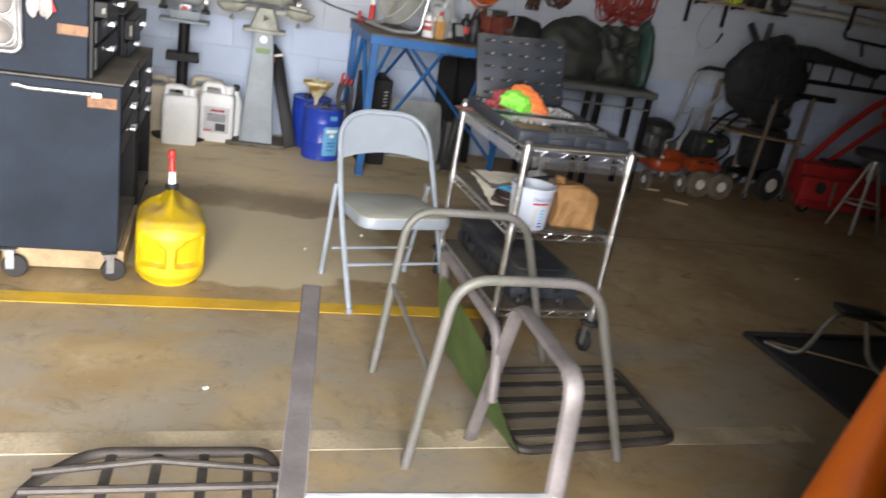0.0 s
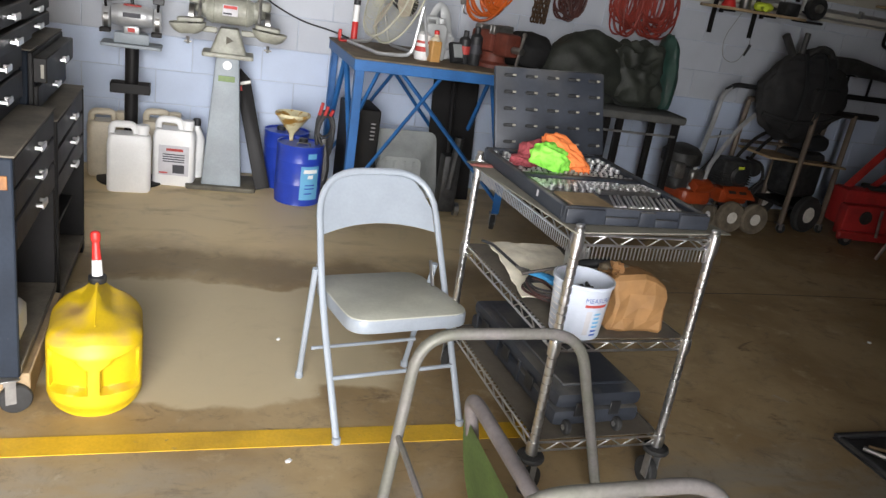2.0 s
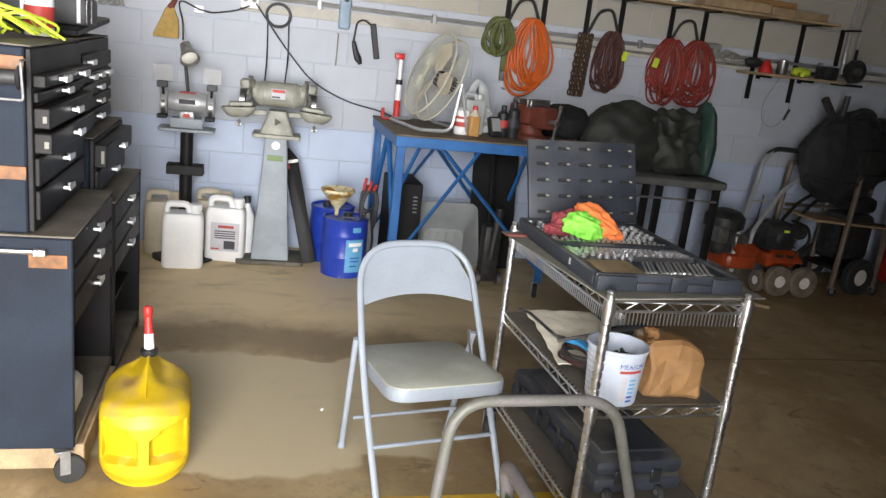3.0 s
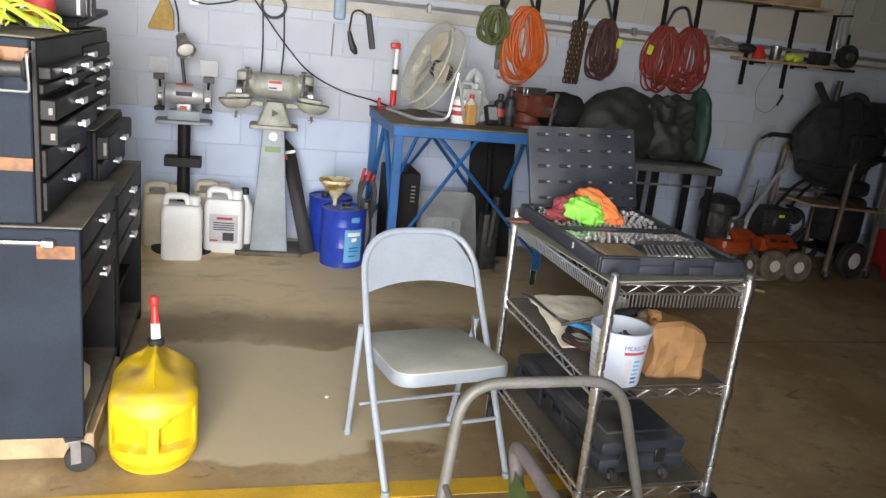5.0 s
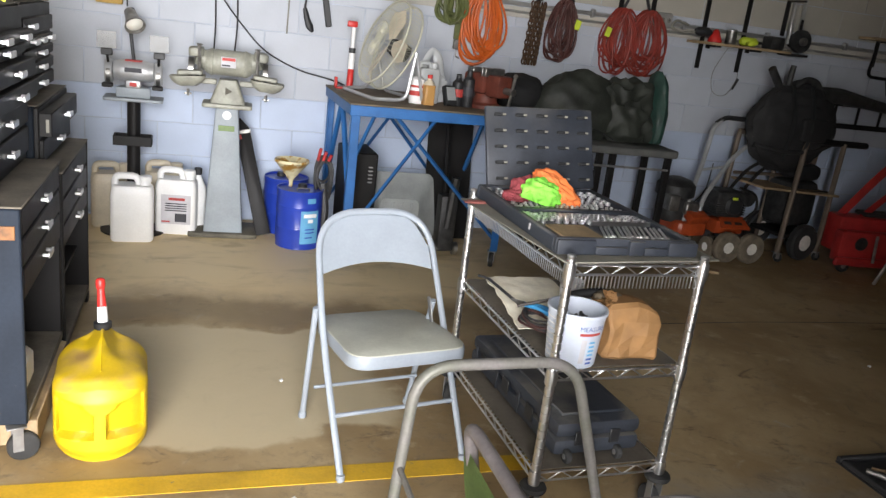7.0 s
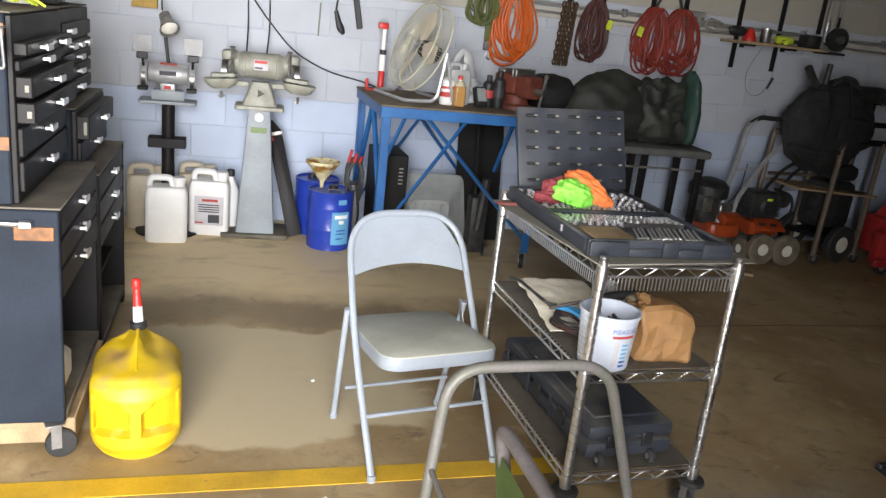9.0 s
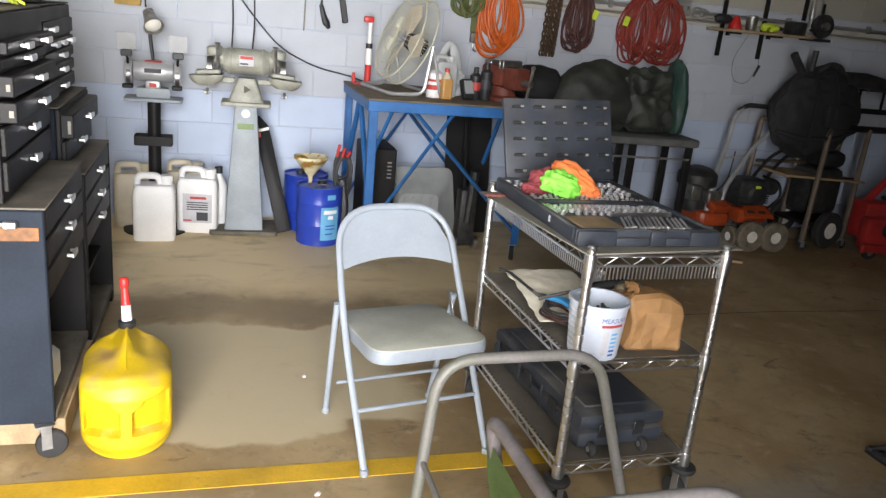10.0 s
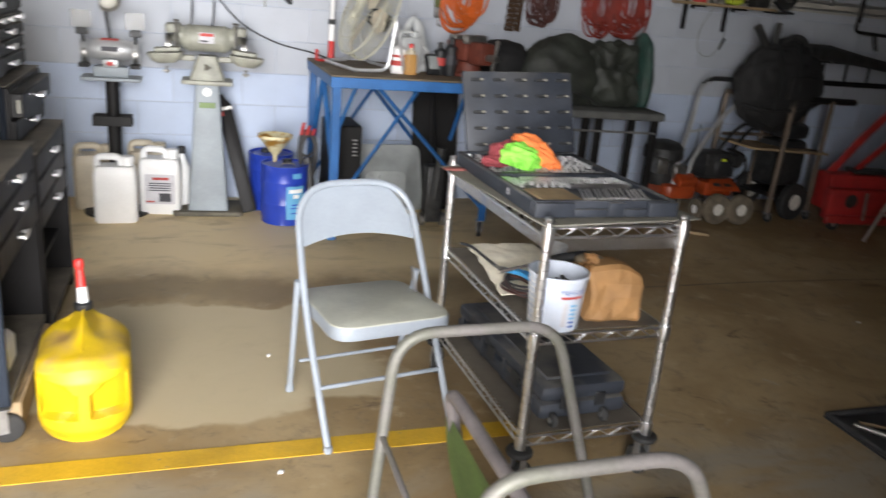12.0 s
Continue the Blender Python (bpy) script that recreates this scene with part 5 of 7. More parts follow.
hd = part("lamp_head", moved(lathe([(0.018, 0.05), (0.026, 0.045), (0.03, 0.0), (0.044, -0.05), (0.048, -0.055), (0.044, -0.055), (0.026, -0.01)], 20), lampm), M_STEEL, sg, "brushed steel lamp head")
part("bulb", moved(lathe([(0.0, -0.06), (0.022, -0.056), (0.038, -0.044)], 18), lampm), M_LENSGLASS, hd)


def jug(loc, rz, s, m, label, printed=False):
    """A handled rectangular liquid jug with an offset neck."""
    e = thing("jug", loc, label, "jug", rz, "jugs by the wall")
    w, d, h = 0.125 * s, 0.08 * s, 0.40 * s
    bm = bmesh.new()
    rings = []
    for z, k, q in ((0, 0.92, 0), (0.012, 1, 0), (0.30, 1, 0), (0.335, 0.95, 0), (0.352, 0.86, 0)):
        rings.append([bm.verts.new((x, y, z * s)) for x, y in rounded(-w * k, w * k, -d * k, d * k, 0.028 * s, 3)])
    for a, b in zip(rings, rings[1:]):
        for k in range(len(a)):
            bm.faces.new((a[k], a[(k + 1) % len(a)], b[(k + 1) % len(b)], b[k]))
    bm.faces.new(rings[0][::-1]), bm.faces.new(rings[-1])
    part("body", bm, m, e)
    part("handle", tube(fillet([(-0.10 * s, 0, 0.325 * s), (-0.10 * s, 0, 0.405 * s), (0.03 * s, 0, 0.405 * s), (0.04 * s, 0, 0.33 * s)], 0.035 * s), 0.022 * s, 10, flat=0.9), m, e)
    part("neck", lathe([(0.034 * s, 0.34 * s), (0.032 * s, 0.372 * s), (0.038 * s, 0.374 * s), (0.038 * s, 0.405 * s), (0.034 * s, 0.41 * s)], 18, (0.075 * s, 0, 0)), m, e)
    if printed:
        lb = part("label", bx(-0.085 * s, 0.095 * s, -d - 0.003, -d - 0.0003, 0.07 * s, 0.26 * s, 0.001), M_LABEL, e, "printed paper label")
        part("print", bx(-0.04 * s, 0.06 * s, -d - 0.0045, -d - 0.0032, 0.225 * s, 0.242 * s, 0), M_REDINK, lb)
        for k in range(4):
            part("print", bx(-0.06 * s, 0.07 * s, -d - 0.0045, -d - 0.0032, (0.155 + 0.015 * k) * s, (0.162 + 0.015 * k) * s, 0), M_INK, lb)
        part("print", bx(0.0, 0.07 * s, -d - 0.0045, -d - 0.0032, 0.085 * s, 0.14 * s, 0), M_INK, lb)
        part("print", bx(-0.08 * s, -0.03 * s, -d - 0.0045, -d - 0.0032, 0.08 * s, 0.09 * s, 0), M_REDINK, lb)
    return e


jug((0.018, 5.30, 0), 2, 1.0, M_WHITE, "white plastic chemical jug on the floor")
jug((0.275, 5.50, 0), -6, 1.02, M_WHITE, "white plastic jug with a printed label", True)
jug((-0.13, 5.62, 0), 10, 1.0, M_CREAM, "yellowed plastic jug beside the wall")
jug((0.19, 5.70, 0), 0, 1.02, M_CREAM, "yellowed plastic jug behind others")
jb = thing("bottle", (0.405, 5.60, 0), "slim white bottle with a black cap", "bottle")
part("body", lathe([(0.05, 0), (0.055, 0.01), (0.055, 0.28), (0.02, 0.36), (0.02, 0.38)], 18), M_WHITE, jb)
part("cap", lathe([(0.025, 0.37), (0.025, 0.41), (0.02, 0.415)], 14), M_BLACKPL, jb)

lean = thing("steel_channel", (0.835, 5.43, 0), "long black steel channel leaning on the wall", "steel channel")
lm = pose(0, 0, 0.012, 0, -13, 0) @ pose(0, 0, 0, -18, 0, 0)
part("channel", moved(prism([(-0.048, 0.002), (0.048, 0.002), (0.048, 0.72), (0.0, 0.80), (-0.048, 0.78)], -0.028, 0.028, 0.004), lm @ pose(0, 0, 0, 90, 0, 0)), M_BLACKSTEEL, lean)
part("tape", moved(bx(-0.050, 0.050, -0.031, 0.031, 0.69, 0.715, 0.003), lm), M_STEEL, lean, "worn grey band")
part("mark", moved(bx(-0.052, -0.015, -0.033, -0.0315, 0.655, 0.685, 0.0), lm), M_REDINK, lean)


def pail(loc, rz, label, fronted=True):
    e = thing("pail", loc, label, "pail", rz, "blue pails")
    e.scale = (1, 1, 1.1)
    r = 0.148
    part("body", lathe([(r * 0.96, 0), (r * 0.98, 0.004), (r * 0.97, 0.012), (r, 0.05), (r, 0.12), (r * 1.012, 0.125), (r, 0.13), (r, 0.25), (r * 1.012, 0.255), (r, 0.26), (r, 0.335), (r * 1.02, 0.34), (r * 1.02, 0.352), (r * 0.96, 0.352), (r * 0.95, 0.342), (0, 0.342)], 36), M_PAIL, e)
    part("bung", lathe([(0.03, 0.342), (0.03, 0.362), (0.026, 0.366)], 16, (0.02, 0.05, 0)), M_BLACKPL, e)
    part("handle", tube(fillet([(0.05, -0.06, 0.344), (0.05, -0.06, 0.36), (-0.03, -0.06, 0.36), (-0.03, -0.06, 0.344)], 0.01), 0.004), M_STEEL, e)
    if fronted:
        lb = arc_label(e, "label", r + 0.002, 268, 318, 0.04, 0.24, M_PALEBLUE, 0, "pale blue label")
        for k, (a0, a1, z0, z1) in enumerate(((275, 311, 0.200, 0.222), (286, 300, 0.168, 0.190), (280, 306, 0.125, 0.132), (280, 306, 0.105, 0.112), (280, 300, 0.075, 0.082))):
            arc_label(e, "print", r + 0.0035, a0, a1, z0, z1, M_WHITE if k < 2 else M_PAIL)
        arc_label(e, "print", r + 0.003, 283, 306, 0.285, 0.315, M_PALEBLUE, 0, "pale oval mark")
    return e


pail((1.045, 5.28, 0), 0, "blue steel five-gallon pail with a pale label")
pail((0.99, 5.62, 0), 60, "blue steel pail behind another", False)
fn = thing("funnel", (0.985, 5.33, 0.377), "stained translucent plastic funnel standing in a pail lid", "funnel")
part("cone", lathe([(0.012, 0.005), (0.016, 0.05), (0.105, 0.165), (0.112, 0.168), (0.112, 0.185), (0.105, 0.185), (0.012, 0.06), (0.008, 0.012)], 24), M_FUNNEL, fn)
wt = thing("cord_hank", (1.19, 5.30, 0), "black electrical cord with red grips hung on a bench leg", "cord")
for k in range(6):
    ring = [(0.05 * math.cos(a) + 0.008 * (k % 3 - 1), -0.02 + 0.012 * (k % 2), 0.52 + (0.085 + 0.012 * k) * math.sin(a) - 0.02 * k) for a in [2 * math.pi * j / 20 for j in range(20)]]
    part("loop", tube(ring, 0.008, 6, True), M_BLACKCORD, wt)
for k in range(3):
    part("grip", tube([(-0.05 + 0.035 * k, -0.05, 0.58), (-0.035 + 0.035 * k, -0.06, 0.66 - 0.02 * k)], 0.011), M_REDPAINT, wt)
part("tail", tube(fillet([(0.0, 0, 0.42), (0.03, -0.02, 0.2), (-0.02, 0.0, 0.03), (0.02, 0.03, 0.012)], 0.08), 0.03), M_BLACKCORD, wt)

# ---- blue work bench ----
TZ, TX0, TXR, TY0, TY1 = 1.016, 1.245, 2.62, 4.82, 5.80
bench = thing("work_bench", (0, 0, 0), "blue-painted welded steel work bench with braced legs", "work bench")
part("top", bx(TX0 - 0.005, TXR, TY0 - 0.005, TY1, TZ - 0.012, TZ, 0.003), M_BENCHTOP, bench, "worn brown bench top")
for n, q in (("apron", (TX0, TXR - 0.01, TY0, TY0 + 0.012)), ("apron", (TX0, TXR - 0.01, TY1 - 0.015, TY1 - 0.003))):
    part(n, bx(*q, TZ - 0.075, TZ - 0.0125, 0.003), M_BLUE, bench)
for x in (TX0, TXR - 0.022):
    part("apron", bx(x, x + 0.012, TY0 + 0.0125, TY1 - 0.016, TZ - 0.075, TZ - 0.0125, 0.003), M_BLUE, bench)


def angle(x, y, sx, sy, z0, z1, w=0.055):
    bm = bx(min(x, x + sx * w), max(x, x + sx * w), min(y, y + sy * 0.008), max(y, y + sy * 0.008), z0, z1, 0.002)
    return bx(min(x, x + sx * 0.008), max(x, x + sx * 0.008), min(y + sy * 0.0081, y + sy * w), max(y + sy * 0.0081, y + sy * w), z0, z1, 0.002, bm=bm)


LEGS = ((TX0 + 0.014, TY0 + 0.014, 1, 1), (2.30, TY0 + 0.014, -1, 1), (TX0 + 0.014, TY1 - 0.018, 1, -1), (2.30, TY1 - 0.018, -1, -1))
for x, y, sx, sy in LEGS:
    part("leg", angle(x, y, sx, sy, 0.0 if x < 2 else 0.12, TZ - 0.013, 0.052), M_BLUE, bench)
for p, q in (((TX0 + 0.03, TY0 + 0.035, 0.18), (1.78, TY0 + 0.035, 0.94)), ((1.55, TY0 + 0.05, 0.94), (2.27, TY0 + 0.05, 0.20)), ((TX0 + 0.03, TY0 + 0.04, 0.62), (1.40, TY0 + 0.04, 0.94)), ((TX0 + 0.03, TY1 - 0.05, 0.18), (1.78, TY1 - 0.05, 0.94)), ((1.62, TY1 - 0.05, 0.94), (2.27, TY1 - 0.05, 0.2)), ((TX0 + 0.03, TY0 + 0.05, 0.5), (TX0 + 0.03, 5.25, 0.94)), ((TX0 + 0.03, TY1 - 0.06, 0.3), (TX0 + 0.03, 5.3, 0.94)), ((2.27, TY0 + 0.05, 0.3), (2.27, 5.3, 0.94)), ((2.27, TY1 - 0.05, 0.3), (2.27, 5.3, 0.94))):
    part("brace", tube([p, q], 0.017, 4, flat=0.7), M_BLUE, bench)
for y in (TY0 + 0.045, TY1 - 0.05):
    caster(bench, 2.275, y, 0.05, 0.119, 70)

jk = thing("grease_gun", (1.345, 5.62, TZ), "red and white hand pump standing on the bench", "hand pump")
part("foot", bx(-0.07, 0.05, -0.03, 0.03, 0, 0.012, 0.004), M_RED, jk)
part("foot_post", bx(-0.075, -0.055, -0.012, 0.012, 0.012, 0.075, 0.003), M_RED, jk)
part("socket", lathe([(0.022, 0.012), (0.021, 0.13), (0.017, 0.135)], 14, (0.03, 0, 0)), M_RED, jk)
part("barrel", lathe([(0.021, 0.135), (0.021, 0.24), (0.017, 0.242)], 16, (0.03, 0, 0)), M_WHITE, jk)
part("collar", lathe([(0.023, 0.242), (0.023, 0.275)], 16, (0.03, 0, 0)), M_BLACKPL, jk)
part("rod", lathe([(0.014, 0.275), (0.014, 0.41)], 14, (0.03, 0, 0)), M_WHITE, jk)
part("cap", bx(-0.015, 0.052, -0.016, 0.016, 0.41, 0.45, 0.008, 2), M_RED, jk)

fan = thing("cage_fan", (1.585, 5.33, TZ), "tilted steel cage fan with a dusty pale green grille", "fan", -79)
fm = pose(0.0, 0.02, 0.315, 0, 0, 0) @ pose(0, 0, 0, 68, 0, 0) @ Matrix.Diagonal((0.95, 0.95, 0.95, 1))
grille = part("rim", moved(tube([(0.30 * math.cos(a), 0.30 * math.sin(a), 0.0) for a in [2 * math.pi * j / 40 for j in range(40)]], 0.007, 6, True), fm), M_GRILLE, fan)
part("rim", moved(tube([(0.30 * math.cos(a), 0.30 * math.sin(a), 0.10) for a in [2 * math.pi * j / 40 for j in range(40)]], 0.006, 6, True), fm), M_GRILLE, fan)
SPOKE = link("spoke", moved(tube(fillet([(0.04, 0, 0.15), (0.22, 0, 0.145), (0.30, 0, 0.10), (0.302, 0, 0.0)], 0.05, 3), 0.0019, 4), Matrix.Identity(4)), M_GRILLE)
SPOKEB = link("spoke", tube(fillet([(0.05, 0, -0.04), (0.22, 0, -0.035), (0.30, 0, 0.0)], 0.05, 3), 0.0019, 4), M_GRILLE)
for k in range(48):
    for me in (SPOKE, SPOKEB):
        o = part("spoke", me, None, grille)
        o.matrix_basis = fm @ Matrix.Rotation(2 * math.pi * k / 48, 4, "Z")
part("hub", moved(lathe([(0.0, 0.145), (0.042, 0.145), (0.042, 0.153), (0, 0.156)], 20), fm), M_GRILLE, fan)
for r, h in ((0.12, 0.150), (0.21, 0.147)):
    part("ring_wire", moved(tube([(r * math.cos(a), r * math.sin(a), h) for a in [2 * math.pi * j / 36 for j in range(36)]], 0.0022, 4, True), fm), M_GRILLE, fan)
for k in range(3):
    bl = prism([(0.04, -0.03), (0.14, -0.10), (0.25, -0.08), (0.27, 0.03), (0.17, 0.06), (0.05, 0.03)], 0.045, 0.05)
    part("blade", moved(bl, fm @ Matrix.Rotation(radians(120 * k), 4, "Z") @ pose(0, 0, 0, 14, 0, 0)), M_CREAM, fan)
part("motor", moved(lathe([(0.03, -0.10), (0.06, -0.09), (0.065, -0.02), (0.05, 0.04)], 20), fm), M_ENGINE, fan)
for s in (-1, 1):
    part("stand_leg", tube(fillet([(s * 0.315, 0.02, 0.315), (s * 0.31, -0.02, 0.02), (s * 0.28, -0.22, 0.012), (0, -0.22, 0.012)], 0.06), 0.012), M_SILVER, fan)
    part("stand_leg", tube(fillet([(s * 0.315, 0.02, 0.315), (s * 0.30, 0.10, 0.012), (0, 0.12, 0.012)], 0.05), 0.010), M_SILVER, fan)

cj = jug((1.79, 5.18, TZ), 15, 0.62, M_CLEAR, "milky plastic jug on the bench")
pb = thing("plastic_bag", (1.86, 5.30, TZ), "white crumpled plastic carrier bag on the bench", "plastic bag", 15)
part("sack", lump(0.115, 0.075, 0.135, 0.3, 2.4, 6.0, True, 4, fold=0.35), M_CLEAR, pb)
for s in (0, 1):
    part("handle", tube(fillet([(-0.07 + 0.02 * s, 0.02 * s, 0.14), (-0.055, 0.02 * s, 0.27), (-0.015 + 0.01 * s, 0.02 * s, 0.335), (0.03, 0.02 * s, 0.30), (0.075, 0.02 * s, 0.13)], 0.07), [0.03, 0.028, 0.024, 0.022, 0.02, 0.02, 0.02, 0.02, 0.02, 0.02, 0.02, 0.02, 0.02, 0.02, 0.022, 0.024, 0.026, 0.028, 0.03, 0.03], 8, flat=0.35, up=(0, 1, 0)), M_CLEAR, pb)
ab = thing("oil_bottle", (1.775, 5.05, TZ), "clear bottle half full of amber fluid, with a red cap", "bottle", 10)
part("body", prism(rounded(-0.035, 0.035, -0.03, 0.03, 0.012), 0, 0.125, 0.004), M_AMBER, ab)
part("shoulder", lathe([(0.034, 0.1255), (0.03, 0.14), (0.014, 0.155), (0.014, 0.17)], 16), M_CREAM, ab)
part("cap", lathe([(0.016, 0.165), (0.016, 0.185), (0.012, 0.188)], 12), M_RED, ab)
sb = thing("solvent_can", (1.71, 5.10, TZ), "white canister with red printing on the bench", "canister")
part("body", lathe([(0.045, 0), (0.047, 0.005), (0.047, 0.15), (0.02, 0.17)], 20), M_WHITE, sb)
part("print", lathe([(0.0475, 0.05), (0.0475, 0.08)], 20), M_REDINK, sb)
part("print", lathe([(0.0475, 0.10), (0.0475, 0.115)], 20), M_REDINK, sb)
mt = thing("test_meter", (1.94, 5.08, TZ), "grey handheld meter leaning on bottles", "meter", 20)
part("case", moved(bx(-0.045, 0.045, -0.02, 0.02, 0, 0.13, 0.012, 2), pose(0, 0, 0.004, -22, 0, 0)), M_BLACKPL, mt)
part("screen", moved(bx(-0.034, 0.034, -0.0235, -0.0205, 0.03, 0.115, 0.003), pose(0, 0, 0.004, -22, 0, 0)), M_GREYTUB, mt)
for x, y, h, c in ((1.995, 5.14, 0.2, M_RED), (2.06, 5.12, 0.235, M_BLACKPL)):
    b2 = thing("bottle", (x, y, TZ), "black plastic bottle with a dark cap on the bench", "bottle")
    part("body", lathe([(0.036, 0), (0.038, 0.006), (0.038, h * 0.75), (0.016, h * 0.85)], 16), M_BLACKPL, b2)
    part("cap", lathe([(0.018, h * 0.82), (0.018, h), (0.014, h + 0.004)], 12), M_BLACKPL, b2)
    part("label", lathe([(0.0385, h * 0.3), (0.0385, h * 0.55)], 16), M_REDINK if c is M_RED else M_INK, b2)
vise = thing("bench_vise", (2.20, 5.16, TZ), "faded red cast-iron bench vise", "vise", 22)
vise.scale = (1.12, 1.12, 1.12)
part("base", lathe([(0.10, 0), (0.10, 0.02), (0.075, 0.035), (0.065, 0.07), (0.07, 0.085)], 24), M_VISE, vise)
part("body", bx(-0.06, 0.06, -0.03, 0.15, 0.085, 0.20, 0.018, 2), M_VISE, vise)
part("front_jaw", bx(-0.055, 0.055, -0.16, -0.045, 0.075, 0.20, 0.016, 2), M_VISE, vise)
part("jaw_plate", bx(-0.075, 0.075, -0.06, -0.046, 0.185, 0.235, 0.004), M_STEEL, vise)
part("jaw_plate", bx(-0.075, 0.075, -0.03, -0.016, 0.185, 0.235, 0.004), M_STEEL, vise)
part("anvil", bx(-0.04, 0.04, 0.09, 0.15, 0.19, 0.225, 0.006), M_STEEL, vise)
part("screw", tube([(0, -0.23, 0.12), (0, -0.16, 0.12)], 0.02, 12), M_STEEL, vise)
part("handle", tube([(-0.015, -0.215, 0.03), (0.015, -0.215, 0.21)], 0.009), M_STEEL, vise)
for s in (0, 1):
    part("handle_ball", lathe([(0.0, -0.014), (0.011, -0.009), (0.015, 0), (0.011, 0.009), (0, 0.014)], 12, (-0.015 + 0.03 * s, -0.215, 0.03 + 0.18 * s)), M_STEEL, vise)
solo("black_bag", lump(0.24, 0.16, 0.15, 0.12, 1.6, 3.3, True, 4, fold=0.1), M_BLACKCLOTH, "black soft bag on the bench end", "bag", (2.55, 5.50, TZ))
# under the bench
uc = thing("drawer_box", (1.42, 5.35, 0), "small black steel cabinet with vent slots under the bench", "cabinet")
part("body", bx(-0.10, 0.105, -0.16, 0.22, 0.0, 0.655, 0.008), M_BLACKSTEEL, uc)
for k in range(5):
    part("slot", bx(0.045, 0.075, -0.166, -0.1605, 0.46 + k * 0.025, 0.470 + k * 0.025, 0.002), M_ZINC, uc)
tub = thing("plastic_tub", (1.80, 5.40, 0), "grey translucent plastic tub standing on its side under the bench", "tub")
# the base looks into the room, the flared sides run back to the open rim
bm = bmesh.new()
rings = []
for y, (x0, x1, z0, z1), r, sk in ((0.0, (-0.20, 0.10, 0.05, 0.325), 0.05, 0.02), (-0.012, (-0.19, 0.09, 0.06, 0.315), 0.045, 0.02), (0.0, (-0.20, 0.10, 0.05, 0.325), 0.05, 0.02), (0.11, (-0.235, 0.195, 0.012, 0.465), 0.05, 0.14), (0.112, (-0.25, 0.215, 0.0, 0.478), 0.05, 0.14), (0.124, (-0.25, 0.215, 0.0, 0.478), 0.05, 0.14), (0.124, (-0.23, 0.19, 0.018, 0.46), 0.05, 0.14), (0.012, (-0.195, 0.095, 0.055, 0.32), 0.05, 0.02))[1:]:
    rings.append([bm.verts.new((x + sk * max(0.0, (0.45 - z)) * (x > 0), y, z)) for x, z in rounded(x0, x1, z0, z1, r, 4)])
for a, b in zip(rings, rings[1:]):
    for k in range(len(a)):
        bm.faces.new((a[k], a[(k + 1) % len(a)], b[(k + 1) % len(b)], b[k]))
bm.faces.new(rings[0][::-1]), bm.faces.new(rings[-1])
part("shell", bm, M_GREYTUB, tub, smooth=40)
for k in range(4):
    part("rib", bx(-0.165 + 0.065 * k, -0.145 + 0.065 * k, -0.020, -0.0125, 0.09, 0.29, 0.003), M_GREYTUB, tub)
fj = thing("floor_jack", (2.02, 5.15, 0), "black trolley jack stood upright under the bench", "jack")
part("frame", bx(-0.06, 0.06, -0.06, 0.06, 0.03, 0.42, 0.02, 2), M_ENGINE, fj)
part("arm", tube([(0, -0.05, 0.2), (0.02, -0.07, 0.55)], 0.03, 8), M_ENGINE, fj)
for s in (-1, 1):
    part("wheel", lathe([(0.01, -0.015), (0.045, -0.015), (0.045, 0.015), (0.01, 0.015)], 16, (s * 0.075, -0.03, 0.05), "x"), M_STEEL, fj)
part("handle", tube([(0, 0.06, 0.4), (0.03, 0.25, 0.85)], 0.015), M_BLACKSTEEL, fj)
bs = thing("black_sheet", (2.12, 5.52, 0), "dark steel plate leaning under the bench", "steel plate")
part("plate", moved(bx(-0.14, 0.20, 0, 0.012, 0.0, 0.85, 0.003), pose(0, 0, 0.002, -9, 0, 0)), M_BLACKSTEEL, bs)


# ---- on the back wall ----
WY = WALL_Y - 0.002
con = thing("conduit", (0, WY, 1.715), "two galvanised conduits clamped along the wall", "conduit")
part("pipe", tube([(0.42, -0.022, 0.012), (ROOM_R - 0.05, -0.022, -0.01)], 0.014), M_CONDUIT, con)
part("pipe", tube([(2.3, -0.018, -0.05), (ROOM_R - 0.05, -0.018, -0.075)], 0.010), M_CONDUIT, con)
for k in range(9):
    part("clamp", bx(0.8 + k * 0.8, 0.83 + k * 0.8, -0.04, -0.001, -0.025, 0.035, 0.003), M_ZINC, con)
riser = thing("conduit_riser", (5.0, WY, 1.68), "two galvanised conduits rising up the wall", "conduit")
for x in (0, 0.10):
    part("pipe", tube(fillet([(x, -0.05, 0.0), (x, -0.04, 0.3), (x + 0.12, -0.03, 1.6)], 0.1), 0.016), M_CONDUIT, riser)
    part("coupling", lathe([(0.022, 0.08), (0.022, 0.16)], 14, (x + 0.002, -0.049, 0)), M_CONDUIT, riser)


def outlet(x, z, m=M_WHITE):
    e = thing("outlet_box", (x, WY, z), "surface-mounted electrical outlet box", "outlet")
    part("box", bx(-0.06, 0.06, -0.05, 0, -0.055, 0.055, 0.006), m, e)
    for s in (-1, 1):
        part("socket", lathe([(0.018, 0), (0.018, 0.004)], 14, (s * 0.028, -0.0545, 0), "y"), M_CARD, e)
        part("slot", bx(s * 0.028 - 0.006, s * 0.028 + 0.006, -0.0575, -0.0548, -0.004, 0.008, 0.001), M_INK, e)
    return e


outlet(0.36, 1.70)
outlet(3.83, 1.74, M_CONDUIT)
bs2 = thing("switch_box", (0.04, WY, 1.60), "small white junction box on the wall", "junction box")
part("box", bx(-0.03, 0.03, -0.03, 0, -0.025, 0.025, 0.004), M_WHITE, bs2)

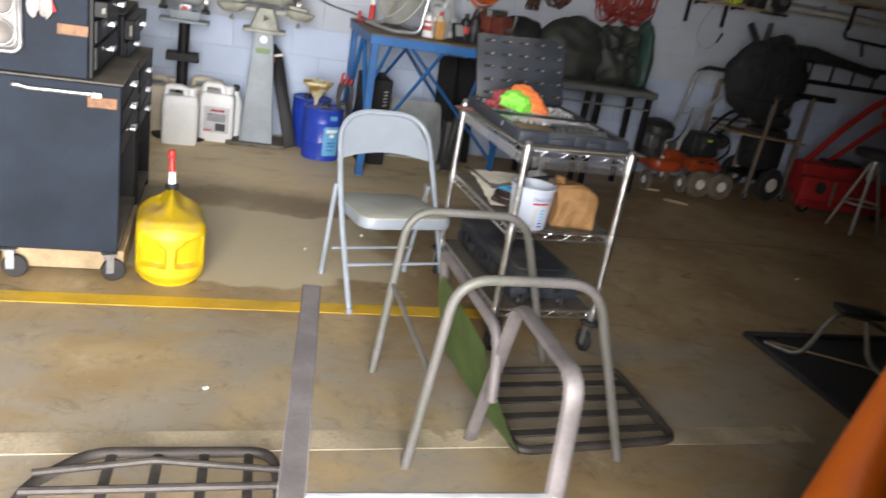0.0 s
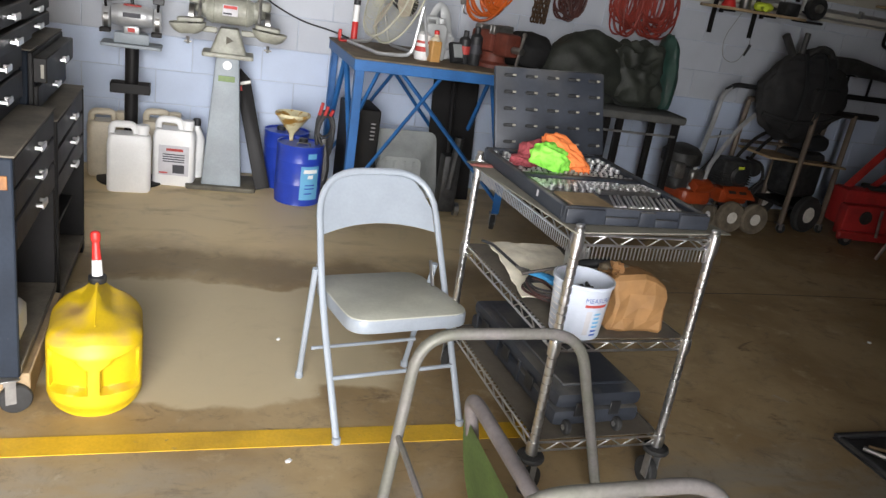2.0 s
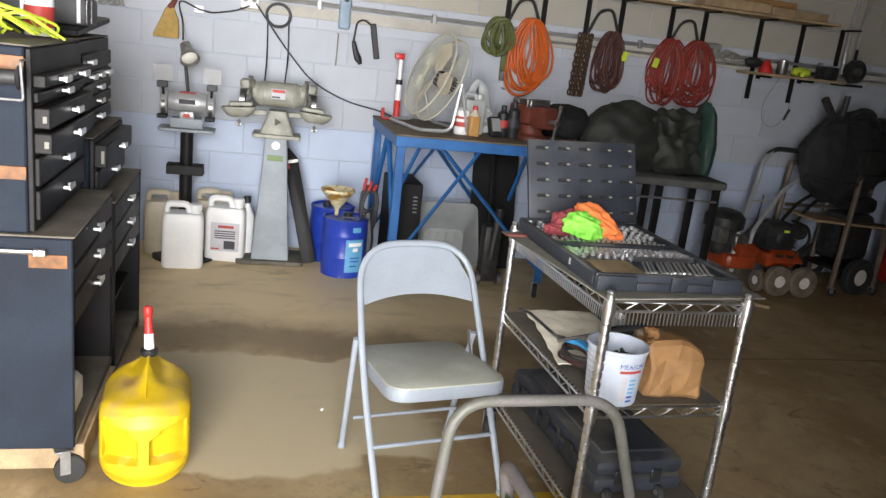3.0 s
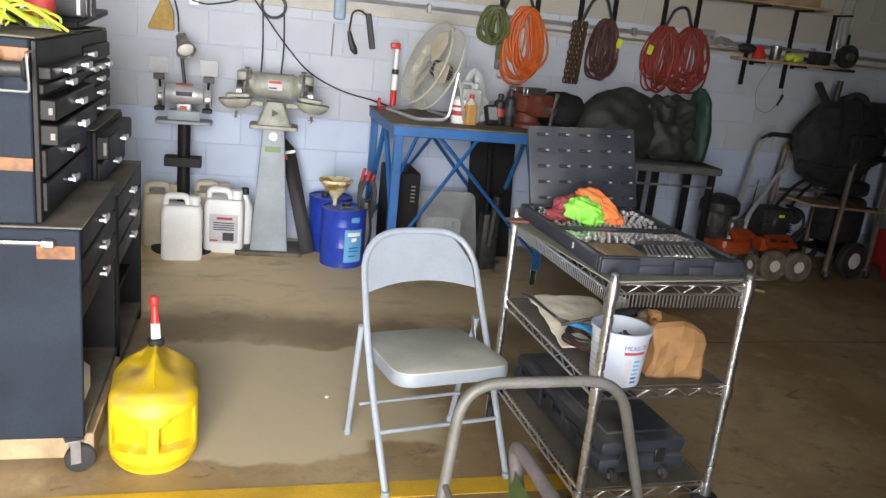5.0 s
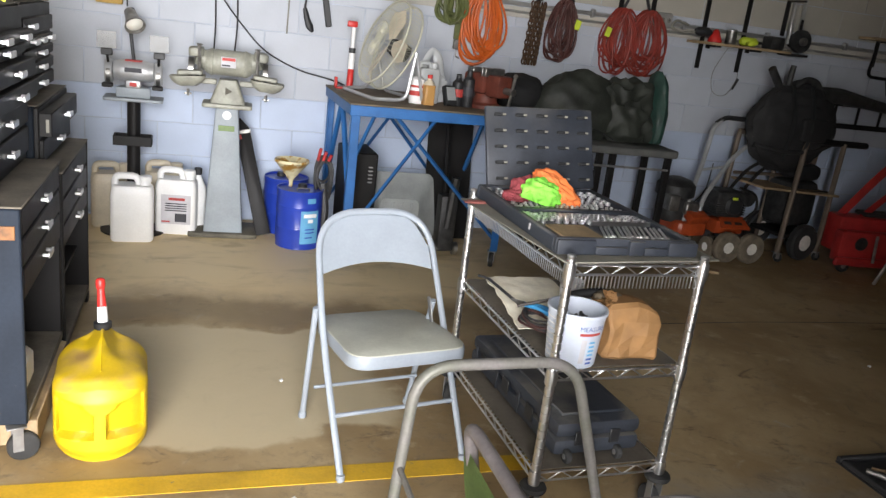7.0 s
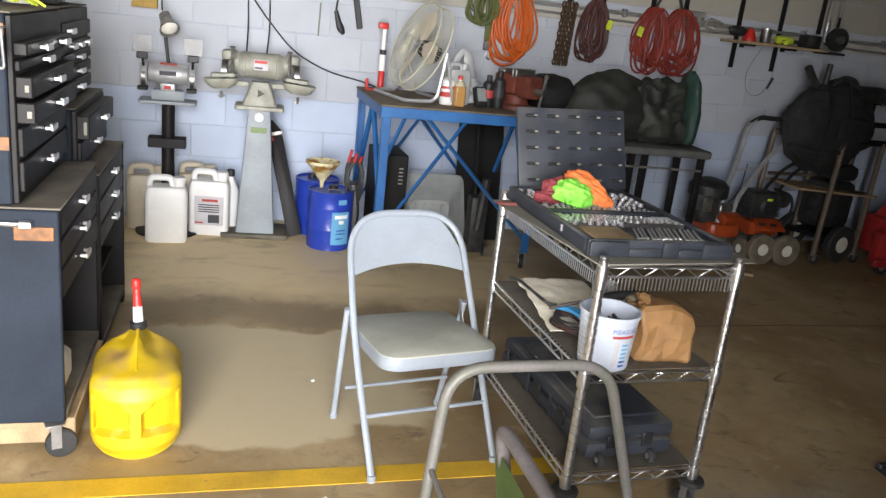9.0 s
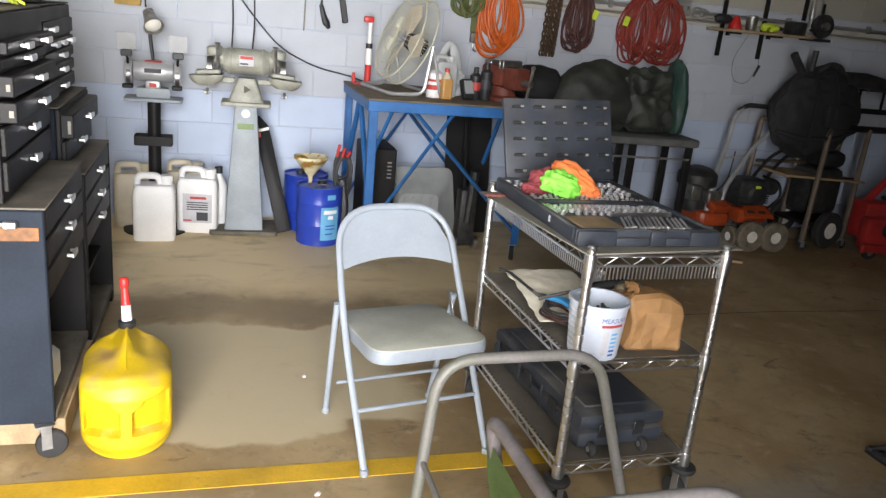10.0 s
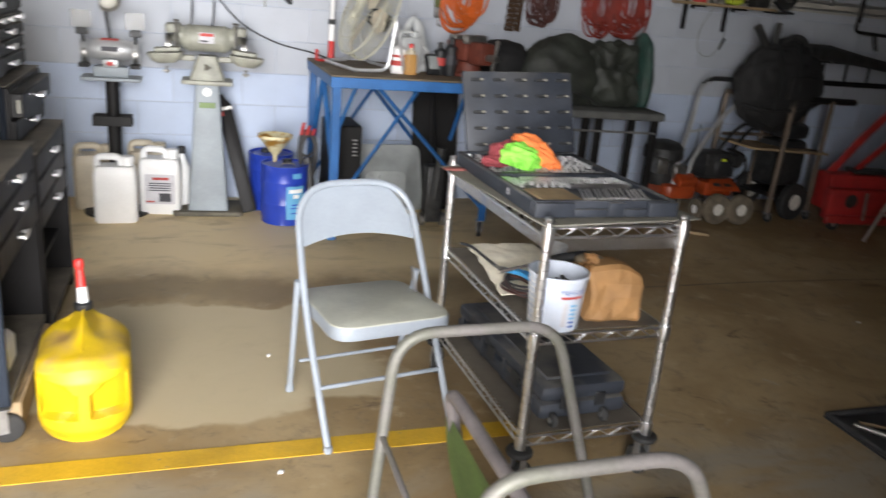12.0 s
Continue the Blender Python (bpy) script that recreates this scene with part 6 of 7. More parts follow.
cords = thing("power_cord", (0, WY, 0), "black power cords draped along the wall to the grinders", "power cord")
part("cord", tube(fillet([(0.36, -0.06, 1.66), (0.28, -0.02, 1.62), (0.12, -0.02, 1.585), (0.04, -0.03, 1.60)], 0.06), 0.0052), M_BLACKCORD, cords)
part("cord", tube(fillet([(0.04, -0.03, 1.60), (-0.10, -0.02, 1.66), (-0.06, -0.02, 1.52), (-0.04, -0.20, 1.40)], 0.08), 0.0052), M_BLACKCORD, cords)
part("cord", tube(fillet([(0.40, -0.06, 1.68), (0.60, -0.02, 1.42), (0.80, -0.02, 1.20), (1.05, -0.02, 1.09), (1.26, -0.03, 1.055), (1.36, -0.12, 1.03)], 0.12), 0.0052), M_BLACKCORD, cords)
for x in (0.48, 0.62):
    part("cord", tube(fillet([(x, -0.02, 1.62), (x + 0.01, -0.02, 1.35), (x + (0.0 if x < 0.5 else -0.01), -0.18, 1.18)], 0.1), 0.005), M_BLACKCORD, cords)
for k in range(3):
    part("coil", tube([(0.55 + (0.075 + 0.004 * k) * math.cos(a), -0.02 - 0.01 * k, 1.62 + (0.07 + 0.005 * k) * math.sin(a)) for a in [2 * math.pi * j / 20 for j in range(20)]], 0.005, 6, True), M_BLACKCORD, cords)
br = thing("hand_broom", (-0.16, WY - 0.03, 1.40), "small straw hand broom with a dark red handle", "broom")
bm = bmesh.new()
secs = [[bm.verts.new((x + (0.02 if z > 0.1 else 0), y, z)) for x, y in rounded(-w, w, -d, d, 0.012, 2)] for z, w, d in ((0.0, 0.078, 0.026), (0.02, 0.08, 0.028), (0.12, 0.055, 0.024), (0.19, 0.026, 0.018))]
for a, b in zip(secs, secs[1:]):
    for k in range(len(a)):
        bm.faces.new((a[k], a[(k + 1) % len(a)], b[(k + 1) % len(b)], b[k]))
bm.faces.new(secs[0][::-1]), bm.faces.new(secs[-1])
part("bristles", bm, M_STRAW, br)
part("handle", tube([(0.02, 0, 0.185), (0.05, 0, 0.24), (0.075, 0, 0.38)], [0.022, 0.016, 0.012]), M_VISE, br)
nt2 = thing("string_hank", (-0.48, WY - 0.02, 1.66), "hank of pale string hanging on the wall", "string")
rng = random.Random(9)
for k in range(7):
    part("loop", tube(fillet([(rng.uniform(-0.02, 0.02), 0, 0.12), (rng.uniform(-0.1, 0), 0, 0.0), (rng.uniform(-0.12, 0.1), -0.01, -0.12), (rng.uniform(0, 0.12), 0, 0.02)], 0.06, 4), 0.003, 5), M_CARD, nt2)
hold = thing("glue_holder", (0.99, WY, 1.55), "pale blue plastic holder hung on the wall", "holder")
part("sleeve", bx(-0.04, 0.04, -0.055, -0.016, 0.03, 0.26, 0.016, 3), M_HOLDER, hold)
part("mouth", lathe([(0.018, 0), (0.018, 0.004)], 14, (0.005, -0.0595, 0.225), "y"), M_INK, hold, "dark round hole")
part("tail", tube([(-0.03, -0.01, 0.0), (-0.035, -0.01, -0.22)], 0.005), M_CARD, hold)
iron = thing("heat_tool", (1.06, WY - 0.02, 1.36), "black corded hand tool hanging on the wall", "hand tool")
part("grip", tube(fillet([(0.065, 0, 0.0), (0.03, -0.005, 0.06), (0.005, 0, 0.15)], 0.05), [0.012, 0.026, 0.026, 0.024, 0.022, 0.02, 0.02, 0.014]), M_BLACKPL, iron)
part("cord", tube(fillet([(0.005, 0, 0.15), (0.02, 0, 0.28), (0.07, 0, 0.30), (0.13, 0, 0.26)], 0.05), 0.007), M_BLACKCORD, iron)
part("power_block", moved(bx(-0.02, 0.02, -0.015, 0.015, -0.24, 0, 0.005), pose(0.13, 0, 0.28, 0, -11, 0)), M_BLACKPL, iron)


def shelf_long(name, x0, x1, z, y0, label, brackets, drop):
    e = thing(name, (0, 0, z), label, "wall shelf")
    part("board", bx(x0, x1, y0, WY - 0.001, 0, 0.02, 0.003), M_WOOD, e)
    for x, d in brackets:
        part("bracket", bx(x - 0.018, x + 0.018, WY - 0.032, WY - 0.016, -d, -0.0005, 0.002), M_BLACKSTEEL, e)
        part("arm", bx(x - 0.010, x + 0.010, y0 + 0.02, WY - 0.02, -0.014, -0.001, 0.002), M_BLACKSTEEL, e)
    return e


shelf_long("wall_shelf", 0.30, 2.02, 1.985, WY - 0.20, "unpainted wooden wall shelf on black brackets", [(x, 0.10) for x in (0.5, 1.2, 1.9)], 0.2)
shelf_long("wall_shelf", 2.08, 4.75, 2.02, WY - 0.24, "long wooden wall shelf on black hanging brackets", [(x, 0.28) for x in (2.15, 2.42, 2.76, 3.03, 3.44, 3.72)] + [(4.205, 0.61), (4.585, 0.61), (4.95, 0.28)], 0.3)
low_shelf = shelf_long("wall_shelf", 4.08, 4.93, 1.60, WY - 0.21, "short wooden wall shelf with two hanging brackets", [(4.27, 0.03), (4.65, 0.03)], 0.2)
# hooks over the brackets that carry the coils
for x in (2.28, 2.90, 3.57):
    hk = thing("hanging_strap", (x, WY - 0.05, 1.78), "black bent strap carrying coiled cords", "hook")
    part("bow", tube(fillet([(-0.13, 0, -0.02), (-0.07, -0.02, 0.14), (0.03, -0.02, 0.16), (0.12, 0, -0.03)], 0.07), 0.011), M_BLACKCORD, hk)
# goods on the long shelf
for x0, x1, h, d, m, lab, nm in ((3.55, 4.10, 0.07, 0.16, M_WOOD, "stack of raw pine offcuts on a shelf", "offcut"), (4.02, 4.62, 0.055, 0.14, M_WOOD, "raw pine board offcut on a shelf", "offcut"), (3.70, 4.45, 0.05, 0.10, M_PAPERBAG, "brown board offcut on a shelf", "offcut")):
    z0 = 2.0415 if nm == "offcut" and x0 != 3.70 else 2.0415
    y0 = WY - 0.03 - (0.0 if x0 == 3.70 else 0.07)
    solo(nm, bx(x0, x1, y0 - d if x0 != 3.70 else WY - 0.075, y0 if x0 != 3.70 else WY - 0.01, z0, z0 + h + (0.07 if x0 == 3.70 else 0), 0.003), m, lab, "wood offcut") if x0 != 4.02 else solo(nm, bx(4.12, x1, y0 - d, y0, z0, z0 + h, 0.003), m, lab, "wood offcut")
for x, m, h in ((2.5, M_CARD, 0.1), (2.75, M_CONDUIT, 0.09), (3.0, M_REDPAINT, 0.10), (3.18, M_BLACKPL, 0.12), (3.35, M_WHITE, 0.12)):
    tn = thing("tin_can", (x, WY - 0.13, 2.0415), "small metal tin standing on the shelf", "tin", 0, "tins on the shelf")
    part("body", lathe([(0.045, 0), (0.047, 0.003), (0.047, h), (0.044, h + 0.003)], 18), m, tn)
    part("lid", lathe([(0.04, h + 0.003), (0.042, h + 0.008), (0.038, h + 0.010)], 18), M_CONDUIT, tn)
for x, w, m in ((1.72, 0.26, M_REDPAINT), (1.30, 0.2, M_LIME), (0.95, 0.22, M_REDPAINT), (0.6, 0.2, M_CARD)):
    solo("carton", bx(x, x + w, WY - 0.17, WY - 0.03, 2.006, 2.12, 0.006), m, "small painted box on a wall shelf", "box")
# goods on the short shelf
LZ = 1.6215
e = thing("coiled_hose", (3.93, WY - 0.07, 1.665), "pale hose loop with a dark nozzle on the wall", "hose")
part("loop", tube(fillet([(0.16, -0.02, 0.02), (0.02, -0.02, 0.0), (-0.06, 0, 0.03), (-0.02, 0, 0.09), (0.10, 0, 0.06)], 0.05), 0.009), M_CARD, e)
part("nozzle", lathe([(0.02, -0.07), (0.035, -0.04), (0.035, 0.04), (0.02, 0.07)], 14, (0.22, -0.03, 0.025), "x"), M_BLACKPL, e)
e = thing("marker_cone", (4.27, WY - 0.10, LZ), "small red plastic cone on the shelf", "cone")
part("cone", lathe([(0.055, 0), (0.055, 0.012), (0.04, 0.05), (0.022, 0.09), (0.010, 0.10)], 16), M_RED, e)
e = thing("tin_can", (4.415, WY - 0.10, LZ), "bare steel can on the shelf", "tin")
part("body", lathe([(0.04, 0), (0.042, 0.003), (0.042, 0.11), (0.038, 0.113)], 18), M_STEEL, e)
part("rim", lathe([(0.0425, 0.10), (0.044, 0.105), (0.0425, 0.11)], 18), M_CHROME, e)
e = thing("electric_drill", (4.60, WY - 0.10, LZ), "lime-green hand drill lying on the shelf", "drill")
part("body", lathe([(0.02, -0.09), (0.034, -0.07), (0.034, 0.04), (0.016, 0.07)], 14, (0, 0, 0.036), "x"), M_LIME, e)
part("chuck", lathe([(0.014, 0.07), (0.012, 0.11)], 12, (0, 0, 0.036), "x"), M_ENGINE, e)
part("grip", tube([(-0.04, -0.01, 0.025), (-0.06, -0.09, 0.018)], 0.018), M_LIME, e)
solo("battery_charger", bx(4.76, 4.89, WY - 0.16, WY - 0.04, LZ, LZ + 0.10, 0.012, 2), M_ENGINE, "dark grey battery charger on the shelf", "charger")
e = thing("wire_loop", (4.42, WY - 0.012, 1.20), "thin pale wire loop with a black clip hanging from the shelf", "wire")
part("wire", tube(fillet([(0.05, 0, 0.39), (-0.06, 0, 0.18), (-0.02, 0, 0.02), (0.12, 0, 0.0), (0.2, 0, 0.16), (0.19, 0, 0.21)], 0.12), 0.0025, 5), M_CARD, e)
part("clip", tube([(0.17, -0.004, 0.07), (0.205, -0.004, 0.16)], [0.008, 0.013]), M_BLACKPL, e)
e = thing("wall_grinder", (5.05, WY - 0.11, 1.61), "small dark bench grinder on a wall bracket", "bench grinder")
part("bracket", bx(-0.09, 0.09, -0.05, 0.11, -0.02, 0.0, 0.003), M_BLACKSTEEL, e)
part("wheel", lathe([(0.03, -0.02), (0.09, -0.02), (0.09, 0.02), (0.03, 0.02)], 24, (0, -0.03, 0.10), "y"), M_ENGINE, e)
part("hub", lathe([(0.032, -0.05), (0.032, 0.03)], 16, (0, -0.03, 0.10), "y"), M_STEEL, e)
part("motor", lathe([(0.05, 0.03), (0.055, 0.10)], 18, (0, -0.03, 0.10), "y"), M_ENGINE, e)
part("post", tube([(0, 0, 0.19), (0.0, 0, 0.27)], 0.011), M_BLACKSTEEL, e)


def coil(x, ztop, zbot, w, m, label, n=16, wire=0.0075, seed=1, name="cord_coil", tag=None, depth=0.05):
    """A hank of cord: many loose oval loops that hang from one point."""
    e = thing(name, (x, WY - 0.055, ztop), label, "cord", 0, "coils on the wall")
    r = random.Random(seed)
    h = ztop - zbot
    for k in range(n):
        hh, ww, dx, dy = h * r.uniform(0.72, 1.02), w * r.uniform(0.30, 1.08), r.uniform(-0.03, 0.03), r.uniform(-depth, depth * 0.6)
        ph, tw = r.uniform(0, 6), r.uniform(-0.22, 0.22)
        pts = []
        for j in range(26):
            a = 2 * math.pi * j / 26
            px, pz = ww / 2 * math.sin(a) * (0.62 + 0.38 * (1 - math.cos(a)) / 2 * 1.25), -hh / 2 * (1 - math.cos(a))
            pts.append((px + dx + tw * pz * 0.5, dy + 0.012 * math.sin(3 * a + ph), pz + 0.004 * math.sin(2 * a + ph)))
        part("loop", tube(pts, wire, 6, True), m, e)
    part("tie", tube([(w * 0.16 * math.cos(a), 0.02 * math.sin(a) - 0.01, -0.03 + 0.006 * math.cos(a)) for a in [2 * math.pi * j / 14 for j in range(14)]], wire * 1.3, 6, True), m, e)
    if tag:
        part("tag", moved(bx(-0.022, 0.022, -0.003, 0.003, -0.035, 0.035, 0.001), pose(tag[0], -0.06, tag[1], 0, 14, 0)), M_LIME, e, "yellow tag")
    return e


coil(2.10, 1.78, 1.52, 0.22, M_GREENCORD, "olive green strap coil hung on the wall", 12, 0.012, 3)
e = thing("ratchet_strap", (2.16, WY - 0.05, 1.42), "olive strap with a steel ratchet hanging down", "strap")
part("web", bx(-0.03, 0.03, -0.006, 0.006, 0.0, 0.16, 0.003), M_GREENCORD, e)
part("ratchet", bx(-0.028, 0.028, -0.02, 0.012, -0.07, -0.001, 0.006), M_STEEL, e)
part("hook", tube(fillet([(0, 0, -0.07), (0.0, 0, -0.12), (0.03, 0, -0.13)], 0.02), 0.006), M_STEEL, e)
coil(2.335, 1.80, 1.26, 0.30, M_ORANGE, "thick orange extension cord coiled on a wall hook", 20, 0.0085, 5)
coil(2.96, 1.78, 1.335, 0.23, M_DARKCORD, "dark red-brown cord coil with a yellow tag", 15, 0.008, 7, tag=(0.10, -0.16))
coil(3.45, 1.78, 1.30, 0.32, M_REDCORD, "faded red extension cord coil with a yellow tag", 22, 0.0072, 8, tag=(-0.13, -0.18))
coil(3.68, 1.79, 1.31, 0.34, M_REDCORD, "faded red extension cord coil, loosely wound", 26, 0.0072, 11)
e = thing("log_chain", (2.74, WY - 0.05, 1.30), "rusty log chain hung in a hank", "chain")
LINK = link("chain_link", tube([(0.016 * math.cos(a) * 0.7, 0, 0.022 * math.sin(a)) for a in [2 * math.pi * j / 12 for j in range(12)]], 0.0058, 5, True), M_RUST)
for s in range(7):
    for k in range(13):
        o = part("chain_link", LINK, None, e)
        o.matrix_basis = pose((s - 3) * 0.0165 + 0.02 * k / 13, -0.012 * (s % 3), 0.02 + k * 0.034, 0, 0, 90 * (k % 2) + 20 * s)

# ---- machines by the wall ----
st = thing("work_stand", (3.15, 5.22, 0), "grey-topped work stand on black steel legs", "work stand", -4)
part("top", prism(rounded(-0.52, 0.52, -0.20, 0.26, 0.05), 0.790, 0.842, 0.012), M_STANDTOP, st)
part("shelf_rail", tube([(-0.42, -0.16, 0.70), (0.46, -0.16, 0.70)], 0.008), M_ZINC, st)
for x, y in ((-0.44, -0.14), (-0.05, -0.10), (0.05, -0.10), (0.46, -0.14), (0.46, 0.2), (-0.44, 0.2)):
    part("leg", bx(x - 0.022, x + 0.022, y - 0.022, y + 0.022, 0, 0.789, 0.004), M_BLACKSTEEL, st)
tarp = thing("draped_tarp", (3.12, 5.42, 0.843), "dark olive tarp draped over a bulky thing on a work stand", "tarp")
part("cover", lump(0.34, 0.20, 0.305, 0.10, 1.2, 8.2, True, 5, (-0.12, 0, 0), fold=0.12), M_TARP, tarp)
part("crumpled_end", lump(0.31, 0.19, 0.300, 0.20, 1.5, 3.4, True, 5, (0.25, -0.02, 0), fold=0.34), M_TARP, tarp, "crumpled loose end of the tarp")
part("tie_cord", tube(fillet([(-0.12, -0.21, 0.10), (0.02, -0.215, 0.06), (0.12, -0.21, 0.012)], 0.03), 0.004), M_BLACKCORD, tarp)
solo("green_bag", lump(0.075, 0.15, 0.345, 0.15, 1.4, 2.2, True, 4, fold=0.1), M_GREENBAG, "dark green plastic bag standing on a work stand", "bag", (3.63, 5.40, 0.843))


def wheel(parent, at, r, w, axis="x", m=M_TREAD, hubm=M_WHITE, share=0.6):
    t = part("wheel", lathe([(r * (share + 0.02), -w * 0.9), (r * 0.9, -w), (r, -w * 0.6), (r, w * 0.6), (r * 0.9, w), (r * (share + 0.02), w * 0.9)], 22, at, axis), m, parent)
    part("hub", lathe([(0.012, -w * 0.95), (r * share, -w * 0.86), (r * share, w * 0.86), (0.012, w * 0.95)], 18, at, axis), hubm, t)
    return t


mow = thing("push_mower", (4.02, 5.35, 0), "orange-decked push mower with a silver folding handle", "lawn mower", 0)
part("deck", prism(rounded(-0.13, 0.17, -0.16, 0.22, 0.08), 0.17, 0.28, 0.03), M_ORANGEPAINT, mow)
part("chute", moved(bx(-0.09, 0.09, -0.05, 0.05, 0, 0.07, 0.015, 2), pose(0.04, -0.12, 0.29, 25, 0, 10)), M_ORANGEPAINT, mow)
part("engine", lathe([(0.11, 0.26), (0.12, 0.30), (0.12, 0.44), (0.15, 0.46), (0.15, 0.54), (0.11, 0.58), (0.04, 0.60)], 22, (-0.08, 0.03, 0)), M_ENGINE, mow)
part("air_filter", bx(-0.22, -0.13, -0.14, -0.02, 0.36, 0.48, 0.015, 2), M_STEEL, mow)
part("muffler", bx(-0.06, 0.06, -0.13, -0.02, 0.33, 0.43, 0.012), M_STEEL, mow)
for x in (-0.16, 0.20):
    for y in (-0.12, 0.19):
        wheel(mow, (x, y, 0.085), 0.085, 0.02)
part("handle", tube(fillet([(-0.04, -0.10, 0.22), (-0.02, -0.08, 0.44), (0.16, 0.08, 0.76), (0.21, 0.12, 0.98), (0.28, 0.13, 1.05)], 0.09), 0.018), M_SILVER, mow)
part("handle", tube(fillet([(0.06, -0.12, 0.22), (0.10, -0.08, 0.46), (0.40, 0.05, 0.78), (0.69, 0.13, 0.965)], 0.09), 0.018), M_SILVER, mow)
part("cross_bar", tube([(0.10, 0.03, 0.66), (0.34, 0.03, 0.70)], 0.010), M_SILVER, mow)
part("grip", tube(fillet([(0.24, 0.13, 1.02), (0.31, 0.13, 1.07), (0.56, 0.13, 1.065)], 0.04), 0.019), M_BLACKPL, mow)
part("cable", tube(fillet([(0.0, -0.08, 0.40), (0.16, -0.02, 0.50), (0.22, 0.04, 0.72)], 0.1), 0.005), M_BLACKCORD, mow)
til = thing("garden_tiller", (4.385, 5.30, 0), "small orange garden tiller with a black engine and dusty wheels", "tiller", 0)
part("frame", bx(-0.12, 0.14, -0.07, 0.10, 0.19, 0.30, 0.02, 2), M_ORANGEPAINT, til)
part("guard", moved(prism([(-0.11, -0.05), (0.14, -0.05), (0.12, 0.09), (-0.09, 0.09)], 0, 0.016, 0.006), pose(0.01, -0.09, 0.27, 32, 0, -8)), M_ORANGEPAINT, til)
for k in (0, 1):
    part("guard_slot", moved(bx(-0.07 + 0.09 * k, -0.01 + 0.09 * k, -0.01, 0.02, 0.0165, 0.0185, 0.0), pose(0.01, -0.09, 0.27, 32, 0, -8)), M_ENGINE, til)
part("engine", bx(-0.15, 0.11, -0.07, 0.15, 0.32, 0.53, 0.035, 2), M_ENGINE, til)
for k in range(5):
    part("cooling_fin", bx(-0.155, 0.115, -0.078, 0.12, 0.35 + 0.018 * k, 0.357 + 0.018 * k, 0.002), M_ENGINE, til)
part("pull_start", lathe([(0.075, 0), (0.078, -0.01), (0.06, -0.03), (0.02, -0.035)], 20, (0.0, -0.072, 0.42), "y"), M_BLACKPL, til)
part("badge", bx(-0.05, 0.0, -0.113, -0.1075, 0.475, 0.495, 0.001), M_LIME, til)
part("tank", lathe([(0.05, -0.06), (0.06, -0.04), (0.06, 0.04), (0.05, 0.06)], 18, (0.15, 0.0, 0.47), "y"), M_ENGINE, til)
part("guard_tube", tube(fillet([(0.12, -0.06, 0.30), (0.22, -0.08, 0.40), (0.20, -0.06, 0.52), (0.05, -0.04, 0.56)], 0.05), 0.011), M_BLACKSTEEL, til)
for x, y in ((-0.075, -0.19), (0.125, -0.21)):
    wheel(til, (x, y, 0.12), 0.12, 0.032, "y", M_TREAD, M_HUB)
part("axle", tube([(-0.01, -0.20, 0.12), (-0.01, 0.05, 0.22)], 0.016), M_STEEL, til)
for k in (0.0, 0.13):
    part("handle", tube(fillet([(k, 0.05, 0.25), (k + 0.06, 0.10, 0.52), (k + 0.22, 0.12, 0.70), (k + 0.52, 0.1, 0.86)], 0.08), 0.014), M_BLACKSTEEL, til)

rc = thing("rolling_stand", (5.0, 5.20, 0), "brown steel rolling stand with a plywood shelf", "rolling stand", 2)
for x, y, dx, dy in ((-0.17, -0.04, 0.13, 0.10), (0.265, 0.0, 0.10, 0.08), (-0.45, 0.42, 0.02, -0.04), (0.0, 0.42, 0.02, -0.04), (0.36, 0.42, 0.06, -0.04)):
    part("leg", tube([(x, y, 0.07), (x + dx, y + dy, 0.96)], 0.022, 8), M_BROWNLEG, rc)
    caster(rc, x, y, 0.035, 0.08, 40 * x)
part("shelf", moved(bx(-0.42, 0.36, 0.0, 0.40, 0, 0.018, 0.003), pose(0.03, 0.02, 0.55, 0, 3, 0)), M_WOOD, rc, "bare plywood shelf")
part("rail", tube([(-0.42, 0.40, 0.965), (0.42, 0.40, 0.965)], 0.022, 6), M_BROWNLEG, rc)
part("rail", tube([(-0.10, 0.07, 0.965), (0.62, 0.10, 0.955)], 0.026, 6), M_BLACKSTEEL, rc)
part("rail", tube([(-0.40, 0.38, 0.63), (0.4, 0.38, 0.63)], 0.014, 6), M_BROWNLEG, rc)
bm = lump(0.425, 0.14, 0.355, 0.10, 1.9, 5.1, False, 5, fold=0.16)
rcw = thing("covered_blower", (4.88, 5.38, 0.85), "round machine under a black cloth cover on a rolling stand", "covered machine", 0)
part("cover", bm, M_BLACKCLOTH, rcw)
for x in (-0.12, 0.06):
    part("strap", tube(fillet([(x, -0.06, 0.52), (x - 0.01, -0.155, 0.36), (x - 0.005, -0.17, 0.18), (x + 0.01, -0.11, -0.06)], 0.08), 0.018, 6, flat=0.35, up=(0, 1, 0)), M_BLACKPL, rcw)
part("pocket", moved(prism(rounded(-0.13, 0.13, -0.09, 0.09, 0.03), 0, 0.05, 0.012), pose(0.10, -0.115, 0.20, 90, 0, 4)), M_BLACKCLOTH, rcw)
part("hem", tube(fillet([(-0.36, -0.05, 0.05), (-0.16, -0.13, 0.01), (0.16, -0.13, 0.03), (0.40, -0.05, 0.10)], 0.1), 0.018, 8), M_BLACKCLOTH, rcw)
part("tube", tube([(-0.20, 0, 0.50), (-0.32, -0.02, 0.63)], 0.03, 10), M_ENGINE, rcw)
part("tube", tube([(-0.12, 0, 0.50), (-0.11, 0, 0.67)], 0.022, 10), M_ENGINE, rcw)
part("hose", tube(fillet([(-0.06, 0, 0.50), (0.02, -0.02, 0.58), (0.14, -0.02, 0.56), (0.22, 0, 0.40)], 0.08), 0.026, 10), M_ENGINE, rcw)
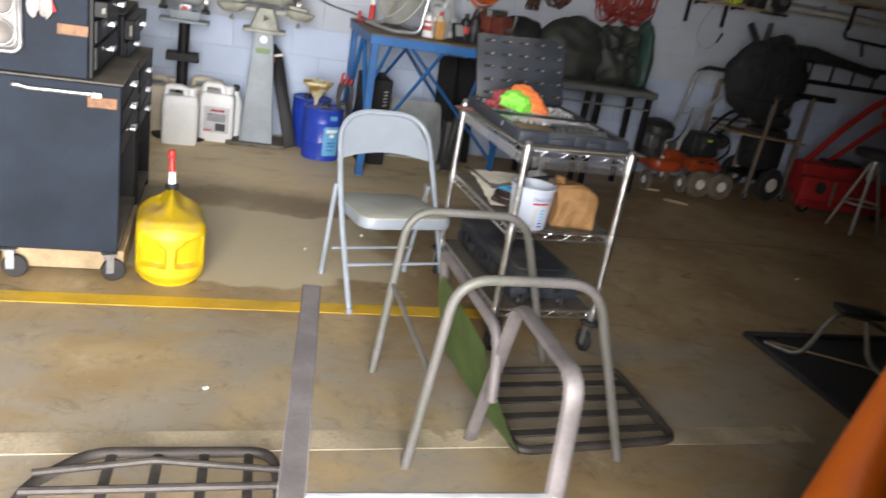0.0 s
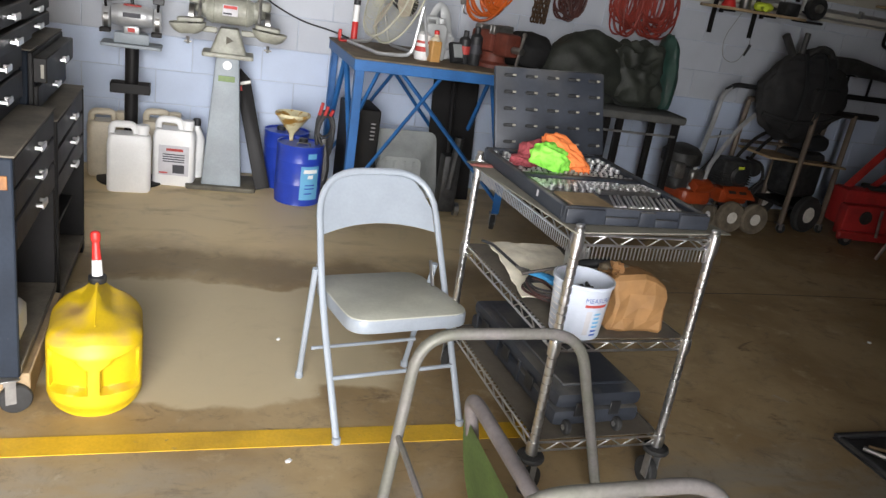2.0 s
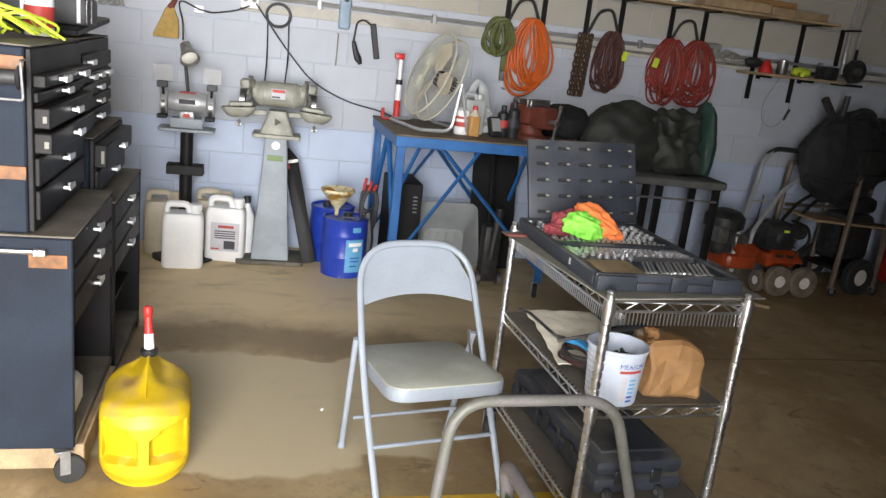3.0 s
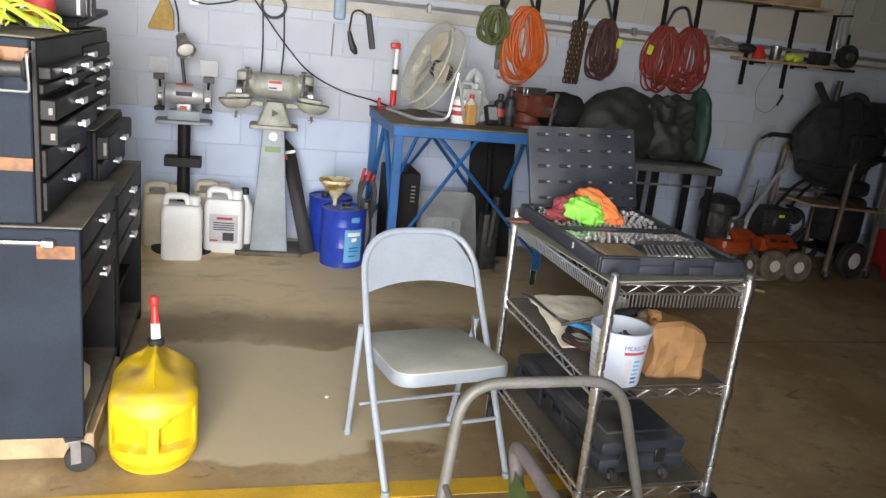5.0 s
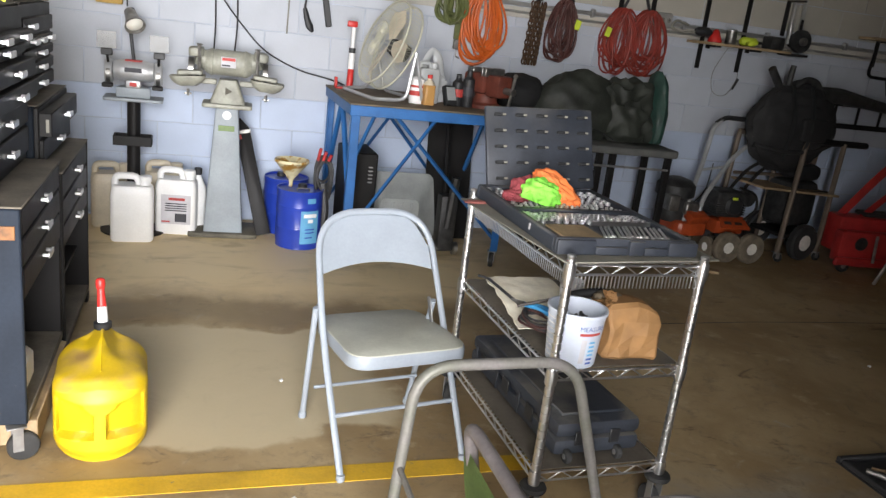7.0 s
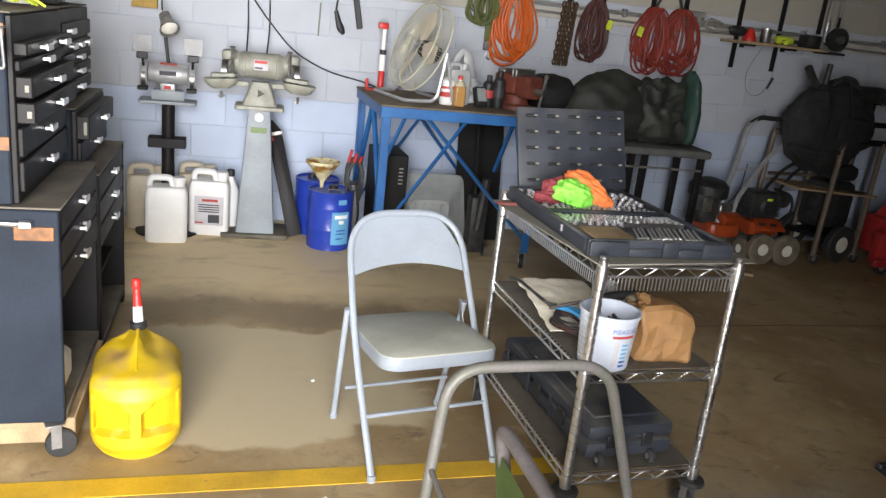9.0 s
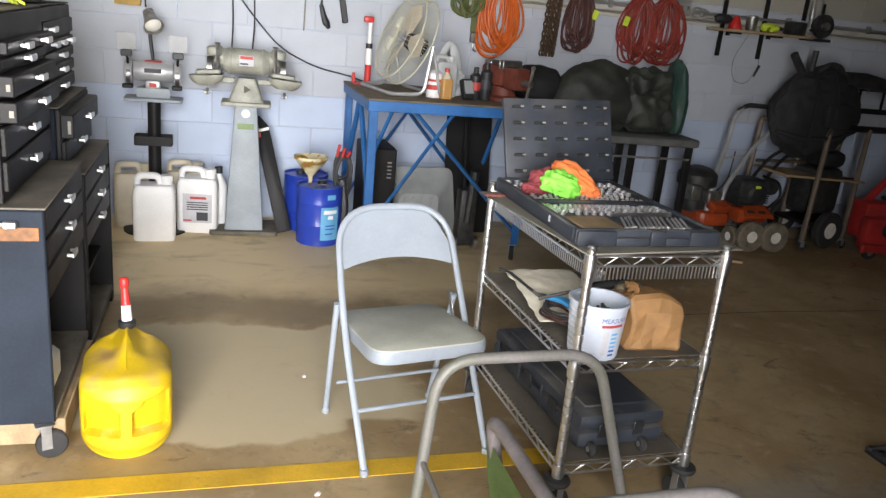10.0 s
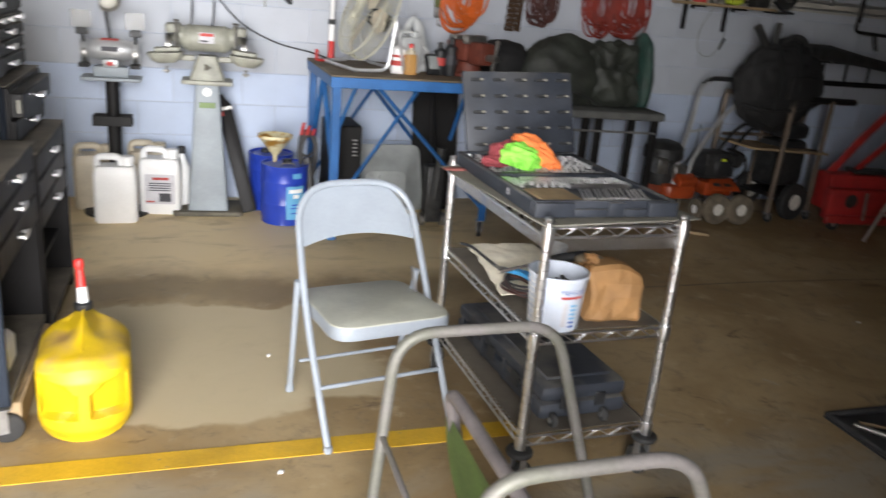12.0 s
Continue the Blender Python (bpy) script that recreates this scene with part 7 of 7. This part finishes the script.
part("nozzle", tube([(0.18, 0.0, 0.46), (0.42, 0.02, 0.475), (0.82, 0.06, 0.43), (1.25, 0.10, 0.38)], [0.075, 0.062, 0.045, 0.04], 12), M_ENGINE, rcw)
eg = thing("pressure_washer", (5.17, 5.46, 0), "dark engine-driven washer with pale wheels", "pressure washer", 10)
part("engine", bx(-0.20, 0.14, -0.10, 0.16, 0.24, 0.62, 0.05, 2), M_ENGINE, eg)
part("tank", bx(-0.18, 0.10, -0.12, 0.10, 0.63, 0.76, 0.05, 2), M_BLACKPL, eg)
part("frame", tube(fillet([(-0.26, -0.16, 0.20), (-0.26, -0.16, 0.55), (0.2, -0.16, 0.55), (0.2, -0.16, 0.20)], 0.06), 0.014), M_BLACKSTEEL, eg)
part("frame", bx(-0.26, 0.2, -0.17, 0.18, 0.17, 0.2, 0.006), M_BLACKSTEEL, eg)
wheel(eg, (-0.10, -0.23, 0.15), 0.15, 0.035, "y", M_RUBBER, M_HUB, 0.72)
wheel(eg, (-0.10, 0.22, 0.15), 0.15, 0.035, "y", M_RUBBER, M_HUB, 0.72)

red = thing("engine_hoist", (5.64, 5.16, 0), "red-painted engine hoist with a bowed boom", "engine hoist", -8)
part("body", bx(-0.32, 0.45, -0.14, 0.06, 0.12, 0.42, 0.03, 2), M_REDPAINT, red)
part("tray", bx(-0.36, 0.55, -0.25, -0.145, 0.07, 0.32, 0.02, 2), M_REDPAINT, red)
part("foot_rail", bx(-0.40, 0.58, -0.30, -0.255, 0.05, 0.12, 0.012), M_REDPAINT, red)
part("opening", lathe([(0.05, 0), (0.055, 0.01), (0.035, 0.014)], 18, (-0.18, -0.265, 0.23), "y"), M_ENGINE, red)
part("top_bay", bx(-0.10, 0.25, -0.12, 0.03, 0.421, 0.455, 0.010), M_ENGINE, red, "black top tray")
part("boom", tube(fillet([(-0.24, 0.0, 0.40), (0.0, 0.0, 0.72), (0.24, 0.0, 0.98), (0.46, 0.0, 1.12), (0.85, 0.0, 1.18)], 0.14), 0.034, 6), M_REDPAINT, red)
part("boom", tube([(-0.10, -0.06, 0.40), (0.32, -0.04, 0.80), (0.70, 0.0, 1.00)], 0.026, 6), M_REDPAINT, red)
part("fender", moved(prism([(0, 0), (0.10, -0.16), (0.50, -0.20), (0.52, 0.24), (0.16, 0.20)], 0, 0.10, 0.02), pose(0.36, 0.05, 0.93, 90, 0, 0)), M_REDPAINT, red)
part("lever", tube([(-0.05, -0.25, 0.30), (-0.10, -0.33, 0.10)], 0.012), M_STEEL, red)
for x in (-0.32, 0.42):
    wheel(red, (x, -0.28, 0.055), 0.055, 0.02, "y", M_RUBBER, M_STEEL)
stool = thing("shop_stool", (5.43, 4.46, 0), "chrome shop stool with a black padded seat", "stool")
part("seat", lathe([(0.12, 0.62), (0.17, 0.635), (0.175, 0.66), (0.17, 0.69), (0.14, 0.70), (0.0, 0.705)], 28), M_BLACKPL, stool)
part("seat_post", lathe([(0.03, 0.45), (0.03, 0.62)], 16), M_CHROME, stool)
for k in range(4):
    a = radians(45 + 90 * k)
    part("leg", tube([(0.03 * math.cos(a), 0.03 * math.sin(a), 0.58), (0.20 * math.cos(a), 0.20 * math.sin(a), 0.01)], 0.013), M_CHROME, stool)
part("foot_ring", tube([(0.135 * math.cos(a), 0.135 * math.sin(a), 0.25) for a in [2 * math.pi * j / 28 for j in range(28)]], 0.010, 8, True), M_CHROME, stool)
lad = thing("ladder", (0, WY - 0.06, 1.06), "dark extension ladder hung flat on the wall", "ladder")
for z in (0.0, 0.19):
    part("rail", bx(5.55, 8.0, -0.015, 0.015, z - 0.022 + (0 if z else 0), z + 0.022, 0.004), M_BLACKSTEEL, lad)
for k in range(10):
    part("rung", tube([(5.65 + k * 0.25, 0, 0.022), (5.65 + k * 0.25, 0, 0.168)], 0.011), M_BLACKSTEEL, lad)
for x in (5.7, 7.2):
    part("hook", tube(fillet([(x, 0.058, 0.24), (x, -0.03, 0.24), (x, -0.03, 0.16)], 0.02), 0.008), M_STEEL, lad)
e = shelf_long("wall_shelf", 5.75, 7.6, 1.80, WY - 0.22, "dark wall shelf on black brackets", [(5.95, 0.22), (6.6, 0.22), (7.3, 0.22)], 0.2)
e = thing("bow_saw", (6.15, WY - 0.05, 1.50), "dark iron tool frame hanging under a shelf", "hand tool")
part("frame", tube(fillet([(-0.22, 0, 0.24), (-0.25, 0, 0.0), (0.3, 0, -0.02), (0.26, 0, 0.24)], 0.06), 0.014), M_BLACKSTEEL, e)
part("grip", tube([(-0.02, 0, -0.01), (0.02, -0.01, -0.14)], 0.018), M_BLACKPL, e)
for x, y, k, a in ((3.98, 4.88, 1.0, -35), (3.93, 5.20, 0.6, -10)):
    solo("wood_scrap", moved(bx(-0.10, 0.10, -0.035, 0.035, 0, 0.02, 0.003), Matrix.Diagonal((k, k, 1, 1))), M_WOOD, "raw wood scrap lying on the floor", "wood scrap", (x, y, 0.0), a, "wood scraps")

# ---- in the doorway ----
stand = thing("tubular_stand", (0, 0, 0), "weathered grey-green tubular steel stand with a green sheet panel", "stand")


def arch(y, yt, x0, x1, f0, f1, zt, m=M_TUBE):
    return tube(fillet([(f0[0], f0[1], 0.0), (x0, yt, zt - 0.005), (x1, yt, zt), (f1[0], f1[1], 0.0)], 0.11, 7), 0.0162, 12)


part("arch", arch(2.0, 2.04, 0.955, 1.415, (0.897, 2.018), (1.665, 2.12), 0.668), M_TUBE, stand)
part("arch", arch(1.4, 1.36, 0.945, 1.395, (0.900, 1.415), (1.675, 1.43), 0.690), M_TUBE, stand)
part("brace", tube([(0.928, 2.03, 0.37), (0.927, 1.39, 0.345)], 0.009), M_TUBE, stand)
part("rail", tube(fillet([(1.115, 1.95, 0.38), (1.070, 1.93, 0.56), (1.098, 1.34, 0.525), (1.11, 1.33, 0.30)], 0.08, 6), 0.018, 12), M_TUBEBROWN, stand)
bm = bmesh.new()
NU, NV = 14, 10
gv = []
for i in range(NU + 1):
    u = i / NU
    row = []
    for k in range(NV + 1):
        v = k / NV
        top = Vector((1.082 + 0.03 * u, 1.97 - 0.50 * u, 0.47 - 0.06 * u))
        bot = Vector((1.15 + 0.16 * u, 1.93 - 0.48 * u, 0.14 * (1 - u) ** 1.5 + 0.006))
        p = top.lerp(bot, v)
        p.x -= 0.014 * math.sin(math.pi * v)
        row.append(bm.verts.new(p))
    gv.append(row)
for i in range(NU):
    for k in range(NV):
        bm.faces.new((gv[i][k], gv[i + 1][k], gv[i + 1][k + 1], gv[i][k + 1]))
bmesh.ops.solidify(bm, geom=bm.faces[:], thickness=0.004)
part("panel", bm, M_GREEN, stand, "green painted sheet panel", smooth=60)

fr2 = thing("flat_bar_frame", (0, 0, 0), "frame of bent mauve-grey flat bar with a cross tube", "frame")
part("side_bar", tube(fillet([(1.165, 1.56, 0.0), (1.088, 1.225, 0.675), (1.045, 0.76, 0.715), (1.075, 0.745, 0.0)], 0.07, 7), 0.024, 8, flat=0.55, up=(0, 1, 0)), M_TUBEBROWN, fr2)
rail = bx(-0.024, 0.024, 0, 0.86, 0, 0.006, 0.002)
bx(0.018, 0.024, 0, 0.86, -0.04, -0.0005, 0.002, bm=rail)
part("angle_rail", moved(rail, pose(0.400, 0.44, 0.655, 1, 0, -8)), M_TUBEBROWN, fr2)
part("post", bx(0.43, 0.47, 0.73, 0.77, 0.0, 0.61, 0.004), M_TUBEBROWN, fr2)
part("post", bx(0.39, 0.43, 0.46, 0.50, 0.0, 0.61, 0.004), M_TUBEBROWN, fr2)
part("cross_tube", tube([(0.45, 0.75, 0.425), (1.062, 0.75, 0.40)], 0.013), M_SILVER, fr2)

rk = thing("slatted_rack", (0, 0, 0.0), "dark steel cargo rack with flat slats lying on the floor", "cargo rack")
part("frame", tube(fillet([(1.30, 1.455, 0.022), (1.95, 1.51, 0.022), (1.955, 2.03, 0.022), (1.30, 1.99, 0.022)], 0.06, 5, True), 0.016, 8, True), M_RACK, rk)
for k in range(4):
    y = 1.56 + k * 0.107
    part("slat", moved(bx(-0.315, 0.315, -0.02, 0.02, 0, 0.008, 0.002), pose(1.627, y + 0.005, 0.024, 0, 0, 3.2)), M_RACK, rk)
r2 = thing("cargo_rack", (0, 0, 0), "tubular steel cargo rack standing low in front of the doorway", "cargo rack")
o2 = fillet([(-0.16, 0.62, 0.06), (-0.175, 1.24, 0.085), (-0.03, 1.395, 0.085), (0.475, 1.385, 0.085), (0.50, 0.62, 0.06)], 0.07, 5)
part("frame", tube(o2, 0.016, 10), M_RACK, r2)
part("cross_tube", tube([(-0.15, 1.27, 0.115), (0.15, 1.30, 0.125), (0.485, 1.26, 0.115)], 0.010), M_RACK, r2)
part("cross_tube", tube([(-0.165, 1.19, 0.12), (0.49, 1.185, 0.12)], 0.011), M_RACK, r2)
for k in range(4):
    x = 0.0 + k * 0.125
    part("slat", tube([(x + 0.03, 1.385, 0.084), (x - 0.01, 0.66, 0.062)], 0.016, 6, flat=0.5), M_RACK, r2)
for x, y in ((-0.16, 0.66), (-0.165, 1.2), (0.49, 1.2), (0.495, 0.66)):
    part("foot", tube([(x, y, 0.0), (x, y, 0.085)], 0.013), M_RACK, r2)
part("cross_tube", tube([(-0.16, 0.64, 0.06), (0.50, 0.64, 0.06)], 0.014), M_RACK, r2)

cone = thing("traffic_cone", (1.975, 0.78, 0), "plain orange traffic cone", "traffic cone")
part("base", prism(rounded(-0.18, 0.18, -0.18, 0.18, 0.03), 0, 0.03, 0.006), M_CONE, cone)
part("cone", lathe([(0.155, 0.031), (0.15, 0.05), (0.035, 0.76), (0.028, 0.77), (0.02, 0.76)], 32), M_CONE, cone)
mt2 = thing("floor_mat", (2.905, 1.645, 0), "dark rubber drip mat with a raised rim on the floor", "mat")
part("sheet", bx(0, 1.15, 0, 0.79, 0, 0.008, 0.003), M_MAT, mt2)
for q in ((0, 1.15, 0, 0.03), (0, 1.15, 0.76, 0.79), (0, 0.03, 0.0305, 0.7595), (1.12, 1.15, 0.0305, 0.7595)):
    part("rim", bx(*q, 0.0085, 0.03, 0.006), M_MAT, mt2)
part("rod", tube([(0.10, 0.70, 0.016), (0.62, 0.36, 0.016)], 0.007), M_WOOD, mt2)
cs = thing("tube_seat_frame", (3.36, 2.13, 0.0085), "low bent-tube seat frame with a black pad on a mat", "seat frame")
part("frame", tube(fillet([(-0.40, 0.20, 0.012), (-0.30, 0.06, 0.012), (-0.25, 0.02, 0.20), (-0.20, 0.02, 0.27), (-0.04, 0.0, 0.25), (0.34, -0.10, 0.10)], 0.06), 0.012), M_STEEL, cs)
part("frame", tube(fillet([(-0.04, 0.0, 0.25), (-0.03, -0.08, 0.06), (0.02, -0.30, 0.012)], 0.06), 0.012), M_STEEL, cs)
part("pad", moved(prism(rounded(-0.13, 0.13, -0.05, 0.05, 0.03), 0, 0.03, 0.008), pose(-0.08, 0.02, 0.266, 0, 4, -12)), M_BLACKPL, cs)
for n, (x, y) in enumerate(((0.277, 1.88), (0.712, 2.441), (0.753, 3.287), (1.1, 3.55), (3.92, 3.27))):
    solo("debris_chip", moved(lump(0.012, 0.009, 0.006, 0.4, 2, n * 1.7, True, 2), pose(0, 0, 0, 0, 0, 40 * n)), M_WHITE, "pale paint chip on the floor", "debris", (x, y, 0.0), group="chips on the floor")


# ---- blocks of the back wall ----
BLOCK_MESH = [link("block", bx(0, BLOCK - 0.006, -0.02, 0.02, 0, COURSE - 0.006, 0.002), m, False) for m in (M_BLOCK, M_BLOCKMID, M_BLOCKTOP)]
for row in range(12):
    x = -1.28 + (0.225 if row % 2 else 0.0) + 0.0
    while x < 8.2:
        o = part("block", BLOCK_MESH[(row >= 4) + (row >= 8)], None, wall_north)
        o.location = (x + 0.07 - 0.003, WALL_Y + 0.02 + 0.0012 * math.sin(17 * x + 5 * row), row * COURSE + 0.003)
        x += BLOCK
